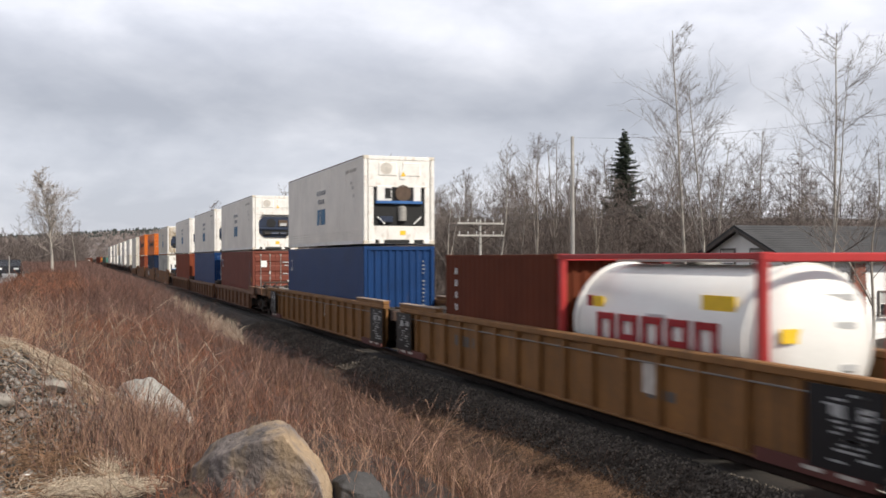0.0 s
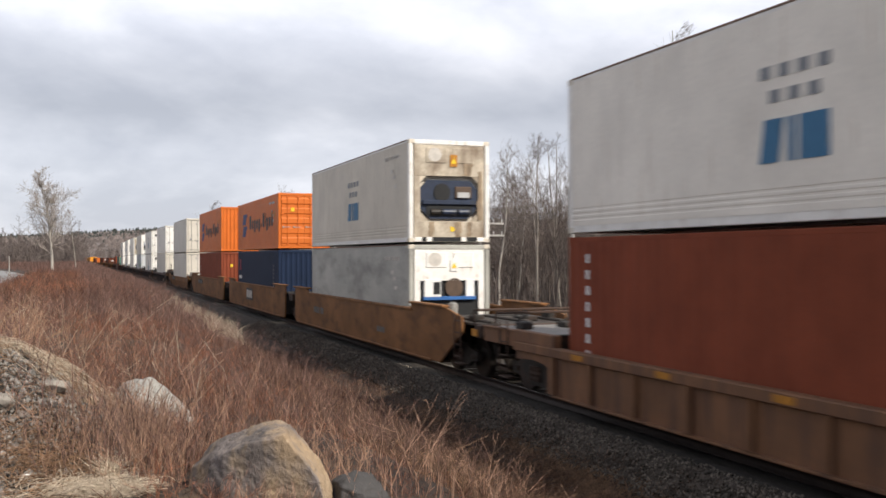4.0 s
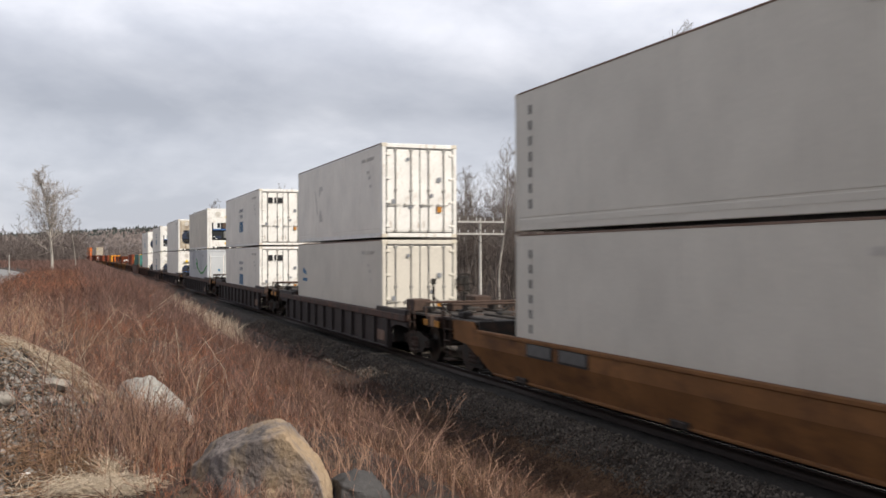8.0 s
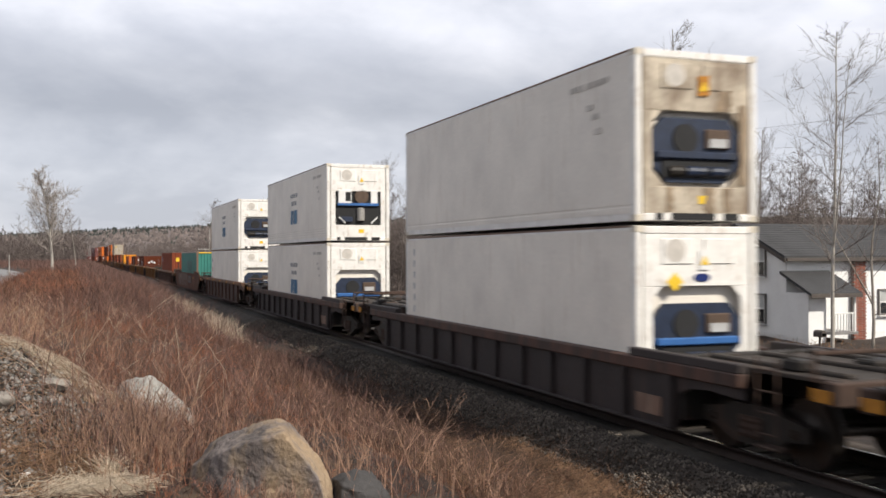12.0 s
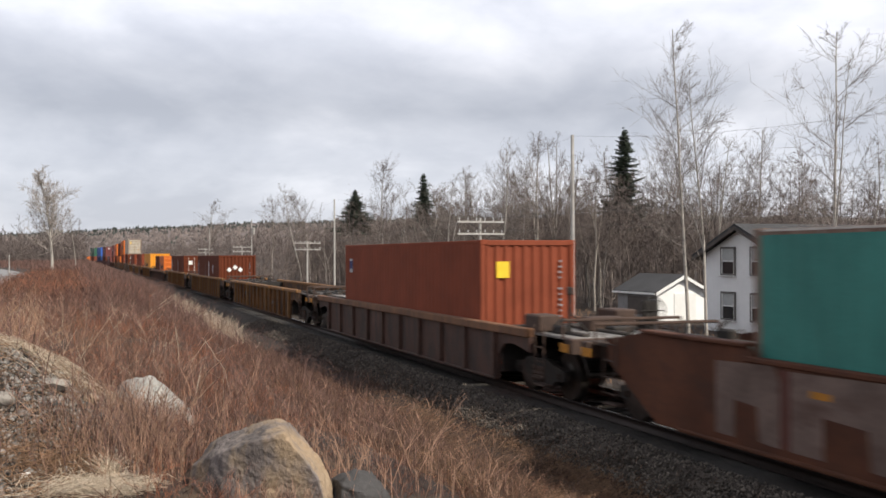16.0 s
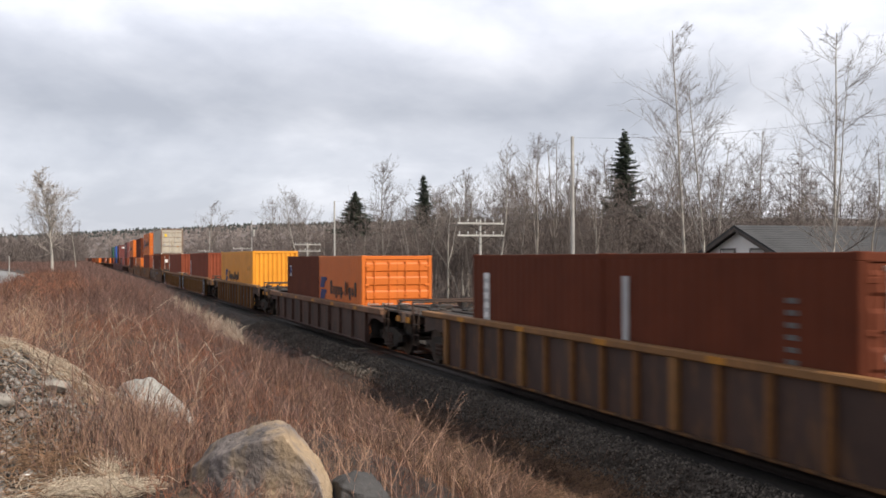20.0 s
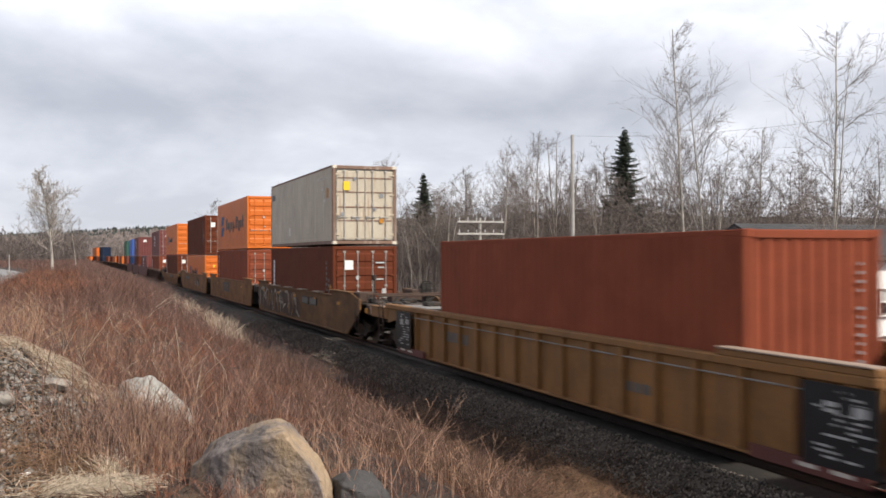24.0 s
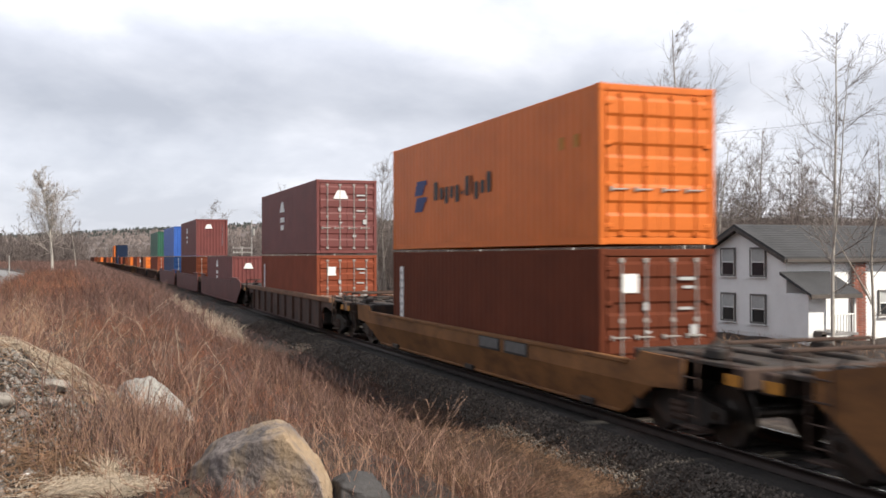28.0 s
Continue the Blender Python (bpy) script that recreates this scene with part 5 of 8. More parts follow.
    for k, at in [(w + ":").split(":")[:2] for w in marks.split()]:
        if k == "black":
            rs = random.Random(int(reach[0] * 10 + len(label)))
            for sy, d in ((-1, df), (1, dr)):
                y = d - sy * .30
                slab(car, "black_panel", (.012, 1.25, 1.0), (out - .05, y, .82), DECAL["black"], "black stencilled panel")
                bm = bmesh.new()
                for i in range(26):      # rows of print too small to read
                    w = rs.uniform(.06, .26)
                    box(bm, (out - .06, y + rs.uniform(-.46, .46 - w), 1.24 - (i // 2) * .066), (.006, w, .028))
                for u in (-.35, .12):
                    box(bm, (out - .06, y + u, 1.05), (.006, .22, .13))
                tagged(part("stencil", bm, DECAL["pale"], car, "white stencilling as plain bars"), kind="stuff")
                slab(car, "red_sill", (.05, 2.1, .17), (out - .02, d - sy * .9, .27), PAINT["marooncar"], "dark red lower sill")
                for w in (-.3, .3):
                    slab(car, "sill_stripe", (.008, .34, .05), (out - .05, d - sy * .55 + w, .28), DECAL["faint"], "pale stripe on the sill")
            for sx in (-1, 1):
                # the rod's pale colour stands for the light on it
                bm = bmesh.new()
                rod(bm, (sx * (X + .10), df + .4, top - .27), (sx * (X + .10), dr - .4, top - .27), .014, n=6)
                part("tie_rod", bm, DECK_PALE, car, "thin rod below the top chord, pale as if lit")
                for d, e in ((cf, front), (cr, rear)):
                    if e == "coupler":
                        continue
                    run = abs(d) - 6.1
                    put("end_riser", shared(("yriser", round(run, 2)), m, lambda bm: box(bm, (0, 0, 0), (.19, run, .10), .015)), car, (sx * (X + .02), math.copysign(6.1 + run / 2, d), top + .046))
                    put("riser_cap", shared(("ycap", round(run, 2)), DUSTY_TAB, lambda bm: box(bm, (0, 0, 0), (.24, run - .05, .025), .006)), car, (sx * (X + .02), math.copysign(6.1 + run / 2, d), top + .106))
        elif k == "dataplate":
            slab(car, "data_plate", (.010, .44, .48), (-X - .04, float(at), .92), DECAL["faint"], "pale square data plate")
        elif k == "nameplate":
            slab(car, "dark_plate", (.012, 2.0, .62), (-X - .04, 1.0, .93), DECAL["black"], "dark name plate")
            for q in range(3):
                slab(car, "letter_block", (.008, .42, .40), (-X - .052, 1.62 - q * .60, .93), DECAL["faint"], "pale wide lettering block", .003)
        elif k == "plate":
            y0 = float(at or 1.0)
            slab(car, "dark_plate", (.010, 2.5, .56), (-X - .038, y0, .98), DECAL["black"], "worn dark name plate")
            for q in range(4):
                slab(car, "letter_block", (.010, .40, .34), (-X - .046, y0 + .84 - q * .56, .98), PAINT["ghostpaint"], "faded lettering block", .003)
            for y in (-5.2, 4.6):
                slab(car, "reflector", (.008, .34, .09), (-X - .04, y, 1.12), DECAL["amber"], "orange reflector strip")
        elif k == "placards":
            zp = .96 if kind == "taper" else 1.1
            for y in (float(at or 4.6), float(at or 4.6) - 1.4):
                slab(car, "placard_frame", (.02, 1.15, .30), (-X - .04, y, zp), STEEL_DARK, "empty placard frame")
                slab(car, "placard_face", (.01, 1.02, .21), (-X - .055, y, zp), DECAL["dim"], "")
        elif k == "stencil":
            bm = bmesh.new()
            letter_bars(bm, -X - .036, 5.0, .75, [.18, .18, .18, .18, -.1, .18, .18], .24, .06)
            letter_bars(bm, -X - .036, -3.5, .62, [.24, .2, .2], .16, .07)
            tagged(part("stencil", bm, DECAL["dim"], car, "faded stencilling as plain bars"), kind="stuff")
        elif k == "ghostletters":
            for y0, y1 in ((6.7, 5.35), (5.15, 3.2), (2.95, 1.15), (.9, -.75)):      # broad worn shapes with a notch
                bm = bmesh.new()
                w, n = y0 - y1, (y0 - y1) * .3
                prism(bm, [(y0, .34), (y0, 1.36), (y1 + .12, 1.40), (y1, 1.2), (y1, .34), (y1 + n, .36), (y1 + n + .05, .82), (y0 - n, .86), (y0 - n, .34)], "x", -X - .038, -X - .032)
                part("faded_letter", bm, PAINT["ghostpaint"], car, "huge worn pinkish-grey letter shape")
                slab(car, "letter_edge", (.007, .10, 1.0), (-X - .036, y1 - .11, .86), PAINT["marooncar"], "dark red edge of the letter")
        elif k == "tag":
            rs = random.Random(5)
            for i in range(10):
                bm = bmesh.new()
                cy, cz = -1.25 - 2.7 * (i + .5) / 10, .84 + rs.uniform(-.16, .16)
                a, h = rs.uniform(.20, .42), rs.uniform(.14, .34)
                prism(bm, [(cy + a * math.cos(q * .628) * rs.uniform(.45, 1.2), cz + h * math.sin(q * .628) * rs.uniform(.45, 1.2)) for q in range(10)], "x", -X - .039 - .0012 * i, -X - .034)
                part("graffiti", bm, PAINT[("ghostpaint", "spraypaint", "sprayground")[i % 3]], car, "worn patch of pale graffiti")
        elif k == "graffiti":
            rs = random.Random(9)
            bm = bmesh.new()
            low = [(8.7 - 10.0 * q / 20, .30 + rs.uniform(0, .10) + max(0, .5 - q * .16)) for q in range(21)]
            up = [(8.7 - 10.0 * q / 20, 1.36 - rs.uniform(0, .16) - max(0, (q - 17) * .12)) for q in range(21)]
            prism(bm, low + up[::-1], "x", -X - .036, -X - .031)
            part("graffiti_ground", bm, PAINT["sprayground"], car, "dark brown painted ground of the graffiti")
            for i in range(11):      # crooked strokes of many sizes
                cy, f, big, turn = 8.1 - i * .86 + rs.uniform(-.2, .2), rs.choice([-1, 1]), rs.uniform(.75, 1.35), rs.uniform(-.7, .7)
                shapes = [([(.55, .30), (.25, .50), (-.12, .38), (-.25, .15), (-.10, -.02)], .07, "spraypaint"),
                          ([(.60, .45), (.15, .02), (.10, -.18), (-.45, -.46)], .06, "spraypaint"),
                          ([(-.10, .48), (-.35, .10), (-.60, -.35)], .11, "yellowcar"),
                          ([(.70, .40), (.30, .20), (.12, -.16), (-.30, -.42)], .10, "yellowcar"),
                          ([(.30, .50), (.05, .30), (.0, -.05), (.12, -.30)], .08, "ghostpaint")]
                for path, wd, pm in rs.sample(shapes, 2):
                    pts = []
                    for u, w in path:
                        u, w = big * u * f + rs.uniform(-.09, .09), big * w + rs.uniform(-.07, .07)
                        pts.append((cy + u * math.cos(turn) - w * math.sin(turn), min(1.30, max(.34, .82 + u * math.sin(turn) + w * math.cos(turn)))))
                    lo, hi = [], []
                    for q, (y, z) in enumerate(pts):
                        a, b = pts[max(0, q - 1)], pts[min(len(pts) - 1, q + 1)]
                        l = math.hypot(b[0] - a[0], b[1] - a[1]) or 1
                        e = wd * (.3 if q in (0, len(pts) - 1) else rs.uniform(.8, 1.5))
                        ny, nz = -(b[1] - a[1]) / l * e, (b[0] - a[0]) / l * e
                        lo.append((y + ny, max(.28, z + nz)))
                        hi.append((y - ny, max(.25, z - nz)))
                    bm = bmesh.new()
                    d = .001 * i
                    prism(bm, lo + hi[::-1], "x", -X - .040 - d, -X - .037)
                    part("graffiti", bm, PAINT[pm], car, {"spraypaint": "pale graffiti stroke", "yellowcar": "ochre graffiti stroke", "ghostpaint": "pinkish-grey graffiti stroke"}[pm])
        elif k == "reflectors":
            for i in range(5):
                slab(car, "reflector", (.010, .4, .1), (-X - (.13 if kind == "rib" else .048), df + 1.2 + i * (dr - df - 2.4) / 4, top - thick / 2 if kind == "rib" else 1.2), DECAL["amber"], "yellow reflector strip")
    return car


CAR_LABEL = {"russetcar": "rusty russet-brown", "umbercar": "grimy umber-brown", "yellowcar": "dull yellow", "ochrecar": "faded ochre", "browncar": "rusty brown", "blackcar": "sooty black", "tancar": "rust-streaked yellow", "rustcar": "tan-brown", "marooncar": "dark maroon"}
KIND_LABEL = {"rib": "ribbed well car", "plain": "smooth-sided well car", "taper": "taper-ended well car"}
LOWS = {"rib": 0.32, "plain": 0.31, "taper": 0.39}      # where a lower container stands in the well

# middle of the car at the start, kind, colour, pitch, front end, rear end, marks, lower boxes, upper box
D = dry_box
R = reefer
CONSIST = [
    (17.0, "rib", "yellowcar", 19.7, "coupler", "joint", "black stencil dataplate:-3.6", [(3.07, lambda: D("brown", 6.06, S, "panel", "upright")), (-3.07, tank_box)], None),
    (36.75, "rib", "yellowcar", 19.7, "shared", "coupler", "black dataplate:-1.2", [(0, lambda: D("blue", 12.19, T, "panel", "frontids smalllabel"))], lambda: R("white", "open", T, "logo ids")),
    (58.5, "rib", "rustcar", 15.9, "coupler", "joint", "", [(0, lambda: D("rosewood", 12.19, T, "doors", "doorids smalllabel placard sideprint"))], lambda: R("white", "blue", T, "logo ids")),
    (74.2, "rib", "rustcar", 15.9, "shared", "joint", "", [(0, lambda: D("blue", 12.19, T, "doors", "doorids"))], lambda: R("white", "blue", T, "logo ids")),
    (90.4, "rib", "rustcar", 15.9, "shared", "coupler", "reflectors", [(0, lambda: D("redbrown", 12.19, T, "panel", "upright warning"))], lambda: R("white", "blue", T, "logo ids")),
    (112.1, "plain", "ochrecar", 19.4, "coupler", "joint", "stencil", [(0, lambda: R("sooty", "open", T, "uprightlow ids"))], lambda: R("cream", "blue", T, "logo ids", True)),
    (131.3, "plain", "ochrecar", 19.4, "shared", "joint", "nameplate", [(0, lambda: D("navy", 12.19, T, "panel", "xlogo frontids"))], lambda: D("orange", 12.19, S, "doors", "word ids warning")),
    (150.8, "plain", "ochrecar", 19.4, "shared", "coupler", "placards", [(0, lambda: D("redbrown", 12.19, T, "panel", "upright warning"))], lambda: D("orange", 12.19, T, "panel", "word")),
    (172.8, "taper", "ochrecar", 21.8, "coupler", "coupler", "placards", [(0, lambda: R("grey", "doors", T, "uprightlow ids"))], lambda: R("grey", "doors", T, "upright ids")),
    (194.7, "rib", "blackcar", 21.8, "coupler", "coupler", "brake highbrake post", [(0, lambda: R("grey", "doors", T, "swoosh ids"))], lambda: R("white", "doors", T, "scrape ids")),
    (216.4, "rib", "blackcar", 21.8, "coupler", "coupler", "", [(0, lambda: R("white", "doors", T, "logo ids doorlogo"))], lambda: R("white", "doors", T, "logo ids doorlogo")),
    (238.2, "rib", "blackcar", 21.8, "coupler", "coupler", "", [(0, genset_box)], lambda: R("cream", "open", T, "ids")),
    (260.2, "rib", "blackcar", 21.8, "coupler", "coupler", "", [(0, lambda: R("white", "low", T, "uprightlow hazard"))], lambda: R("white", "blue", T, "ids", True)),
    (281.8, "rib", "blackcar", 21.8, "coupler", "coupler", "", [(0, lambda: R("white", "low", T, "logo ids"))], lambda: R("white", "open", T, "logo ids")),
    (303.5, "rib", "browncar", 21.8, "coupler", "coupler", "reflectors", [(0, lambda: R("white", "low", T, "stripes"))], lambda: R("white", "blue", T, "logo ids")),
    (325.0, "plain", "russetcar", 21.8, "coupler", "coupler", "plate:-2.5 ghostletters", [(0, lambda: D("teal", 12.19, T, "panel", "ghost yellowtop", "rustframe"))], None),
    (346.9, "rib", "browncar", 21.8, "coupler", "coupler", "post brake", [(0, lambda: D("redbrown", 12.19, T, "panel", "yellowplate frontids smalllabel"))], None),
    (369.3, "rib", "ochrecar", 21.8, "coupler", "coupler", "stencil reflectors brake", [], None),
    (392.0, "rib", "tancar", 21.8, "coupler", "coupler", "reflectors", [(3.05, lambda: D("brown", 6.06, S, "panel", "strips")), (-3.05, lambda: D("brown", 6.06, S, "panel", "strip diamonds frontids"))], None),
    (415.2, "rib", "tancar", 21.8, "coupler", "coupler", "reflectors", [(3.05, lambda: D("brown", 6.06, S, "doors", "strip")), (-3.05, lambda: D("brown", 6.06, S, "doors", "strips placard doorids"))], None),
    (437.0, "rib", "browncar", 21.8, "coupler", "coupler", "reflectors lowchord", [(3.05, lambda: D("brown", 6.06, S, "panel", "smalllabel")), (-3.05, lambda: D("orange", 6.06, S, "doors", "shortword"))], None),
    (458.5, "rib", "tancar", 21.6, "coupler", "coupler", "stencil", [(0, lambda: D("amber", 12.19, T, "panel", "smallword"))], None),
    (478.0, "rib", "yellowcar", 19.7, "coupler", "joint", "black", [(-.3, lambda: D("redbrown", 12.19, T, "panel", "strip"))], None),
    (497.7, "rib", "yellowcar", 19.7, "shared", "coupler", "black stencil", [(-.32, lambda: D("redbrown", 12.19, T, "panel", "frontids"))], None),
    (520.9, "plain", "umbercar", 19.4, "coupler", "joint", "graffiti placards:-2.3 brake reflectors post", [(0, lambda: D("brown", 12.19, T, "doors", "strip placard doorids sideprint"))], lambda: R("dryvan", "doors", T, "seams ids")),
    (540.3, "plain", "ochrecar", 19.4, "shared", "joint", "plate", [(0, lambda: D("redbrown", 12.19, T, "doors", "upright doorids"))], lambda: D("orange", 12.19, T, "doors", "word doorids")),
    (559.7, "plain", "ochrecar", 19.4, "shared", "coupler", "placards tag", [(0, lambda: D("orange", 12.19, S, "doors", "lowword warning"))], lambda: D("brown", 12.19, T, "doors", "doorids placard sideprint")),
    (581.4, "taper", "ochrecar", 21.7, "coupler", "coupler", "placards:-1.5", [(0, lambda: D("brown", 12.19, S, "doors", "strip placard doorids"))], lambda: D("orange", 12.19, T, "doors", "smallword")),
    (603.5, "rib", "browncar", 21.8, "coupler", "coupler", "", [(0, lambda: D("redbrown", 12.19, S, "doors", "strip placard doorids"))], lambda: D("maroon", 12.19, T, "doors", "sidelogo endlogo doorids")),
    (625.9, "plain", "marooncar", 19.4, "coupler", "joint", "", [(0, lambda: D("maroon", 12.19, S, "panel", "sidelogo endlogo"))], None),
    (645.3, "plain", "marooncar", 19.4, "shared", "joint", "", [(0, lambda: D("brown", 12.19, S, "doors", "doorids"))], lambda: D("maroon", 12.19, T, "panel", "sidelogo endlogo frontids")),
    (664.7, "plain", "marooncar", 19.4, "shared", "coupler", "", [(0, lambda: D("blue", 12.19, S, "doors", "doorids"))], lambda: D("bright_blue", 12.19, T, "panel", "frontids")),
    (686.0, "rib", "browncar", 21.8, "coupler", "coupler", "", [(0, lambda: D("redbrown", 12.19, S, "doors", "doorids"))], lambda: D("green", 12.19, T, "panel", "frontids")),
    (707.8, "rib", "browncar", 21.8, "coupler", "coupler", "", [(3.05, lambda: D("brown", 6.06, S, "doors")), (-3.05, lambda: D("orange", 6.06, S, "doors"))], None),
    (729.6, "rib", "tancar", 21.8, "coupler", "coupler", "", [(0, lambda: D("redbrown", 12.19, S, "doors", "placard"))], None),
    (751.4, "rib", "browncar", 21.8, "coupler", "coupler", "", [(0, lambda: D("orange", 12.19, S, "panel"))], None),
    (773.2, "rib", "tancar", 21.8, "coupler", "coupler", "", [(0, lambda: D("brown", 12.19, S, "panel"))], None),
    (795.0, "rib", "browncar", 21.8, "coupler", "coupler", "", [(0, lambda: D("redbrown", 12.19, S, "panel"))], None),
    (816.8, "rib", "browncar", 21.8, "coupler", "coupler", "", [(0, lambda: D("navy", 12.19, S, "panel"))], lambda: D("navy", 12.19, T, "panel")),
    (838.6, "rib", "tancar", 21.8, "coupler", "coupler", "", [(0, lambda: D("brown", 12.19, S, "panel"))], lambda: D("orange", 12.19, T, "panel")),
    (860.4, "rib", "browncar", 21.8, "coupler", "coupler", "", [(0, lambda: D("orange", 12.19, S, "panel"))], None),
    (882.2, "rib", "tancar", 21.8, "coupler", "coupler", "", [(0, lambda: D("redbrown", 12.19, S, "panel"))], None),
    (904.0, "rib", "browncar", 21.8, "coupler", "coupler", "", [(0, lambda: D("orange", 12.19, S, "panel"))], None),
    (925.8, "rib", "tancar", 21.8, "coupler", "coupler", "", [(0, lambda: D("brown", 12.19, S, "panel"))], None),
]


def build_train():
    natural = [(p / 2 + (1.9 if p < 20.5 and f == "coupler" else 0), p / 2 + (1.9 if p < 20.5 and r == "coupler" else 0)) for _, _, _, p, f, r, *_ in CONSIST]
    for i, (s, kind, colour, pitch, front, rear, marks, lower, upper) in enumerate(CONSIST):
        NEAR[0] = s < 612
        ahead, behind = natural[i]
        if i and front == "coupler":      # couplers meet half-way
            ahead = s - (CONSIST[i - 1][0] + natural[i - 1][1] + s - ahead) / 2
        if i + 1 < len(CONSIST) and rear == "coupler":
            behind = (CONSIST[i + 1][0] - natural[i + 1][0] + s + behind) / 2 - s
        load = "carrying stacked containers" if upper else "carrying a single layer of containers" if lower else "running empty"
        car = well_car(kind, colour, front, rear, (ahead, behind), marks, f"{CAR_LABEL[colour]} {KIND_LABEL[kind]} {load}")
        MOVING.append((car, s, 0.0))
        h, low = 0, 0.45 if colour == "blackcar" else LOWS[kind]
        for off, make in lower:
            c = make()
            MOVING.append((c, s + off, low))
            h = HEIGHTS[c.name]
        if upper:
            c = upper()
            MOVING.append((c, s, low + h + 0.065))


build_train()


# ---- the far side of the line: house, shed, poles ----
def clapboards(bm, y0, y1, z0, z1, x, top=None, out=-1, step=0.13):
    """Lapped boards on a wall in the plane x, from y0 to y1; top(z) narrows them under a gable."""
    z = z0
    while z < z1 - 0.02:
        a, b = (y0, y1) if top is None else top(z + step)
        if b - a > 0.1:
            prism(bm, [(x, z), (x + out * .022, z), (x + out * .006, min(z + step, z1)), (x, min(z + step, z1))], "y", a, b)
        z += step


def sash_window(parent, at, w, h, rz):
    """A sash window facing -y before it is turned: dark frame, two panes, a pale curtain behind the upper one."""
    win = put("window", shared(("wframe", w, h), WINDOW_TRIM, lambda bm: [box(bm, (sx * (w / 2 + .03), 0, 0), (.07, .09, h + .14), .008) for sx in (-1, 1)] + [box(bm, (0, 0, sz * (h / 2 + .03)), (w + .1, .1, .09), .008) for sz in (-1, 1)]), parent, at, rz, "dark framed sash window")
    put("window_pane", shared(("pane", w, h), GLASS, lambda bm: box(bm, (0, .03, -h / 4), (w, .02, h / 2 - .03))), win)
    put("window_pane", shared(("pane2", w, h), CURTAIN, lambda bm: box(bm, (0, .02, h / 4), (w, .02, h / 2 - .03))), win, label="pane with a pale curtain behind")
    put("meeting_rail", shared(("mrail", w), TRIMWHITE, lambda bm: box(bm, (0, 0, 0), (w, .06, .05), .006)), win)
    for sx in (-1, 1):
        put("sash_stile", shared(("stile", h), TRIMWHITE, lambda bm: box(bm, (0, 0, 0), (.05, .05, h), .006)), win, (sx * (w / 2 - .025), 0, 0))
    put("sill", shared(("sill", w), TRIMWHITE, lambda bm: box(bm, (0, 0, 0), (w + .22, .16, .05), .01)), win, (0, -.04, -h / 2 - .1))


def build_house():
    h = thing("house", "white clapboard two-storey house with a grey shingle roof and porch", "house", at=pose(0, 0, 0))
    X, Y0, Y1, YM = 20.14, 36.2, 42.4, 39.35
    X1, G, E, RZ = 33.0, -1.3, 2.85, 4.2

    def shell(bm):
        prism(bm, [(Y0, G), (Y1, G), (Y1, E), (YM, RZ - .05), (Y0, E)], "x", X, X1)
    bm = bmesh.new()
    shell(bm)
    part("wall", bm, SIDING, h, "white painted wall")

    def narrow(z):
        if z < E:
            return (Y0, Y1)
        k = (z - E) / (RZ - E)
        return (Y0 + (YM - Y0) * k, Y1 - (Y1 - YM) * k)
    bm = bmesh.new()
    clapboards(bm, Y0, Y1, G + .5, RZ - .1, X - .003, narrow)
    tagged(part("gable_clapboard", bm, SIDING, h, "lapped white boards of the gable"), kind="stuff")
    bm = bmesh.new()
    z = G + .5
    while z < E - .2:
        prism(bm, [(Y0 - .003, z), (Y0 - .025, z), (Y0 - .009, z + .13), (Y0 - .003, z + .13)], "x", X, X1)
        z += .13
    tagged(part("front_clapboard", bm, SIDING, h, "lapped white boards of the long wall"), kind="stuff")
    for sy, ya, yb in ((-1, YM, Y0 - .45), (1, YM, Y1 + .45)):
        slope = (RZ - E) / (YM - Y0)
        ze = RZ - abs(yb - YM) * slope
        bm = bmesh.new()
        prism(bm, [(ya, RZ + .02), (yb, ze + .02), (yb, ze + .14), (ya, RZ + .16)], "x", X - .45, X1 + .3)
        r = part("roof", bm, SHINGLE, h, "grey asphalt shingle roof slope")
        bm = bmesh.new()
        prism(bm, [(ya, RZ - .14), (yb, ze - .16), (yb - sy * -.02, ze + .02), (ya, RZ + .02)], "x", X - .47, X - .40)
        part("bargeboard", bm, TRIMDARK, r, "dark bargeboard")
        n = 14
        for i in range(1, n):
            q = i / n
            y, z = ya + (yb - ya) * q, RZ + .155 + (ze + .14 - RZ - .16) * q
            bm = bmesh.new()
            box(bm, ((X + X1) / 2 - .07, y, z), (X1 - X + .74, .03, .016))
            part("shingle_course", bm, SHINGLE, r)
        bm = bmesh.new()
        box(bm, ((X + X1) / 2, yb + .02 * sy, ze - .03), (X1 - X + .7, .08, .16), .01)
        part("gutter", bm, TRIMDARK, r, "dark gutter")
    for y in (40.35, 38.08):
        for z in (2.54, .34):
            sash_window(h, (X - .075, y, z), 1.0, 1.26, -math.pi / 2)
    sash_window(h, (25.9, Y0 - .075, .6), .9, 1.1, 0)
    sash_window(h, (28.8, Y0 - .075, .6), .9, 1.1, 0)
    # brick chimney on the long wall, built of courses
    bm = bmesh.new()
    box(bm, (24.13, Y0 - .12, (G + 2.62) / 2), (.66, .26, 2.62 - G))
    ch = part("chimney", bm, MORTAR, h, "red brick chimney against the wall")
    bk = shared("brick", BRICK, lambda bm: box(bm, (0, 0, 0), (.21, .10, .062), .006))
    for i in range(46):
        z = G + .08 + i * .082
        for k in range(3):
            put("brick", bk, ch, (24.13 - .22 + k * .22 + (.05 if i % 2 else -.05) * (1 if k != 1 else 0), Y0 - .22, z))
    # porch
    P0 = 34.75
    bm = bmesh.new()
    box(bm, (20.62, (P0 + Y0) / 2, (G + 1.15) / 2), (.96, Y0 - P0, 1.15 - G), .01)
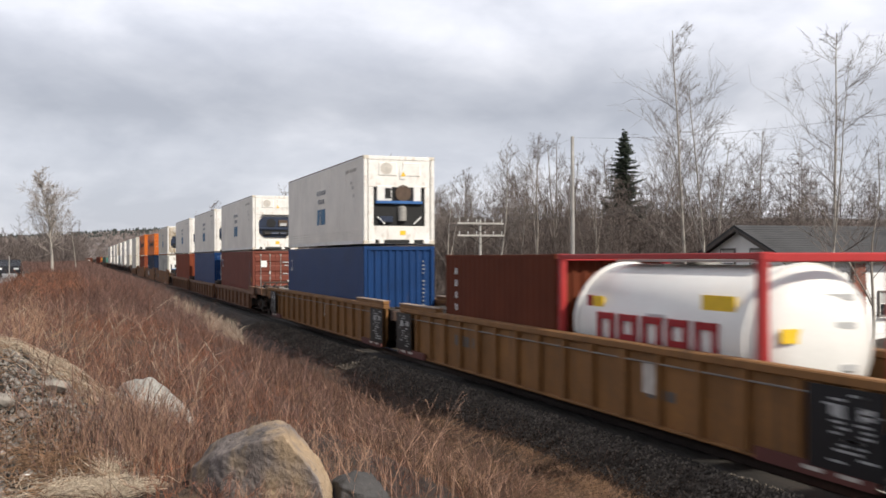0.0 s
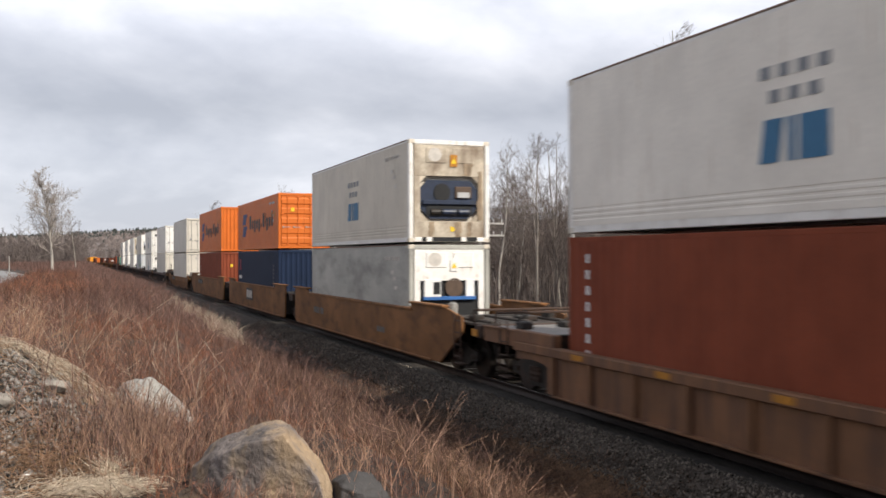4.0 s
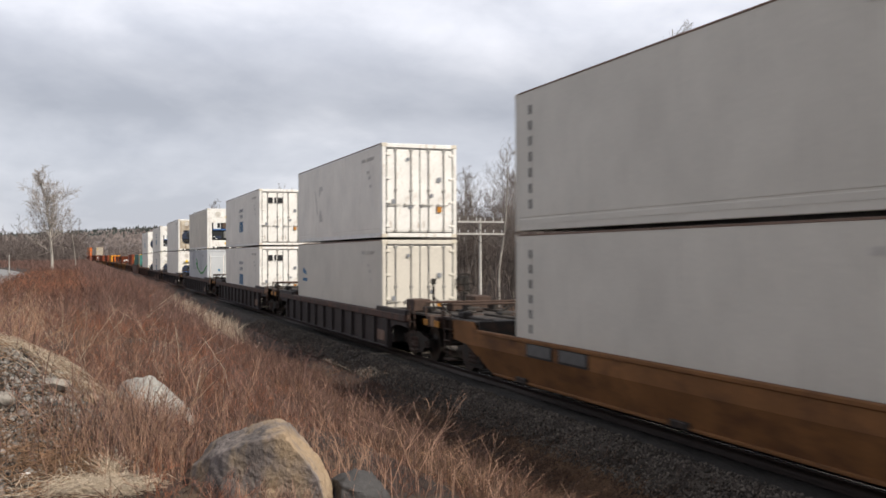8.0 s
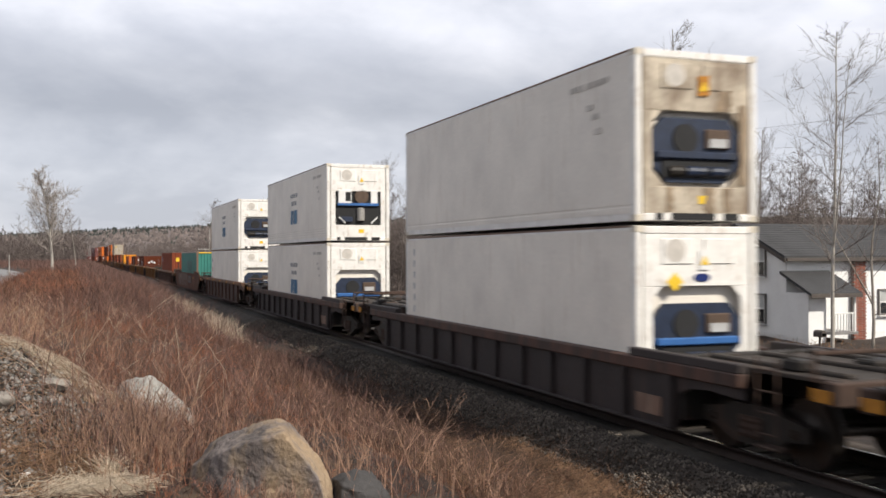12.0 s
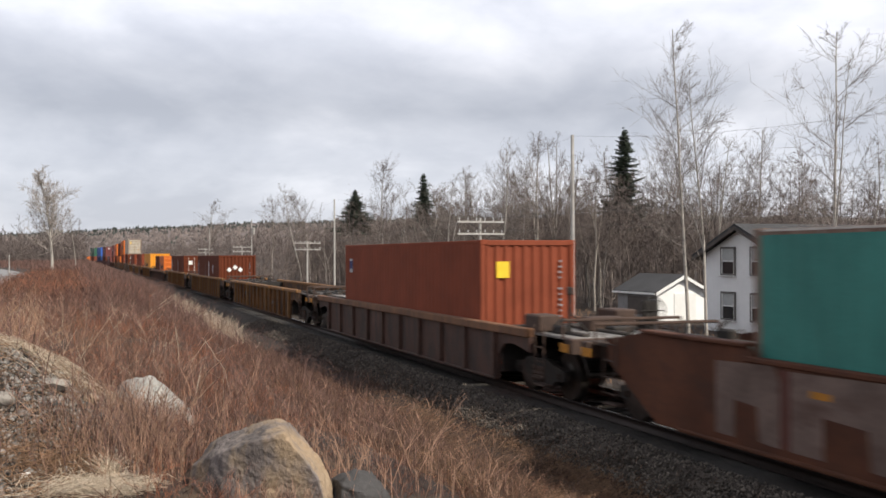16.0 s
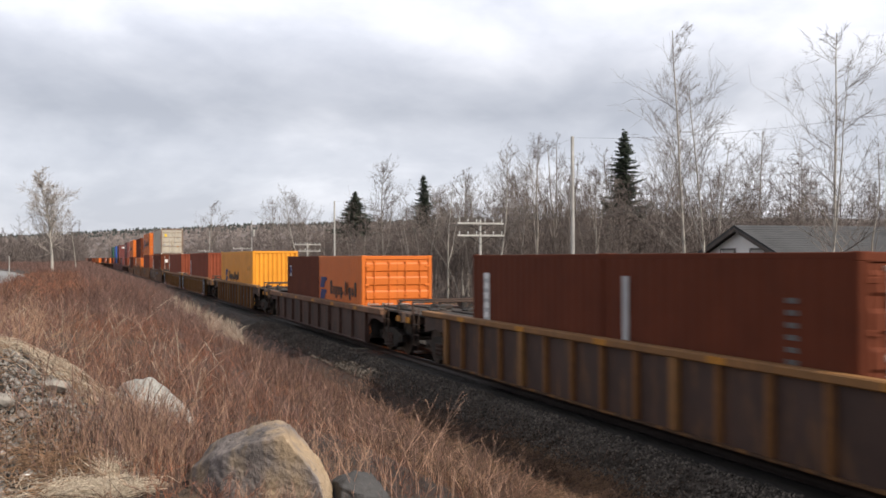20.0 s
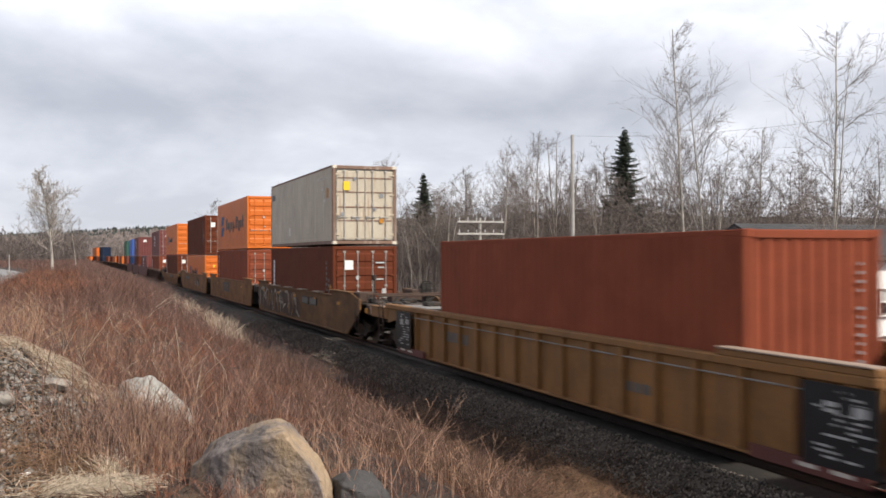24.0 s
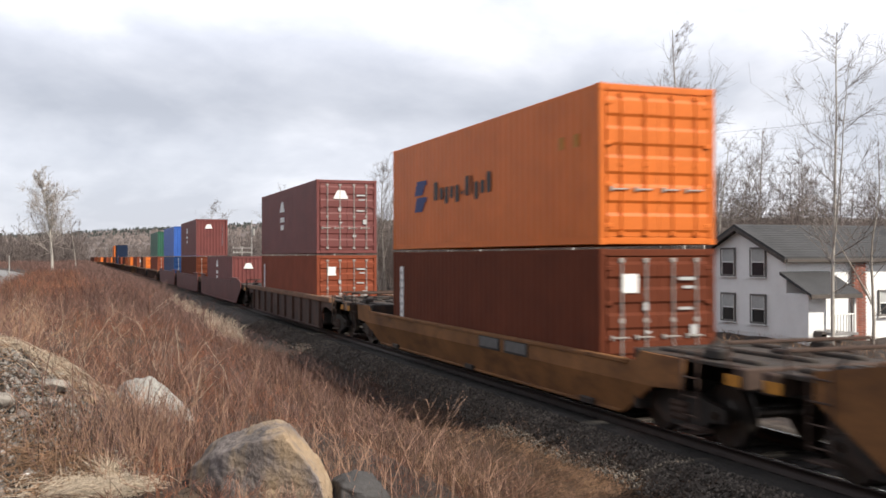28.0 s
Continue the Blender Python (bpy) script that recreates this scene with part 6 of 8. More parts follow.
    v = part("vestibule", bm, SIDING, h, "white boarded porch end")
    bm = bmesh.new()
    clapboards(bm, P0, Y0, G + .4, 1.1, X - .003)
    tagged(part("porch_clapboard", bm, SIDING, h, "lapped white boards of the porch"), kind="stuff")
    bm = bmesh.new()
    prism(bm, [(34.15, 1.05), (Y0 - .02, 1.98), (Y0 - .02, 2.12), (34.15, 1.17)], "x", 19.75, 22.55)
    pr = part("porch_roof", bm, SHINGLE, h, "shingled lean-to porch roof")
    bm = bmesh.new()
    box(bm, (21.15, 34.13, 1.06), (2.82, .06, .18), .01)
    part("fascia", bm, TRIMDARK, pr, "dark porch fascia")
    bm = bmesh.new()
    box(bm, (21.8, 35.3, -.62), (1.45, 1.9, .12), .01)
    part("porch_deck", bm, GREYWOOD, h, "grey porch deck")
    for x in (21.2, 22.4):
        bm = bmesh.new()
        box(bm, (x, 34.45, .2), (.11, .11, 1.75), .01)
        part("porch_post", bm, TRIMWHITE, h, "white porch post")
    bm = bmesh.new()
    box(bm, (21.8, 34.45, .25), (1.3, .07, .07), .01)
    part("hand_rail", bm, TRIMWHITE, h, "white porch rail")
    bal = shared("baluster", TRIMWHITE, lambda bm: box(bm, (0, 0, -.15), (.04, .04, .78)))
    for i in range(7):
        put("baluster", bal, h, (21.32 + i * .16, 34.45, 0))
    bm = bmesh.new()
    box(bm, (21.55, Y0 - .05, .42), (.86, .06, 2.0), .01)
    d = part("door", bm, TRIMDARK, h, "dark entrance door")
    bm = bmesh.new()
    rod(bm, (28.2, 38.2, RZ - .4), (28.2, 38.2, RZ + .25), .08, n=10)
    part("vent_pipe", bm, GALV, h, "grey vent pipe")


def build_shed():
    s = thing("garden_shed", "small white shed with dark roof, its side greyed for shade", "shed", at=pose(0, 0, 0))
    x0, x1, y0, y1, G, E, P = 21.75, 25.15, 49.3, 53.7, -1.4, .72, 1.6
    xm = (x0 + x1) / 2
    bm = bmesh.new()
    prism(bm, [(x0, G), (x1, G), (x1, E), (xm, P), (x0, E)], "y", y0, y1)
    part("wall", bm, SIDING, s, "white front wall")
    # grey boards carry the shade of the wall turned from the sun
    bm = bmesh.new()
    for i in range(14):
        z = G + .1 + i * .145
        prism(bm, [(x0 - .004, z), (x0 - .03, z), (x0 - .012, z + .145), (x0 - .004, z + .145)], "y", y0 + .02, y1)
    tagged(part("cladding", bm, GREYWOOD, s, "side boards greyed for the shaded side"), kind="stuff")
    for sx in (-1, 1):
        bm = bmesh.new()
        xe = xm + sx * ((x1 - x0) / 2 + .25)
        prism(bm, [(xm, P + .01), (xe, E - .12), (xe, E - .02), (xm, P + .12)], "y", y0 - .3, y1 + .2)
        r = part("roof", bm, SHINGLE, s, "dark shingle roof slope")
        bm = bmesh.new()
        prism(bm, [(xm, P - .12), (xe, E - .24), (xe, E - .05), (xm, P + .08)], "y", y0 - .33, y0 - .29)
        part("bargeboard", bm, TRIMWHITE, r, "white bargeboard")
    bm = bmesh.new()
    box(bm, (x0 - .3, (y0 + y1) / 2, E - .14), (.05, y1 - y0 + .45, .12), .01)
    part("fascia", bm, TRIMWHITE, s)
    # flat dark plate in place of a shaded opening in the side wall
    bm = bmesh.new()
    box(bm, (x0 - .035, 51.4, -.15), (.04, 2.2, 1.1), .01)
    part("shutter", bm, TRIMDARK, s, "dark plate for the opening in the side")
    bm = bmesh.new()
    box(bm, (xm + .2, y0 - .02, -.35), (1.5, .05, 1.9), .01)
    part("door", bm, TRIMWHITE, s, "white double door")


def pole(x, y, top, r, arms, label, lean=0.0, group=""):
    g = float(ground_z(x, y)) - .4
    p = thing("utility_pole", label, "pole", group, at=pose(x, y, 0))
    bm = bmesh.new()
    rod(bm, (0, 0, g), (lean, 0, top), r, r * .7, 10)
    part("shaft", bm, POLE, p, "grey weathered timber shaft")
    ends = []
    for dz, w, n in arms:
        bm = bmesh.new()
        box(bm, (lean, -.12, top - dz), (w, .10, .11), .012)
        a = part("crossarm", bm, POLE, p, "timber crossarm")
        pin = shared("insulator", INSUL, lambda bm: [rod(bm, (0, 0, .0), (0, 0, .09), .02, n=6), rod(bm, (0, 0, .09), (0, 0, .2), .045, .03, 8)])
        for i in range(n):
            u = -w / 2 + .12 + i * (w - .24) / (n - 1)
            put("insulator", pin, a, (lean + u, -.12, top - dz + .05))
            ends.append(Vector((x + lean + u, y - .12, top - dz + .24)))
        for sx in (-1, 1):
            bm = bmesh.new()
            rod(bm, (lean + sx * w * .28, -.1, top - dz), (lean, -.1, top - dz - .5), .018, n=5)
            part("brace", bm, STEEL_DARK, p)
    return ends


def wire(a, b, sag, r=.012, name="overhead_wire"):
    bm = bmesh.new()
    n = 14
    pts = [a.lerp(b, i / n) - Vector((0, 0, sag * 4 * (i / n) * (1 - i / n))) for i in range(n + 1)]
    rings = []
    for p in pts:
        rings.append([bm.verts.new(p + Vector((r * math.cos(k * 2.094), 0, r * math.sin(k * 2.094)))) for k in range(3)])
    for u, v in zip(rings, rings[1:]):
        for k in range(3):
            bm.faces.new((u[k], u[(k + 1) % 3], v[(k + 1) % 3], v[k]))
    ob = new(name, mesh_of(bm, WIRE))
    tagged(ob, "thin dark wire sagging between timber poles", "wire", "overhead wires", "structure")


def build_poles():
    tele = [(10.5, 2.0, 5.4), (12.0, 52.7, 5.05), (13.4, 105.1, 4.5), (14.0, 154.6, 4.5), (14.4, 205, 4.5)]
    lines = [pole(x, y, t, .11, [(.25, 2.9, 6), (.95, 2.9, 6)], "grey telegraph pole with two long crossarms and insulators", group="telegraph poles") for x, y, t in tele]
    for a, b in zip(lines, lines[1:]):
        for i in (0, 2, 3, 5, 6, 11):
            wire(a[i], b[i], .45, .004)
    power = [(10.2, -14, 9.0), (12.8, 42.8, 8.75), (15.1, 99.8, 8.75), (16.0, 157.6, 8.75), (16.5, 216, 8.75)]
    tops = []
    for x, y, t in power:
        e = pole(x, y, t, .115, [], "tall pale timber power pole beside the woods", group="power poles")
        tops.append([Vector((x + .12, y, t - .05)), Vector((x + .12, y, t - 1.6)), Vector((x + .12, y, t - 2.3)), Vector((x + .12, y, t - 3.0))])
    for a, b in zip(tops, tops[1:]):
        for p, q in zip(a, b):
            wire(p, q, 2.0 if p.y < 0 else .9, .005)
    bm = bmesh.new()
    rod(bm, (16.25, 157.4, 6.3), (16.25, 157.4, 7.4), .26, n=12)
    tr = new("pole_transformer", mesh_of(bm, GALV, True))
    tagged(tr, "grey can transformer hung on a power pole", "transformer")


build_house()
build_shed()
build_poles()


# ---- the road, its car, boulders and the rubble heap ----
def build_road():
    ys = np.concatenate([np.linspace(-80, 60, 29), np.linspace(64, 300, 60)])
    v, f = [], []
    for y in ys:
        x = float(road_x(y))
        z = [float(ground_z(x + u, y)) for u in (-3.2, 0, 3.2)]
        zz = max(z) + .06
        v += [(x - 3.2, y, zz - .08), (x, y, zz), (x + 3.2, y, zz - .08), (x + 3.2, y, zz - .5), (x - 3.2, y, zz - .5)]
    for i in range(len(ys) - 1):
        for k in range(5):
            f.append((i * 5 + k, i * 5 + (k + 1) % 5, i * 5 + 5 + (k + 1) % 5, i * 5 + 5 + k))
    tagged(soup("road", v, f, ASPHALT), "pale worn two-lane asphalt road", "road", kind="structure")


def build_car():
    c = thing("car", "dark sedan driving on the road behind the scrub", "car")
    bm = bmesh.new()
    prism(bm, [(-2.25, .35), (2.2, .35), (2.25, .75), (1.9, .9), (.9, .98), (.35, 1.40), (-1.0, 1.42), (-1.75, 1.0), (-2.2, .95)], "x", -.86, .86)
    bmesh.ops.bevel(bm, geom=bm.edges[:], offset=.05, segments=2, affect="EDGES")
    part("body", bm, CARPAINT, c, "dark glossy body", True)
    bm = bmesh.new()
    prism(bm, [(-1.6, 1.0), (.8, 1.0), (.33, 1.36), (-.98, 1.38)], "x", -.875, .875)
    part("side_glass", bm, GLASS, c, "dark windows")
    for sx in (-1, 1):
        slab(c, "headlight", (.36, .06, .16), (sx * .6, -2.26, .72), LAMP_LENS, "clear headlight", .02)
        for y in (-1.4, 1.35):
            w = put("wheel", shared("tyre", RUBBER_AND_SHADE, lambda bm: lathe(bm, [(-.1, .2), (-.1, .31), (.1, .31), (.1, .2)], "x", 20)), c, (sx * .78, y, .31), 0, "black tyre")
            put("rim", shared("rim", GALV, lambda bm: lathe(bm, [(-.105, .05), (-.105, .2), (.105, .2), (.105, .05)], "x", 14)), w)
    return c


bm = bmesh.new()
rod(bm, (19.2, 33.0, -1.2), (19.2, 33.0, -.6), .05, n=8)
rod(bm, (19.2, 32.75, -.44), (19.2, 33.25, -.44), .13, n=12)
box(bm, (19.2, 33.0, -.52), (.26, .5, .16))
tagged(new("mailbox", mesh_of(bm, TRIMDARK)), "dark mailbox on a post before the house", "mailbox")
bm = bmesh.new()
rod(bm, (-14.4, 74.0, .6), (-14.4, 74.0, 3.0), .035, n=8)
tagged(new("marker_post", mesh_of(bm, GALV)), "slim grey roadside marker post", "post")
build_road()
ROAD_CAR = build_car()


def boulder(name, at, size, seed, material, label, lean=(0, 0, 0), flat=0.0):
    """A many-faced stone: a fine ball cut by planes and roughened."""
    rs = random.Random(seed)
    bm = bmesh.new()
    bmesh.ops.create_icosphere(bm, subdivisions=5, radius=1.0)
    planes = [(Vector((rs.gauss(0, 1), rs.gauss(0, 1), rs.gauss(0, .8))).normalized(), rs.uniform(.62, .92)) for _ in range(13)]
    for v in bm.verts:
        p = v.co.copy()
        for n, d in planes:
            k = p.dot(n) - d
            if k > 0:
                p -= n * k * .93
        p += p.normalized() * (.05 * noise.noise(p * 2.2 + Vector((seed, 0, 0))) + .022 * noise.noise(p * 7 + Vector((0, seed, 0))) + .010 * noise.noise(p * 19))
        v.co = p
    bm.transform(Euler([radians(a) for a in lean]).to_matrix().to_4x4())
    bm.transform(Matrix.Diagonal((*size, 1)))
    ob = new(name, mesh_of(bm, material, True))
    ob.location = at
    tagged(ob, label, "boulder", "boulders")
    return ob


def faceted(name, at, corners, material, label, seed):
    """A broken stone: the hull of its corners (across, up, away as seen from the track side), split and roughened."""
    bm = bmesh.new()
    c, s = math.cos(radians(20.4)), math.sin(radians(20.4))
    for u, v, w in corners:
        u = u * 1.07
        bm.verts.new((u * c + w * s, -u * s + w * c, v))
    r = bmesh.ops.convex_hull(bm, input=bm.verts[:])
    bmesh.ops.delete(bm, geom=[g for g in r["geom_interior"] if isinstance(g, bmesh.types.BMVert)], context="VERTS")
    bmesh.ops.triangulate(bm, faces=bm.faces[:])
    bmesh.ops.bevel(bm, geom=bm.edges[:], offset=.006, segments=1, affect="EDGES")
    bmesh.ops.triangulate(bm, faces=bm.faces[:])
    for k in range(5):
        long = [e for e in bm.edges if e.calc_length() > .032]
        if long:
            bmesh.ops.subdivide_edges(bm, edges=long, cuts=1)
            bmesh.ops.triangulate(bm, faces=bm.faces[:])
    o = Vector((seed * 3.1, 0, 0))
    for v in bm.verts:
        p = v.co
        n = p.normalized()
        crack = max(0, 1 - abs(noise.noise(Vector((p.x * 2.2, p.y * 2.2, p.z * 3.0)) + o * 2)) * 16)
        step = round(noise.noise(p * 2.6 - o) * 3) / 3      # broken ledges
        v.co = p + n * (.016 * noise.noise(p * 3 + o) + .020 * step + .012 * noise.noise(p * 9 + o) + .008 * noise.noise(p * 24 + o) - .010 * crack)
    ob = new(name, mesh_of(bm, material, False))
    ob.location = at
    return tagged(ob, label, "boulder", "boulders")


faceted("boulder", (-8.66, 7.05, 1.13), [(-.56, -.35, .05), (-.47, .20, .10), (-.30, .41, .12), (-.10, .48, .06), (.10, .55, .04), (.20, .53, .04), (.31, .39, .06), (.41, .26, .06), (.50, .07, .06), (.56, -.35, .06),
                                         (-.20, -.35, -.22), (-.19, .16, -.24), (-.18, .36, -.22), (.08, .47, -.33), (.225, .50, -.36), (.355, .345, -.37), (.450, .20, -.37), (.515, .0, -.36), (.55, -.35, -.33),
                                         (-.45, -.35, .45), (-.25, .3, .42), (.2, .35, .4), (.4, -.35, .4)],
        ROCK_TAN, "large angular tan and grey granite boulder in dead grass", 1)
faceted("boulder", (-9.17, 10.1, 1.43), [(-.40, -.4, .0), (-.38, .06, .05), (-.28, .18, .0), (-.02, .25, .02), (.13, .14, .0), (.23, .03, -.05), (.36, -.13, .0), (.40, -.4, .0), (-.3, -.4, -.3), (-.1, .08, -.26), (.12, -.1, -.32), (.3, -.4, -.3),
                                         (-.2, .1, .3), (.2, -.1, .3), (-.3, -.4, .3), (.3, -.4, .3)], ROCK_GREY, "pale grey granite boulder beside the rubble heap", 2)
faceted("boulder", (-8.02, 6.85, 1.15), [(-.20, -.3, .0), (-.13, .10, .0), (.02, .17, .0), (.14, .12, .05), (.25, -.02, .0), (.27, -.3, .0), (-.05, .08, -.14), (.1, .02, -.16), (-.1, -.3, -.15), (.15, -.3, -.15), (.0, .1, .2), (0, -.3, .2)],
        ROCK_DARK, "small dark stone at the foot of a boulder", 3)


HEAP = (-10.52, 9.1)


def mound_h(px, py):
    """Height of the heap over the turf, about its middle: steep towards the rails and the front."""
    r2 = (px / np.where(px > 0, 1.12, 1.7)) ** 2 + (py / np.where(py < 0, 1.25, 1.9)) ** 2
    return r2, 1.02 * np.exp(-r2 * 1.1) + (.08 * bumps(px, py, 3.1, .7) + .03 * bumps(px, py, 11.0, 1.7)) * np.exp(-r2)


def heap_z(x, y):
    px, py = np.asarray(x) - HEAP[0], np.asarray(y) - HEAP[1]
    g = ground_z(x, y)
    return np.where((np.abs(px) < 2.4) & (np.abs(py) < 2.8), np.maximum(g, g - .10 + mound_h(px, py)[1]), g)


def build_heap():
    """A rubble and gravel heap with dead grass on its crown."""
    cx, cy = HEAP
    n = 90
    g = np.linspace(-1, 1, n)
    gx, gy = np.meshgrid(g * 2.4, g * 2.8)
    r2, h = mound_h(gx, gy)
    z = ground_z(gx + cx, gy + cy) - .10 + h - .25 * np.clip(r2 - 2.0, 0, 1)
    v = np.stack([gx + cx, gy + cy, z], -1).reshape(-1, 3)
    i = (np.arange(n - 1)[:, None] * n + np.arange(n - 1)[None]).ravel()
    ob = soup("earth_mound", v, np.stack([i, i + 1, i + n + 1, i + n], -1), DECAL["heap"], True)
    tagged(ob, "heap of grey gravel and earth with dead grass on top", "mound")
    rng = np.random.default_rng(8)
    m = 15000
    px, py = rng.normal(0, .8, m), rng.normal(-.5, .75, m)
    pz = ground_z(px + cx, py + cy) - .10 + mound_h(px, py)[1]
    size = rng.uniform(.006, .024, m) * np.where(rng.random(m) < .025, 2.2, 1)
    oct_v = np.array([(1, 0, 0), (-1, 0, 0), (0, 1, 0), (0, -1, 0), (0, 0, 1), (0, 0, -1)], float)
    oct_f = np.array([(0, 2, 4), (2, 1, 4), (1, 3, 4), (3, 0, 4), (2, 0, 5), (1, 2, 5), (3, 1, 5), (0, 3, 5)])
    vv = oct_v[None] * size[:, None, None] * rng.uniform(.35, 1.5, (m, 6, 1)) + np.stack([px + cx, py + cy, pz + size * .15], -1)[:, None]
    ff = oct_f[None] + (np.arange(m) * 6)[:, None, None]
    ob = soup("gravel", vv.reshape(-1, 3), ff.reshape(-1, 3), STONE_BIT)
    tagged(ob, "loose grey gravel and stone chips on the heap", "gravel", kind="stuff")


build_heap()


for (x, y, s, seed, mm, lab) in ((-10.06, 8.60, .105, 31, STONE_PALE, "flat pale stone on the rubble heap"), (-10.40, 8.34, .08, 32, STONE_PALE, "pale stone on the rubble heap"),
                                 (-10.22, 7.68, .04, 33, DECAL["white"], "crumpled white scrap on the ground"), (-9.78, 8.75, .08, 35, ROCK_TAN, "small tan stone on the rubble heap")):
    ob = boulder("stone", (x, y, float(heap_z(x, y)) + s * .35), (s * 1.3, s, s * .7), seed, mm, lab)
    ob["category"] = "stone"
    if mm is DECAL["white"]:
        ob.name, ob["category"], ob["group"] = "scrap", "litter", "litter"


# ---- plants ----
def tubes(p0, p1, r0, r1, n=3):
    """Tapered tubes for many limbs at once: vertices and quads."""
    p0, p1 = np.asarray(p0, float), np.asarray(p1, float)
    d = p1 - p0
    d /= np.linalg.norm(d, axis=1, keepdims=True) + 1e-9
    ref = np.where(np.abs(d[:, 2:3]) > .9, np.array([[1., 0, 0]]), np.array([[0, 0, 1.]]))
    u = np.cross(d, ref)
    u /= np.linalg.norm(u, axis=1, keepdims=True) + 1e-9
    w = np.cross(d, u)
    a = np.arange(n) * 2 * np.pi / n
    ring = np.cos(a)[None, :, None] * u[:, None] + np.sin(a)[None, :, None] * w[:, None]
    v = np.concatenate([p0[:, None] + ring * np.asarray(r0)[:, None, None], p1[:, None] + ring * np.asarray(r1)[:, None, None]], 1)
    k = np.arange(n)
    q = np.stack([k, (k + 1) % n, n + (k + 1) % n, n + k], -1)
    f = q[None] + (np.arange(len(p0)) * 2 * n)[:, None, None]
    return v.reshape(-1, 3), f.reshape(-1, 4)


def ribbons(p0, p1, r0, r1, rng):
    """Flat tapered blades for thin stems and twigs, turned at random."""
    p0, p1 = np.asarray(p0, float), np.asarray(p1, float)
    d = p1 - p0
    a = rng.uniform(-1.2, 1.2, len(p0))
    side = np.cross(d, np.stack([np.sin(a), np.cos(a), 0 * a], -1))
    side /= np.linalg.norm(side, axis=1, keepdims=True) + 1e-9
    r0, r1 = np.asarray(r0)[:, None], np.asarray(r1)[:, None]
    v = np.stack([p0 - side * r0, p0 + side * r0, p1 + side * r1, p1 - side * r1], 1)
    return v.reshape(-1, 3), np.arange(len(p0) * 4).reshape(-1, 4)


def limb(rng, base, way, length, r, steps, wander, lift):
    """A bent limb as segments."""
    out, p, d = [], np.array(base, float), np.array(way, float)
    for i in range(steps):
        d = d + rng.normal(0, wander, 3) + np.array([0, 0, lift])
        d /= np.linalg.norm(d)
        q = p + d * length / steps
        a, b = r * (1 - i / steps * .82), r * (1 - (i + 1) / steps * .82)
        out.append((p, q, a, b))
        p = q
    return out


def grow(seed, height, r, boughs=20, twigs=5, fine=4, first=.3, spread=.55, lift=.12, crooked=.05, reach=.42, fork=0, messy=.55):
    """A bare tree: trunk segments and branch segments, standing at the origin."""
    rng = np.random.default_rng(seed)
    trunk = limb(rng, (0, 0, 0), (rng.normal(0, .03), rng.normal(0, .03), 1), height, r, 12, crooked, .03)
    for k in range(fork):
        i = int(rng.integers(2, 6))
        p = trunk[i][1]
        an = rng.uniform(0, 6.28)
        trunk = trunk + limb(rng, p, (math.cos(an) * .4, math.sin(an) * .4, 1), (height - p[2]) * rng.uniform(.75, .95), trunk[i][3] * .7, 9, crooked, .05)
    stems = trunk
    branch = []
    for b in range(boughs):
        f = first + (1 - first) * (b + rng.random()) / boughs
        cand = [s for s in stems if s[0][2] <= f * height <= s[1][2]] or [stems[-1]]
        s = cand[int(rng.integers(len(cand)))]
        k = rng.random()
        p = s[0] + (s[1] - s[0]) * k
        an = rng.uniform(0, 6.28)
        ln = height * reach * (1.05 - f) ** .7 * rng.uniform(.55, 1.1)
        way = np.array([math.cos(an) * spread, math.sin(an) * spread, rng.uniform(.35, .9)])
        bough = limb(rng, p, way / np.linalg.norm(way), ln, max(.008, s[2] * .36), 4, .12, lift)
        branch += bough
        for t in range(twigs):
            sg = bough[int(rng.integers(0, 4))]
            q = sg[0] + (sg[1] - sg[0]) * rng.random()
            dw = (sg[1] - sg[0]) / np.linalg.norm(sg[1] - sg[0]) + rng.normal(0, messy, 3) + np.array([0, 0, .15])
            tw = limb(rng, q, dw / np.linalg.norm(dw), ln * rng.uniform(.25, .55), max(.005, sg[2] * .45), 2, .16, .1)
            branch += tw
            for z in range(fine):
                s2 = tw[int(rng.integers(0, 2))]
                q2 = s2[0] + (s2[1] - s2[0]) * rng.random()
                d2 = (s2[1] - s2[0]) / np.linalg.norm(s2[1] - s2[0]) + rng.normal(0, messy + .05, 3)
                branch += limb(rng, q2, d2 / np.linalg.norm(d2), ln * rng.uniform(.12, .3), .006, 1, .1, 0)
    return trunk, branch


def seg_mesh(segs, n, thick=1.0, least=0.0):
    p0, p1 = np.array([s[0] for s in segs]), np.array([s[1] for s in segs])
    r0, r1 = np.array([max(s[2] * thick, least) for s in segs]), np.array([max(s[3] * thick, least * .7) for s in segs])
    return tubes(p0, p1, r0, r1, n)


def plant_tree(x, y, top, seed, label, bark=None, sink=.15, least=.0045, r=None, crown=None, **kw):
    g = float(ground_z(x, y)) - sink
    h = top - g
    t = thing("tree", label, "tree", "bare trees", at=pose(x, y, g))
    trunk, branch = grow(seed, h, r or h * .0085, **kw)
    k = h / max(s[1][2] for s in trunk + branch)
    trunk, branch = [[(a * k, b * k, q, w) for a, b, q, w in part_of] for part_of in (trunk, branch)]
    v, f = seg_mesh(trunk, 7)
    o = soup("trunk", v, f, bark or BARK, True)
    o.parent = t
    v, f = seg_mesh(branch, 3, least=least)
    o = soup("crown", v, f, crown or (TWIG_PALE if bark is BIRCH else TWIG))
    o.parent = t
    return t


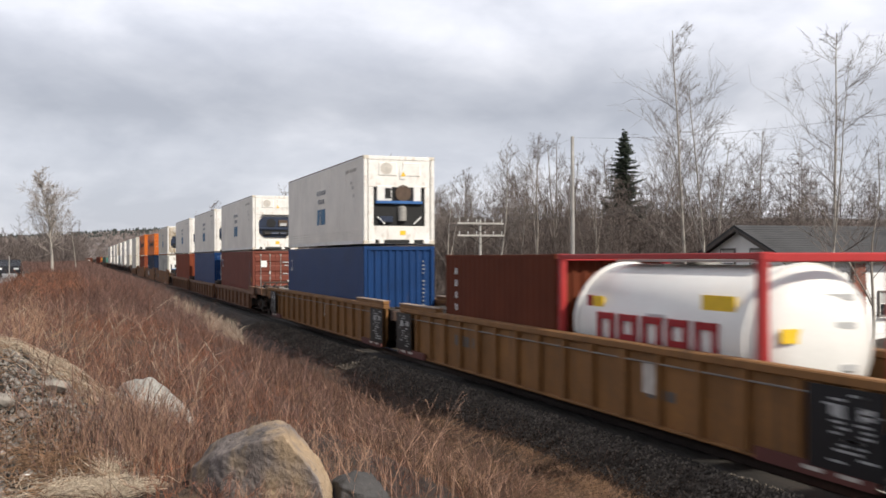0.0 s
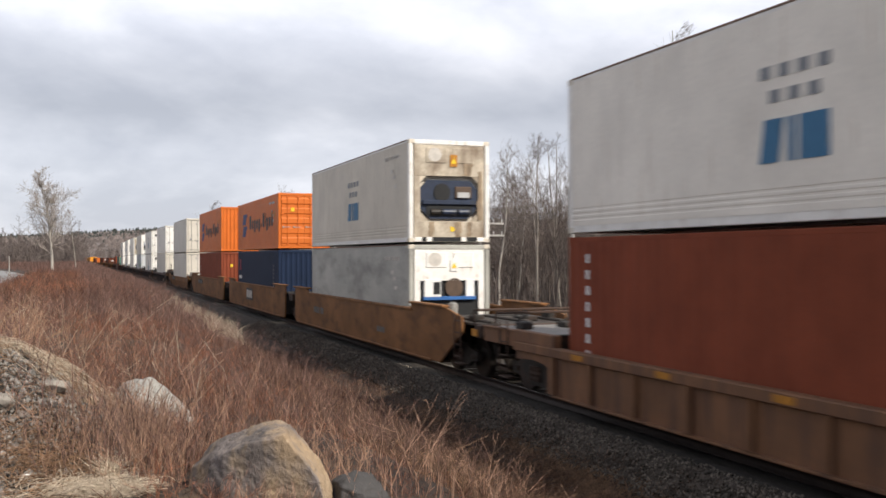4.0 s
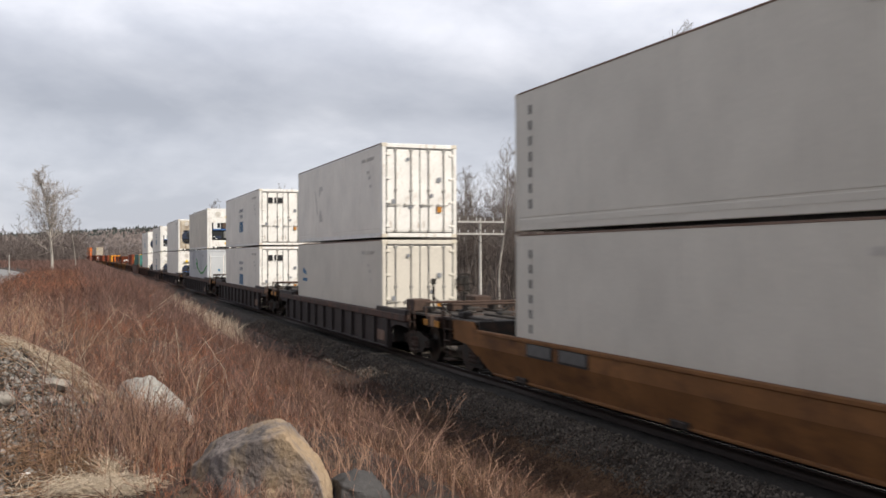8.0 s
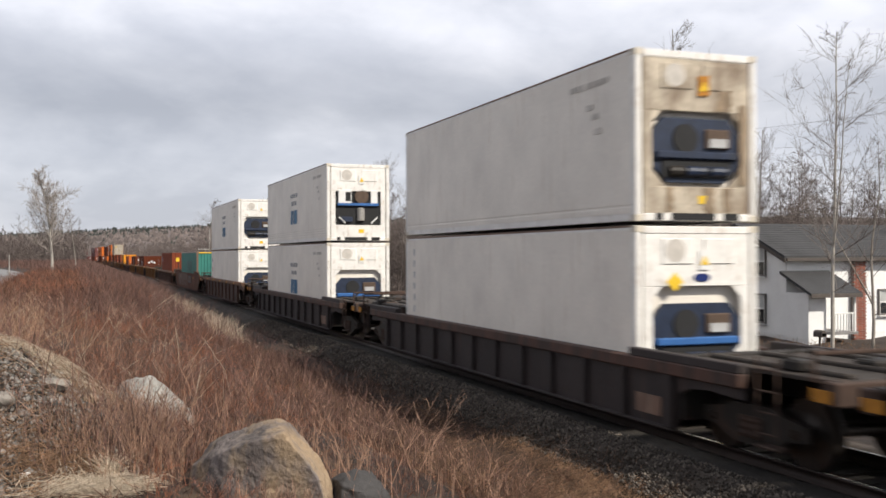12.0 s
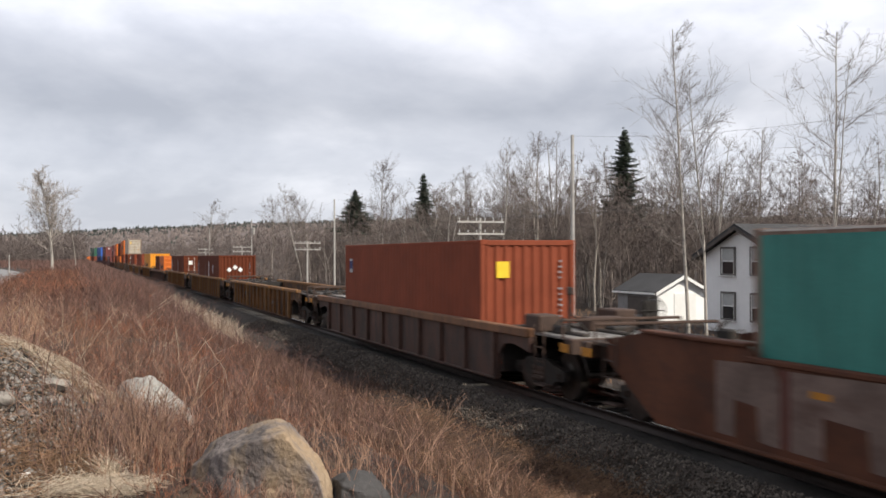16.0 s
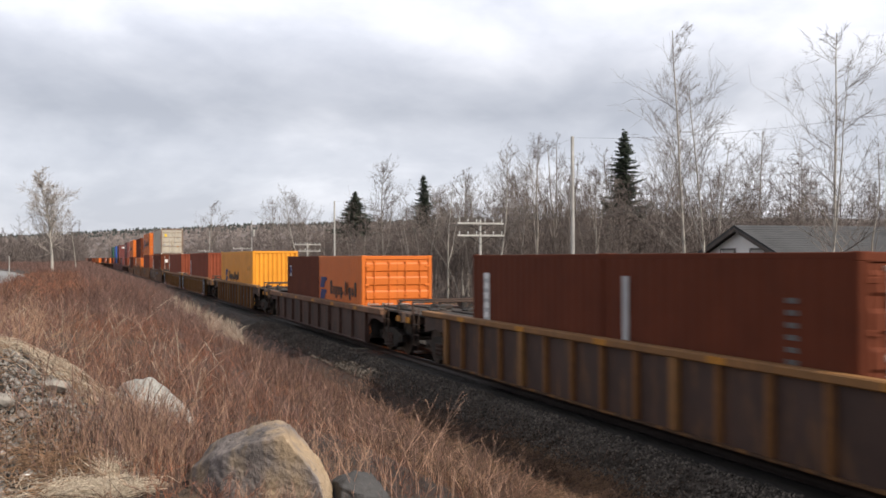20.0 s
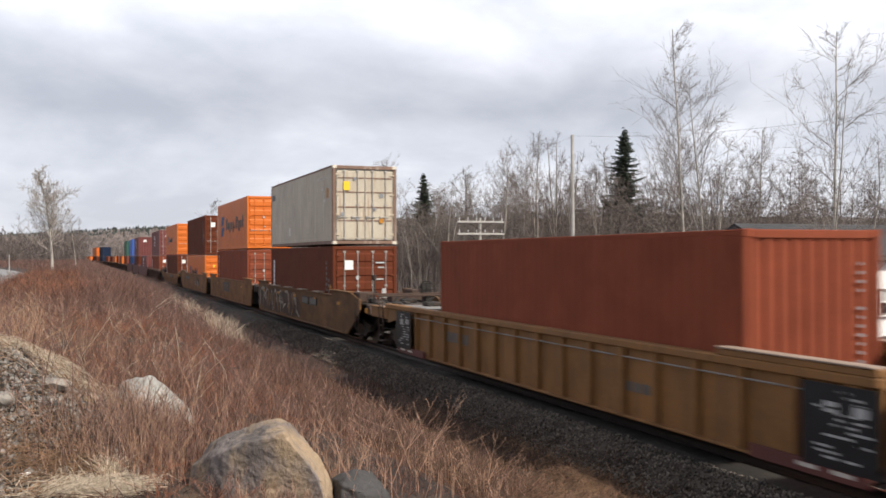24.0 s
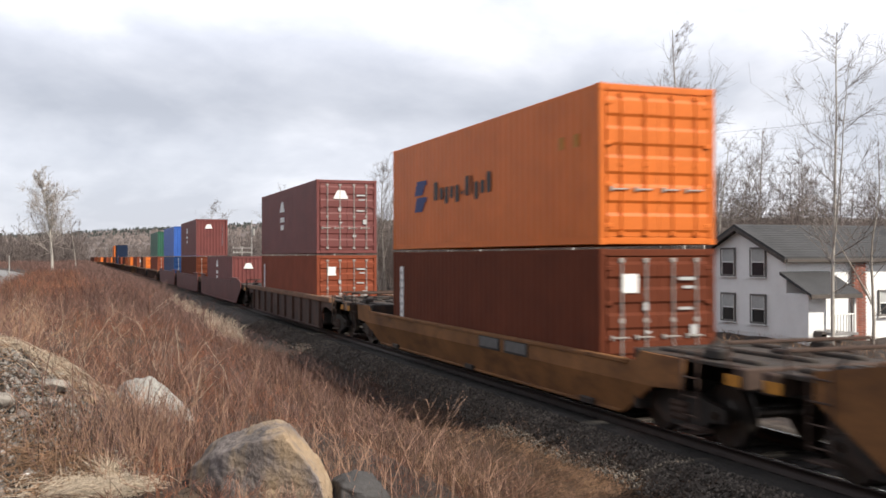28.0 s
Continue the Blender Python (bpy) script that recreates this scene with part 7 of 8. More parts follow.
BIRCHY = "slender bare grey-white birch among brown scrub"
for i, (x, y, top, kw) in enumerate((
        (17.0, 39.2, 13.8, dict(bark=BIRCH, crooked=.022, r=.095, least=.0042, boughs=34, twigs=7, fine=5, first=.30, reach=.40, spread=.8, lift=.11, messy=.43)),
        (17.8, 38.9, 12.0, dict(bark=BIRCH, crooked=.035, r=.08, least=.0042, boughs=34, twigs=7, fine=5, first=.26, reach=.46, spread=.85, lift=.11, messy=.43, fork=1)),
        (17.5, 30.4, 11.9, dict(bark=BIRCH, r=.085, least=.0042, crooked=.03, boughs=38, twigs=7, fine=5, first=.24, reach=.40, spread=.95, lift=.11, messy=.42, fork=1)),
        (20.5, 31.4, 7.6, dict(boughs=18, twigs=5, fine=5, first=.2, reach=.5, fork=1)),
        (36.2, 46.9, 12.7, dict(boughs=22, first=.25)),
        (-11.8, 80.7, 9.9, dict(bark=BIRCH, crown=FAR_BIRCH, r=.12, boughs=60, twigs=9, fine=6, first=.30, reach=.46, spread=.7, lift=.07, least=.008)),
        (-10.1, 101.4, 7.6, dict(boughs=20, first=.3, reach=.3, least=.009)),
        (-12.2, 104.0, 6.2, dict(boughs=18, first=.3, reach=.3, least=.009)))):
    plant_tree(x, y, top, 40 + i, BIRCHY if kw.get("bark") else "thin bare grey tree in winter scrub", **kw)
for i, (x, y, top) in enumerate(((19.0, 66.1, 11.8), (20.8, 63.3, 12.0), (22.2, 105.4, 14.5), (22.0, 148.2, 14.3), (21.4, 169.7, 13.7), (11.3, 173.5, 13.2), (25.0, 88.4, 11.4), (29.9, 70.6, 12.1),
                                 (28.7, 60.3, 11.6), (28.8, 53.5, 10.6), (33.5, 52.0, 10.2), (31.7, 56.7, 9.6), (23.2, 72.0, 10.4), (26.5, 80.0, 10.8), (24.8, 150.0, 13.2), (19.5, 78.0, 9.8), (25.2, 62.0, 9.6), (22.6, 58.2, 9.2))):
    plant_tree(x, y, top, 70 + i, "tall bare deciduous tree at the edge of the woods", bark=BARK if i % 3 else BIRCH, boughs=34, twigs=7, fine=6, first=.34, reach=.46, spread=.7, lift=.09, least=.0048 if y < 100 else .008, fork=i % 2)

rb = random.Random(29)
for i in range(30):
    y = rb.uniform(56, 118)
    plant_tree(21 + rb.random() * 15, y, rb.uniform(8.8, 12.2), 500 + i, "bare grey-brown tree in the winter woods", boughs=28, twigs=6, fine=4, first=.28, reach=.42, spread=.65, lift=.1, least=.007 if y < 85 else .010, fork=i % 2)
rb = random.Random(15)
for i in range(34):
    y = rb.uniform(50, 125)
    x = 17.5 + rb.random() * 12 + max(0, 58 - y) * .5
    if not (20 < x < 27 and y < 56):
        plant_tree(x, y, rb.uniform(5.5, 9.5), 300 + i, "thin grey-stemmed birch sapling at the wood's edge", bark=SAPLING, r=.045, boughs=12, twigs=4, fine=3, first=.45, reach=.3, lift=.12, crooked=.09, fork=i % 2)


def spruce(x, y, top, seed, width=.2, low=.12, label="dark green spruce standing above bare woods"):
    """Whorls of drooping boughs clad in needle sprays."""
    rng = np.random.default_rng(seed)
    g = float(ground_z(x, y)) - .15
    h = top - g
    t = thing("spruce", label, "tree", "spruces", at=pose(x, y, g))
    bm = bmesh.new()
    rod(bm, (0, 0, 0), (0, 0, h * .98), h * .014, .01, 7)
    part("trunk", bm, BARK, t)
    v, f, n = [], [], 0
    whorls = int(h * 4.4)
    for i in range(whorls):
        q = low + (1 - low) * i / whorls
        z = h * q
        ln = h * width * (1 - q) ** .9 * rng.uniform(.8, 1.15) + .15
        for k in range(8):
            an = rng.uniform(0, 6.28)
            d = np.array([math.cos(an), math.sin(an), -.18 - .2 * (1 - q)])
            L, zj = ln * rng.uniform(.35, 1.2), rng.uniform(-.28, .28)
            d[2] += rng.uniform(-.2, .25)
            for j in range(9):
                s = (j + .6) / 9
                p = np.array([0, 0, z + zj]) + d * L * s + np.array([0, 0, .18 * L * s * s])
                w = .42 * L * (1.15 - s) + .10
                side = np.array([-d[1], d[0], 0])
                for sg in (-1, 1):
                    tip = p + side * sg * w * rng.uniform(.7, 1.2) + d * .30 * w + np.array([0, 0, rng.uniform(-.55, .1) * w])
                    b = p + d * .07 * L + np.array([0, 0, .03])
                    a = p - d * .05 * L
                    up = np.array([0, 0, .03])
                    v += [a, b, tip, p - up * 1.6]
                    f += [(n, n + 1, n + 2), (n + 3, n + 2, n + 1), (n, n + 2, n + 3)]
                    n += 4
    o = soup("crown", np.array(v), np.array(f), NEEDLE)
    o.parent = t


spruce(29.3, 65.5, 12.5, 3, .27, .45)
spruce(29.7, 113.3, 12.9, 4, .30, .4)
spruce(25.8, 130.8, 11.8, 5, .55, .6)
spruce(-17.5, 63.0, 6.4, 6, .30, .16, "dark spruce by the roadside")
spruce(-36.0, 190.0, 10.0, 7, .25, .1, "dark spruce by the roadside")


def scatter(templates, xs, ys, zs, scale, rng):
    """Many turned and scaled copies of template meshes, joined."""
    vs, fs, n = [], [], 0
    pick = rng.integers(0, len(templates), len(xs))
    for i, k in enumerate(pick):
        v, f = templates[k]
        a = rng.uniform(0, 6.28)
        c, s = math.cos(a), math.sin(a)
        w = v * scale[i] * np.array([1, 1, rng.uniform(.85, 1.15)])
        vs.append(np.stack([w[:, 0] * c - w[:, 1] * s + xs[i], w[:, 0] * s + w[:, 1] * c + ys[i], w[:, 2] + zs[i]], -1))
        fs.append(f + n)
        n += len(v)
    return np.concatenate(vs), np.concatenate(fs)


def tree_template(seed, h, least, **kw):
    trunk, branch = grow(seed, h, h * .009, **kw)
    v1, f1 = seg_mesh(trunk, 4, least=least * 1.6)
    p0, p1 = np.array([s[0] for s in branch]), np.array([s[1] for s in branch])
    v2, f2 = ribbons(p0, p1, np.maximum([s[2] for s in branch], least), np.maximum([s[3] for s in branch], least * .7), np.random.default_rng(seed))
    # one quad count for both
    return np.concatenate([v1, v2]), np.concatenate([f1, f2 + len(v1)])


def build_woods():
    rng = np.random.default_rng(11)
    near = [tree_template(200 + i, 8.0, .0085, boughs=20, twigs=5, fine=4, first=.2, reach=.46, spread=.7, lift=.08, fork=i % 2) for i in range(8)]
    far = [tree_template(220 + i, 8.0, .027, boughs=12, twigs=3, fine=1, first=.10, reach=.46, spread=.75, lift=.06) for i in range(6)]
    # the wood's edge behind the house, shed and poles
    n = 740
    y = rng.uniform(44, 160, n)
    x = 22 + rng.random(n) ** 1.3 * 34 + np.clip(62 - y, 0, 20) * .55
    keep = ~((x < 34.5) & (y < 46)) & ~((x > 20.5) & (x < 26.5) & (y < 55))
    x, y = x[keep], y[keep]
    v, f = scatter(near, x, y, ground_z(x, y) - .1, rng.uniform(.72, 1.18, len(x)), rng)
    tagged(soup("woods", v, f, TWIG), "dense bare grey-brown winter woods beyond the line", "woods", kind="stuff")
    n = 950
    y = rng.uniform(130, 560, n)
    x = track_x(y) + 15 + rng.random(n) ** 1.2 * 100
    v, f = scatter(far, x, y, ground_z(x, y) - .1, rng.uniform(.75, 1.25, n), rng)
    tagged(soup("woods", v, f, FAR_TWIG), "distant bare brown woods along the bend", "woods", kind="stuff")
    # left of the line, where the bend runs behind the trees
    n = 560
    y = rng.uniform(230, 430, n)
    x = track_x(y) - 9 - rng.random(n) * 150
    v, f = scatter(far, x, y, ground_z(x, y) - .1, rng.uniform(.8, 1.3, n), rng)
    tagged(soup("woods", v, f, FAR_TWIG), "distant bare grey woods beside the road", "woods", kind="stuff")
    # a belt of scrub and young trees that hides the bend
    belt = [tree_template(260 + i, 3.2, .022, boughs=14, twigs=3, fine=1, first=.03, reach=.6, spread=.7) for i in range(4)]
    n = 950
    y = rng.uniform(210, 400, n)
    x = track_x(y) - 8.5 - rng.random(n) * 34
    keep = x > road_x(y) + 6
    x, y = x[keep], y[keep]
    v, f = scatter(belt, x, y, ground_z(x, y) - .1, rng.uniform(.8, 2.0, len(x)), rng)
    tagged(soup("thicket", v, f, FAR_TWIG), "brown belt of scrub and young trees beside the bend", "thicket", kind="stuff")
    # scrub under the trees
    thicket = [tree_template(240 + i, 2.6, .012, boughs=13, twigs=3, fine=1, first=.03, reach=.6, spread=.7) for i in range(4)]
    n = 800
    y = rng.uniform(40, 200, n)
    x = 15.5 + rng.random(n) * 34 + np.clip(60 - y, 0, 20) * .5
    keep = ~((x > 17.5) & (x < 34) & (y < 45)) & ~((x > 20) & (x < 26.5) & (y < 56))
    x, y = x[keep], y[keep]
    v, f = scatter(thicket, x, y, ground_z(x, y) - .1, rng.uniform(.5, 1.25, len(x)), rng)
    tagged(soup("thicket", v, f, TWIG), "brown leafless thicket below the trees", "thicket", kind="stuff")


build_woods()


def build_hill():
    """The wooded ridge that closes the view, with spruces along its crest."""
    rng = np.random.default_rng(12)
    xs, ys = np.linspace(-900, 1400, 150), np.linspace(560, 1500, 50)
    gx, gy = np.meshgrid(xs, ys)

    def hz(x, y):
        crest = np.interp(x, [-600, -150, 0, 90, 190, 500, 1000], [20, 25, 29, 34, 41, 50, 55]) + 1.5 * np.sin(x * .021)
        return np.clip((y - 540) / 560, 0, 1) ** .8 * crest + 2.5 * bumps(x, y, .012, 3)
    v = np.stack([gx, gy, hz(gx, gy)], -1).reshape(-1, 3)
    nx = len(xs)
    i = (np.arange(len(ys) - 1)[:, None] * nx + np.arange(nx - 1)[None]).ravel()
    ob = soup("hill", v, np.stack([i, i + 1, i + nx + 1, i + nx], -1), FAR_TWIG, True)
    tagged(ob, "long low wooded ridge in brown winter colour", "hill", kind="structure")
    # crowns: spruces as ragged spires, bare trees as tufts
    n = 11000
    x, y = rng.uniform(-520, 900, n), rng.uniform(570, 1120, n)
    z = hz(x, y) - .5
    conifer = (rng.random(n) < np.clip((y - 840) / 200, .05, .96))
    for flag, m, lab in ((True, HILL_NEEDLE, "dark spruces along the crest of the ridge"), (False, FAR_TWIG, "bare brown treetops on the ridge")):
        k = conifer == flag
        q = k.sum()
        h = rng.uniform(2.2, 4.0, q) if flag else rng.uniform(2.4, 4.2, q)
        w = h * (rng.uniform(.34, .52, q) if flag else rng.uniform(.6, .95, q))
        vv, ff, c = [], [], 0
        tiers = 3 if flag else 2
        ang = np.arange(5) * 1.2566
        for t in range(tiers):
            lo, hi = (t / tiers * .9, (t + 1.5) / tiers * .85) if flag else (t * .25, .75 + t * .25)
            rr = w * (1 - t / tiers * .8) if flag else w * (1 - .3 * t)
            j = rng.uniform(.7, 1.3, (q, 5))
            a0 = rng.uniform(0, 6, (q, 1))
            ring = np.stack([x[k][:, None] + np.cos(ang + a0) * rr[:, None] * j, y[k][:, None] + np.sin(ang + a0) * rr[:, None] * j, (z[k] + h * lo)[:, None] + 0 * j + rng.uniform(-.4, .4, (q, 5))], -1)
            tip = np.stack([x[k], y[k], z[k] + h * min(1, hi)], -1)[:, None]
            b = np.concatenate([ring, tip], 1).reshape(-1, 3)
            vv.append(b)
            e = np.arange(5)
            tri = np.stack([e, (e + 1) % 5, np.full(5, 5)], -1)
            ff.append((tri[None] + (np.arange(q) * 6)[:, None, None]).reshape(-1, 3) + c)
            c += len(b)
        tagged(soup("hill_trees", np.concatenate(vv), np.concatenate(ff), m), lab, "woods", kind="stuff")


build_hill()


def stems(rng, x, y, z, h, r, lean, material, name, label, curve=.25, sides=3, side_twigs=0, category="brush"):
    """Upright dead stems with a bent tip, joined; side_twigs adds short branchlets."""
    n = len(x)
    base = np.stack([x, y, z - .05], -1)
    a = rng.uniform(0, 6.283, n)
    k = np.abs(rng.normal(0, lean, n))
    out = np.stack([np.cos(a) * k, np.sin(a) * k, np.ones(n)], -1)
    mid = base + out * (h * .55)[:, None]
    tip = base + out * h[:, None] + np.stack([np.cos(a), np.sin(a), -.35 * np.ones(n)], -1) * (h * curve * rng.random(n))[:, None]
    p0, p1, r0, r1 = [base, mid], [mid, tip], [r, r * .75], [r * .75, r * .3]
    for s in range(side_twigs):
        f = rng.uniform(.3, .9, n)[:, None]
        q = np.where(f < .55, base + (mid - base) * f / .55, mid + (tip - mid) * (f - .55) / .45)
        an = rng.uniform(0, 6.283, n)
        ln = h * rng.uniform(.12, .35, n)
        e = q + np.stack([np.cos(an) * .6, np.sin(an) * .6, rng.uniform(.4, 1.1, n)], -1) * ln[:, None]
        p0.append(q), p1.append(e), r0.append(r * .5), r1.append(r * .25)
    v, f = ribbons(np.concatenate(p0), np.concatenate(p1), np.concatenate(r0), np.concatenate(r1), rng)
    tagged(soup(name, v, f, material), label, category, kind="stuff")


def bank(rng, n, y0, y1, d0, d1, power=1.0):
    """Places on the near bank between two distances from the line, within the fan that the bank shows."""
    y = y0 + (y1 - y0) * rng.random(n) ** power
    lo = np.maximum(-9.9 - .085 * y - .6, -12.9 - .4 * track_x(y))
    lo = np.maximum(lo, d0 * np.ones(n)) if d0 > -50 else lo
    x = lo + (d1 - lo) * rng.random(n)
    return x + track_x(y), y


def clear_of_stones(x, y):
    ok = np.ones(len(x), bool)
    for cx, cy, r in ((-8.62, 7.15, .50), (-9.2, 10.2, .40), (-7.92, 6.85, .2)):
        ok &= np.hypot(x - cx, y - cy) > r
    return ok


def build_brush():
    rng = np.random.default_rng(21)

    def mat_of(m, name, label, groups):
        x = np.concatenate([rng.normal(cx, sx, n) for cx, cy, sx, sy, n in groups])
        y = np.concatenate([rng.normal(cy, sy, n) for cx, cy, sx, sy, n in groups])
        n = len(x)
        a = rng.normal(.5, .9, n)
        ln = rng.uniform(.10, .34, n)
        dx, dy = np.cos(a) * ln, np.sin(a) * ln * .6
        lift = rng.uniform(.005, .07, n)
        p = np.stack([x, y, heap_z(x, y) + lift], -1)
        q = np.stack([x + dx * .5, y + dy * .5, heap_z(x + dx * .5, y + dy * .5) + lift + ln * .12], -1)
        e = np.stack([x + dx, y + dy, heap_z(x + dx, y + dy) + lift * rng.uniform(.2, 1.6, n)], -1)
        r = rng.uniform(.0012, .0028, n)
        v, f = tubes(np.concatenate([p, q]), np.concatenate([q, e]), np.concatenate([r, r]), np.concatenate([r, r * .6]))
        tagged(soup(name, v, f, m), label, "grass", kind="stuff")

    def patch(x, y, k, t, seed):
        return (bumps(x, y, k, seed) + rng.normal(0, .25, len(x))) > t
    # red-brown brambles close by, each a clump of stems that spread from one root
    cx, cy = bank(rng, 3300, 6.3, 33, -99, -4.6, 1.2)
    heap = mound_h(cx - HEAP[0], cy - HEAP[1])[1] > .22
    bare = (cx < -9.45) & (cy < 9.0)
    thin = np.where((cy < 10.5) & (cx < -8.9), .5, 1.0)
    k = clear_of_stones(cx, cy) & ~(heap & (rng.random(len(cx)) < .9)) & ~(bare & (rng.random(len(cx)) < .93)) & (rng.random(len(cx)) < thin * np.clip(.85 + .5 * bumps(cx, cy, 1.1, 3), .25, 1))
    k &= ~((cx > -6.4) & (cy > 26) & (rng.random(len(cx)) < .8))
    cx, cy = cx[k], cy[k]
    d = cx - track_x(cy)
    tall = rng.uniform(.22, .70, len(cx)) * np.interp(d, [-12, -8, -6.2, -5.0, -4.5], [1, .9, .52, .36, .26]) * (1 + .35 * bumps(cx, cy, .7, 6)) * np.where((cy < 11.5) & (cx > -8.5), .36, .9)
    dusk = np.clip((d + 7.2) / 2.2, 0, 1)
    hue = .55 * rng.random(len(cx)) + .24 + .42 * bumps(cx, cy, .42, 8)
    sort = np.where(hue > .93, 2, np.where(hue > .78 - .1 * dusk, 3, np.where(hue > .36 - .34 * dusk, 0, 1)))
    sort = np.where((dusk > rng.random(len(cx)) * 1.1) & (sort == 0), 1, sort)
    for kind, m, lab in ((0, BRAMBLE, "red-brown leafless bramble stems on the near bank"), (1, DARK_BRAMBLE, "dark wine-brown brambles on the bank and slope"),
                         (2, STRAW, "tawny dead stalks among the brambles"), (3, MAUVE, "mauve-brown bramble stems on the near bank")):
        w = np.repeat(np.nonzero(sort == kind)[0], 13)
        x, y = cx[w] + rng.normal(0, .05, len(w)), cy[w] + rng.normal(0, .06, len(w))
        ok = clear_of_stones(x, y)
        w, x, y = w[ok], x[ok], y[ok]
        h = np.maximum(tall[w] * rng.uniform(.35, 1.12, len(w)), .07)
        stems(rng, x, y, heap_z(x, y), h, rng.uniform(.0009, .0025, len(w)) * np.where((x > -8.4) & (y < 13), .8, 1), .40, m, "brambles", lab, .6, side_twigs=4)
    # brighter stalks towards the road
    x, y = rng.uniform(-13, -10.3, 3400), rng.uniform(14, 75, 3400)
    k = (x > -10.5 - .085 * y) & (x < -10.2 - .018 * y)
    x, y = x[k], y[k]
    stems(rng, x, y, ground_z(x, y), rng.uniform(.35, .8, len(x)), rng.uniform(.003, .007, len(x)), .3, STEM_PALE, "stalks", "bright dead stalks beside the road", .4, side_twigs=3)
    # low dark litter of old stems under them
    x, y = bank(rng, 15000, 6.3, 34, -99, -4.2, 1.2)
    k = clear_of_stones(x, y) & (mound_h(x - HEAP[0], y - HEAP[1])[1] < .2)
    x, y = x[k], y[k]
    stems(rng, x, y, ground_z(x, y), rng.uniform(.06, .22, len(x)), rng.uniform(.0016, .0034, len(x)), .9, DARK_BRAMBLE, "brush", "dark litter of fallen stems under the brambles", .8, side_twigs=1)
    # single taller stems that stand out of the clumps
    x, y = bank(rng, 1000, 7.5, 34, -99, -5.2, 1.2)
    k = clear_of_stones(x, y) & (mound_h(x - HEAP[0], y - HEAP[1])[1] < .2) & ~((x < -9.5) & (y < 9))
    x, y = x[k], y[k]
    h = rng.uniform(.45, .95, len(x)) * np.interp(x - track_x(y), [-10, -7, -5.2], [1, .75, .5]) * np.where((y < 10.5) & (x > -8.5), .6, 1)
    w = rng.random(len(x)) < .55
    for q, m, lab in ((w, SHRUB, "pinkish tall twigs standing out of the brambles"), (~w, MAUVE, "grey-mauve tall twigs standing out of the brambles")):
        stems(rng, x[q], y[q], ground_z(x[q], y[q]), h[q], rng.uniform(.0022, .0044, q.sum()), .22, m, "brush", lab, .25, side_twigs=6)
    # mauve twigs mixed in
    x, y = bank(rng, 14000, 8, 60, -99, -5.4, 1.2)
    k = patch(x, y, .35, .05, 4) & clear_of_stones(x, y) & (rng.random(len(x)) < np.where((y < 10.5) & (x < -8.9), .25, 1.0)) & ~((x > -8.5) & (y < 10))
    x, y = x[k], y[k]
    stems(rng, x, y, heap_z(x, y), rng.uniform(.35, .95, len(x)) * np.where(y < 13, .7, 1), rng.uniform(.002, .0045, len(x)), .25, MAUVE, "brush", "mauve-grey twiggy brush on the near bank", side_twigs=5)
    # farther away
    x, y = bank(rng, 34000, 28, 75, -99, -4.4)
    h = rng.uniform(.4, 1.0, len(x)) * np.interp(x - track_x(y), [-12, -8, -6.4, -5.4, -4.5], [1, .95, .6, .4, .25]) * (1 + .3 * bumps(x, y, .6, 2))
    k = ~((x - track_x(y) > -6.4) & (y < 46) & (rng.random(len(x)) < .85)) & (rng.random(len(x)) < np.clip(.8 + .5 * bumps(x, y, .8, 3), .2, 1))
    x, y, h = x[k], y[k], h[k]
    q = rng.random(len(x)) < .82
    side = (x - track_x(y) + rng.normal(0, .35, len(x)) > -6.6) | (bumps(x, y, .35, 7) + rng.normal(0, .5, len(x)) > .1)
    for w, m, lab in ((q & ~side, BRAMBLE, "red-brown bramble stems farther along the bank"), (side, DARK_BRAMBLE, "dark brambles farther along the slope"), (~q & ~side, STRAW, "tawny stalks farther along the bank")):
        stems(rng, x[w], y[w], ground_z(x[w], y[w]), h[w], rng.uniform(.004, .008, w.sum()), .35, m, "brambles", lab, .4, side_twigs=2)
    # a mauve haze of tall twigs along the crest of the bank
    x, y = bank(rng, 9000, 27, 72, -9.6, -6.4)
    k = bumps(x, y, .25, 5) + rng.normal(0, .3, len(x)) > -.35
    x, y = x[k], y[k]
    stems(rng, x, y, ground_z(x, y), rng.uniform(.6, 1.25, len(x)), rng.uniform(.003, .0065, len(x)), .22, MAUVE, "brush", "mauve haze of fine twigs along the bank", .3, side_twigs=4)
    x, y = rng.normal(-5.6, .5, 1500), rng.normal(53, 4, 1500)
    stems(rng, x, y, ground_z(x, y), rng.uniform(.15, .45, len(x)), rng.uniform(.006, .012, len(x)), .45, OLIVE, "dry_grass", "olive tufts of old grass on the slope", .5, category="grass")
    x, y = bank(rng, 24000, 70, 190, -99, -4.2)
    stems(rng, x, y, ground_z(x, y), rng.uniform(.45, 1.15, len(x)), rng.uniform(.012, .024, len(x)), .22, MAUVE, "brush", "mauve-brown brush far along the bank", side_twigs=1)
    x, y = bank(rng, 9000, 190, 420, -99, -4.2)
    stems(rng, x, y, ground_z(x, y), rng.uniform(.6, 1.4, len(x)), rng.uniform(.03, .06, len(x)), .2, MAUVE, "brush", "brown brush beside the distant bend")
    # tufted dry grass on the slope and in the foreground
    cx, cy = bank(rng, 12500, 6.2, 36, -6.8, -1.8, 1.2)
    k = clear_of_stones(cx, cy) & (cx - track_x(cy) < -2.32 + .3 * bumps(cx, cy, 1.1, 5) + rng.normal(0, .22, len(cx)))
    cx, cy = cx[k], cy[k]
    tall = np.interp(cx - track_x(cy), [-8, -5, -3.6, -3.0, -2.3], [.34, .30, .26, .22, .16]) * rng.uniform(.6, 1.35, len(cx))
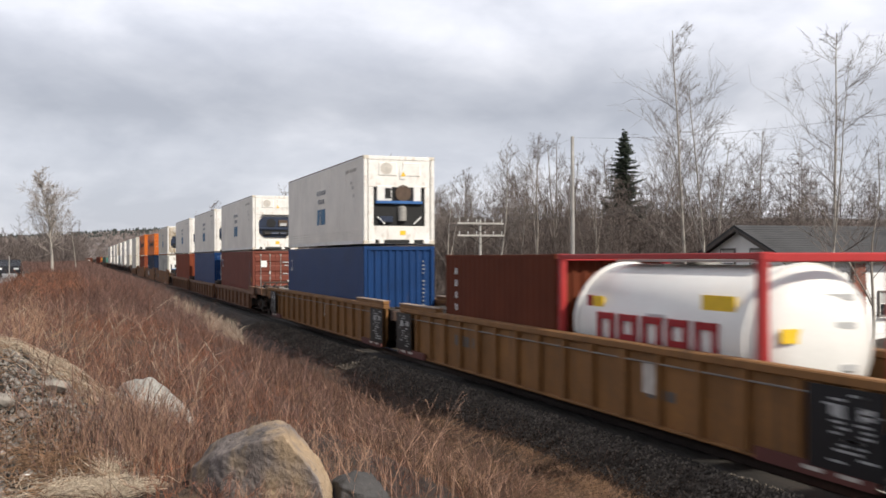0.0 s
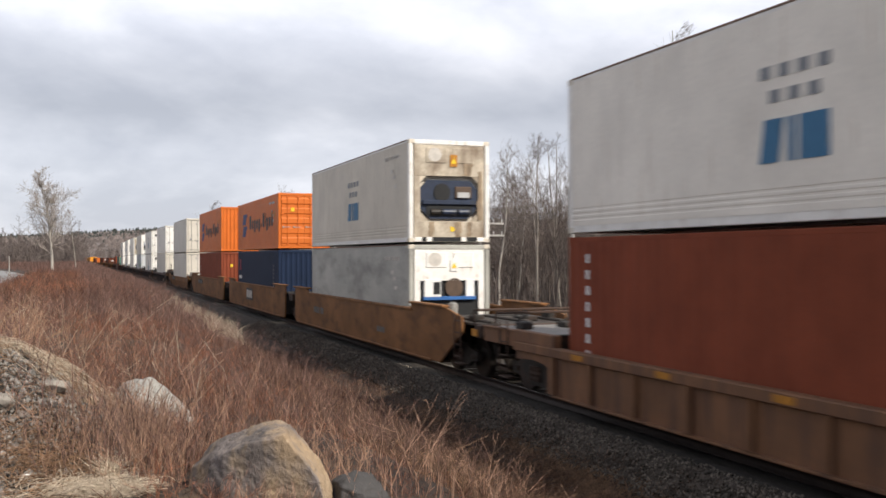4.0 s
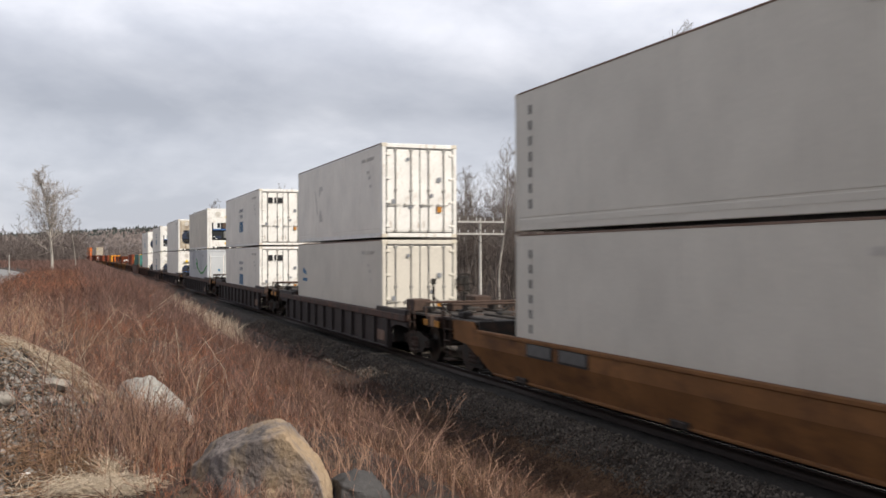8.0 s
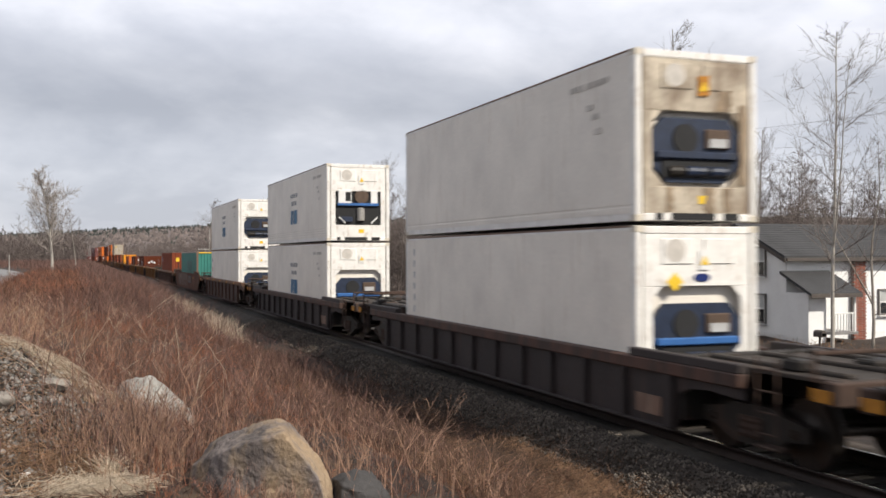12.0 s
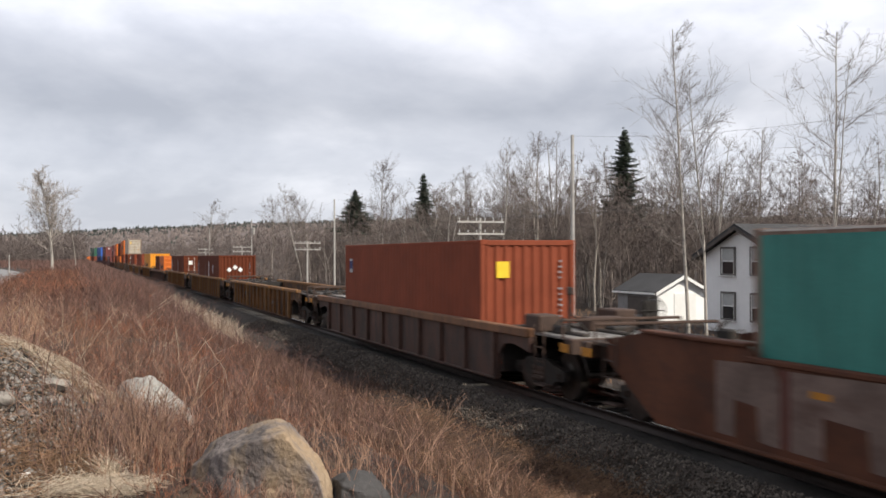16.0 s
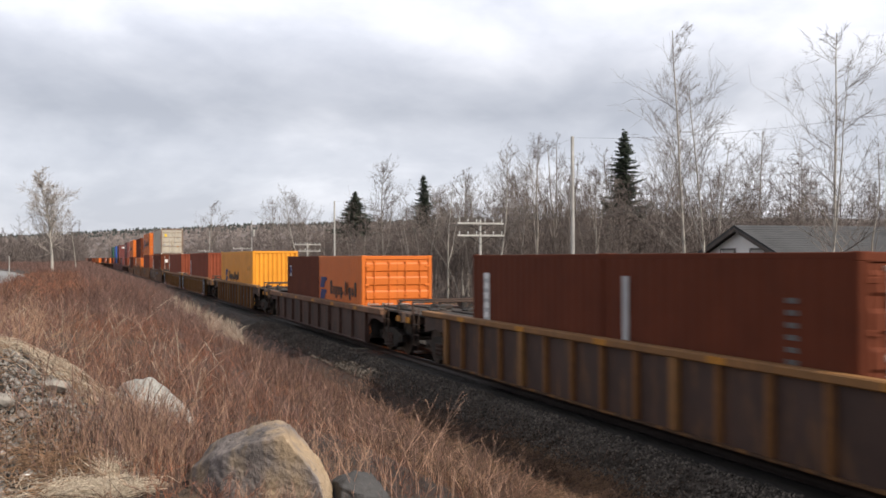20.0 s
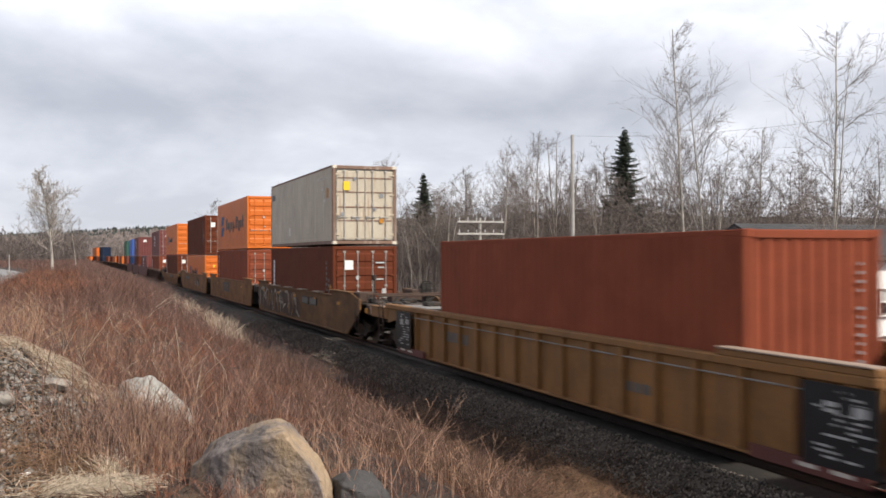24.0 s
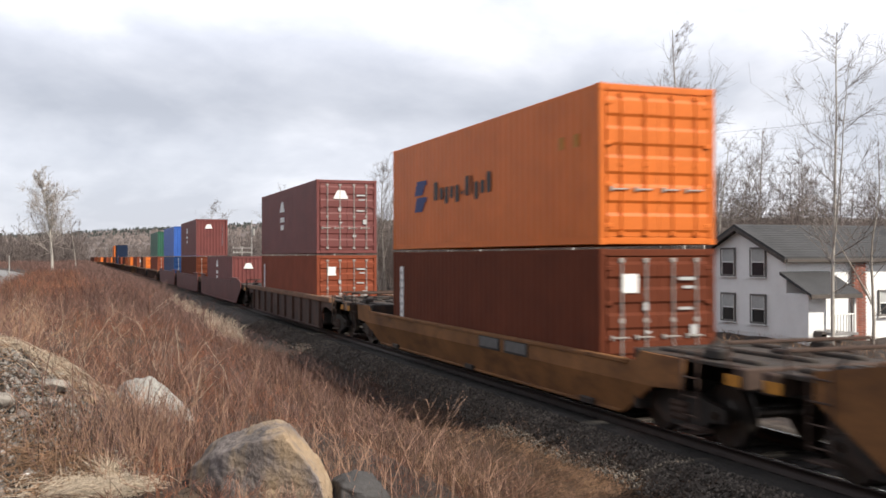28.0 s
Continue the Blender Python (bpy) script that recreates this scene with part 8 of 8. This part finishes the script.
    tint = rng.random(len(cx)) + .5 * bumps(cx, cy, .9, 9)
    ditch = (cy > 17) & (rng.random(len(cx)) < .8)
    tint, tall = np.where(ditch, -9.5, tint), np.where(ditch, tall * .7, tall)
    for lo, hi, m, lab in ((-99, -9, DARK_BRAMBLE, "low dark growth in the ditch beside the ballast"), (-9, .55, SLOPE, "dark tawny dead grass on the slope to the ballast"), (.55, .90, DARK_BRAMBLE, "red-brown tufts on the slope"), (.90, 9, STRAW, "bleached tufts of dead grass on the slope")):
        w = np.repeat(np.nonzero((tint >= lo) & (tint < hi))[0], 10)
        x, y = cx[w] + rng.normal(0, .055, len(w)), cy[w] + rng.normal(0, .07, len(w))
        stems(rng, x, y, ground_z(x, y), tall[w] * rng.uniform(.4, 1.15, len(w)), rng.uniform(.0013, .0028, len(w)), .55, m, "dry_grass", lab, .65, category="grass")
    x, y = bank(rng, 15000, 30, 120, -8, -3.3)
    stems(rng, x, y, ground_z(x, y), rng.uniform(.15, .4, len(x)), rng.uniform(.006, .012, len(x)), .4, SLOPE, "dry_grass", "dark tawny dead grass farther along the slope", .5, category="grass")
    # thin stems that stand alone in the ballast's edge
    x, y = bank(rng, 2600, 8, 30, -3.3, -1.9, 1.1)
    k = bumps(x, y, 1.6, 2) + rng.normal(0, .3, len(x)) > .0
    stems(rng, x[k], y[k], ground_z(x[k], y[k]), rng.uniform(.12, .40, k.sum()), rng.uniform(.0014, .003, k.sum()), .45, SLOPE, "dry_stems", "dark thin weeds in the foot of the ballast", .5, side_twigs=3)
    x, y = bank(rng, 900, 8, 26, -4.2, -2.0, 1.1)
    stems(rng, x, y, ground_z(x, y), rng.uniform(.15, .45, len(x)), rng.uniform(.0014, .0028, len(x)), .3, SHRUB, "dry_stems", "thin dry stems at the edge of the ballast", .4, side_twigs=3)
    # bleached thin stems standing among the brambles
    x, y = bank(rng, 1700, 7.2, 17, -99, -7.6, 1.3)
    k = clear_of_stones(x, y) & (mound_h(x - HEAP[0], y - HEAP[1])[1] < .2) & ~((x < -9.5) & (y < 8.6)) & (bumps(x, y, 1.3, 4) > -.2)
    x, y = x[k], y[k]
    stems(rng, x, y, ground_z(x, y), rng.uniform(.22, .62, len(x)), rng.uniform(.0012, .0024, len(x)), .38, STEM_PALE, "dry_stems", "bleached thin stems among the brambles", .3, side_twigs=2)
    mat_of(STRAW, "matted_straw", "flattened tawny grass at the foot of the slope", [(-3.95, 13.2, .25, .9, 1800), (-3.3, 12.4, .2, .6, 1100), (-4.9, 11.2, .3, .6, 900), (-4.4, 15.5, .3, 1.2, 1400), (-5.4, 9.6, .3, .5, 700), (-3.7, 17.5, .25, 1.2, 900), (-2.7, 12.9, .22, .9, 1500), (-2.6, 15.5, .18, 1.0, 900), (-2.9, 20.0, .2, 1.5, 900)])
    # pale reed tufts
    xs, ys = [], []
    for cx, cy, n, s in ((-5.9, 40.5, 900, 1.5), (-5.8, 36.0, 1000, 1.3), (-5.7, 32.0, 420, .9)):
        xs.append(rng.normal(cx, s * .45, n)), ys.append(rng.normal(cy, s, n))
    x, y = np.concatenate(xs), np.concatenate(ys)
    stems(rng, x, y, ground_z(x, y), rng.uniform(.35, .95, len(x)), rng.uniform(.004, .009, len(x)), .18, PALE_STRAW, "reeds", "pale dead reed tufts near the ballast", .4, category="reeds")
    # matted straw in front and on the crown of the heap
    mat_of(PALE_STRAW, "matted_straw", "matted pale straw lying on the ground", [(-9.84, 7.40, .11, .06, 900), (-9.60, 7.30, .08, .05, 200), (-10.1, 7.45, .25, .08, 120)])
    mat_of(PALE_STRAW, "matted_straw", "pale straw thatch on the crown of the heap", [(-10.75, 9.30, .45, .25, 1500), (-10.2, 9.15, .25, .2, 500)])
    mat_of(STRAW, "matted_straw", "brown dead grass on the rubble heap", [(-10.5, 9.2, .5, .25, 1000), (-10.1, 7.75, .3, .2, 600), (-10.4, 8.1, .5, .4, 500)])
    # a dry leaf of sedge standing in the straw
    x, y = rng.normal(-9.64, .045, 260), rng.normal(7.62, .05, 260)
    stems(rng, x, y, heap_z(x, y), rng.uniform(.08, .27, 260), rng.uniform(.0016, .0034, 260), .32, PALE_STRAW, "sedge_tuft", "pale tuft of dead sedge in matted straw", .5, category="grass")
    # thin upright stems before the heap and the stones
    x = np.concatenate([rng.normal(-9.30, .26, 950), rng.normal(-9.75, .3, 220), rng.normal(-8.7, .3, 200), rng.uniform(-8.3, -6.2, 260)])
    y = np.concatenate([rng.normal(8.25, .35, 950), rng.normal(7.9, .15, 220), rng.normal(6.45, .12, 200), rng.uniform(6.5, 9, 260)])
    h = rng.uniform(.22, .58, len(x)) * np.where(y < 6.7, .55, 1)
    w = rng.random(len(x)) < .5
    for flag, m, lab in ((True, MAUVE, "thin upright mauve stems before the rubble heap"), (False, SHRUB, "pinkish dry stems before the boulders")):
        k = w == flag
        stems(rng, x[k], y[k], heap_z(x[k], y[k]), h[k], rng.uniform(.0016, .0034, k.sum()), .22, m, "dry_stems", lab, .2, side_twigs=3)
    # dead twigs over the heap
    x, y = rng.normal(HEAP[0] + .3, .6, 700), rng.normal(HEAP[1] - .6, .6, 700)
    stems(rng, x, y, heap_z(x, y), rng.uniform(.06, .26, len(x)), rng.uniform(.0012, .0024, len(x)), .9, SHRUB, "brush", "thin dead twigs on the rubble heap", .6, side_twigs=1)
    # long pale stalks leaning out of the brambles
    x, y = bank(rng, 150, 10, 30, -99, -8.0, 1.2)
    k = mound_h(x - HEAP[0], y - HEAP[1])[1] < .15
    stems(rng, x[k], y[k], ground_z(x[k], y[k]), rng.uniform(.5, .95, k.sum()), rng.uniform(.002, .0042, k.sum()), .55, PALE_STRAW, "stalks", "long pale dead stalks leaning in the brambles", .4, side_twigs=1)
    x, y = rng.uniform(-45, -12, 16000), rng.uniform(85, 260, 16000)
    k = (x > road_x(y) + 4.2) & (x < track_x(y) - 11) & (x > -10.4 - .085 * y)
    x, y = x[k], y[k]
    stems(rng, x, y, ground_z(x, y), rng.uniform(.5, 1.3, len(x)), rng.uniform(.012, .024, len(x)), .25, MAUVE, "brush", "mauve-brown brush between road and line", side_twigs=2)
    # turf beyond the line
    x, y = rng.uniform(4.2, 22, 12000), rng.uniform(20, 110, 12000)
    stems(rng, x, y, ground_z(x, y), rng.uniform(.1, .45, len(x)), rng.uniform(.006, .014, len(x)), .4, STRAW, "dry_grass", "dead grass between the line and the woods", .5, category="grass")


build_brush()


def shrub(x, y, h, seed, lean=.35, count=4, label="bare branching shrub with pale red-brown twigs"):
    rng = np.random.default_rng(seed)
    g = float(ground_z(x, y))
    t = thing("shrub", label, "shrub", "bare shrubs", at=pose(x, y, g - .05))
    for k in range(count):
        an = k * 6.283 / count + rng.uniform(-.5, .5)
        trunk, branch = grow(seed * 7 + k, h * rng.uniform(.75, 1.1), .0085, boughs=6, twigs=2, fine=0, first=.22, reach=.70, spread=.62, crooked=.05, lift=.05)
        tilt = np.array([math.cos(an), math.sin(an) * .6]) * lean * rng.uniform(.4, 1.5)
        v1, f1 = seg_mesh(trunk, 4, thick=.6, least=.0019)
        v2, f2 = seg_mesh(branch, 4, thick=.30, least=.0015)
        v, f = np.concatenate([v1, v2]), np.concatenate([f1, f2 + len(v1)])
        v = v + np.stack([v[:, 2] * tilt[0], v[:, 2] * tilt[1], 0 * v[:, 0]], -1)
        o = soup("stem", v, f, (SHRUB, SHRUB, SHRUB, BRAMBLE)[k % 4])
        o.parent = t


for x, y, h, s, n in ((-7.42, 7.9, 1.0, 3, 3), (-7.05, 8.3, .8, 4, 2), (-7.75, 7.9, .7, 14, 2), (-9.3, 9.2, .5, 6, 3), (-9.45, 8.2, .45, 7, 4), (-6.3, 8.6, .6, 8, 3), (-6.55, 7.6, .5, 12, 3), (-5.5, 9.4, .6, 16, 3), (-4.4, 10.6, .5, 17, 2), (-9.9, 14.5, 1.1, 9, 4), (-10.7, 17.5, 1.2, 10, 4)):
    shrub(x, y, h, s, .45, n)
# dead branches lying in the scrub
for i, (x, y, z, dx, dy, dz, r) in enumerate(((-10.9, 16.0, 1.9, 1.3, .4, .5, .010), (-10.6, 15.2, 1.6, 1.2, .1, .1, .009), (-11.6, 20.0, 1.9, 1.0, .5, .8, .011), (-10.2, 12.6, 1.7, .9, .2, .02, .008), (-11.4, 24.0, 1.9, -.5, 1.0, .7, .011))):
    bm = bmesh.new()
    p = Vector((x, y, float(ground_z(x, y)) + .02))
    q = p + Vector((dx, dy, dz + .25))
    m = (p + q) / 2 + Vector((0, .05, .04))
    rod(bm, p, m, r, r * .8, 6)
    rod(bm, m, q, r * .8, r * .4, 6)
    rod(bm, m, m + (q - p) * .35 + Vector((.1, .1, .15)), r * .5, r * .2, 5)
    tagged(new("dead_branch", mesh_of(bm, STRAW)), "pale dead branch leaning in the scrub", "branch", "dead branches")


# ---- what moves ----
SPEED = 20.0


def motions():
    times = [0.5 * i for i in range(57)]
    for ob, s, z in MOVING:
        steps = [0.0, 28.0] if s < BEND else [t for t in times if t in (0.0, 28.0) or s - SPEED * t > BEND - 25]
        rows = []
        for t in sorted(set(steps + ([] if s < BEND else [min(28.0, round((s - BEND + 20) / SPEED * 2) / 2)]))):
            x, y, a = line(s - SPEED * t)
            rows.append((t, pose(x, y, z, 0, 0, math.degrees(a))))
        walk(ob, rows)
    # a car on the road comes nearer and leaves the view
    walk(ROAD_CAR, [(t, pose(-15.1, 86 - 13.0 * t, float(ground_z(-16.2, 86 - 13.0 * t)) + .12)) for t in (0, 1, 2, 3, 4, 5, 6)] + [(28.0, pose(-15.1, -120, 1.4))])
    # the wheels roll: one turn of keys for each place in a truck, taken over by all others
    spin = math.degrees(SPEED / WHEEL_R)
    for sy, sets in WHEELS.items():
        first = sets[0]
        walk(first, [(i / FPS, pose(0, sy * .89, WHEEL_R, spin * i / FPS)) for i in range(28 * FPS + 1)])
        for w in sets[1:]:
            w.rotation_mode = "QUATERNION"
            w.animation_data_create()
            w.animation_data.action = first.animation_data.action
            w.animation_data.action_slot = first.animation_data.action_slot


motions()
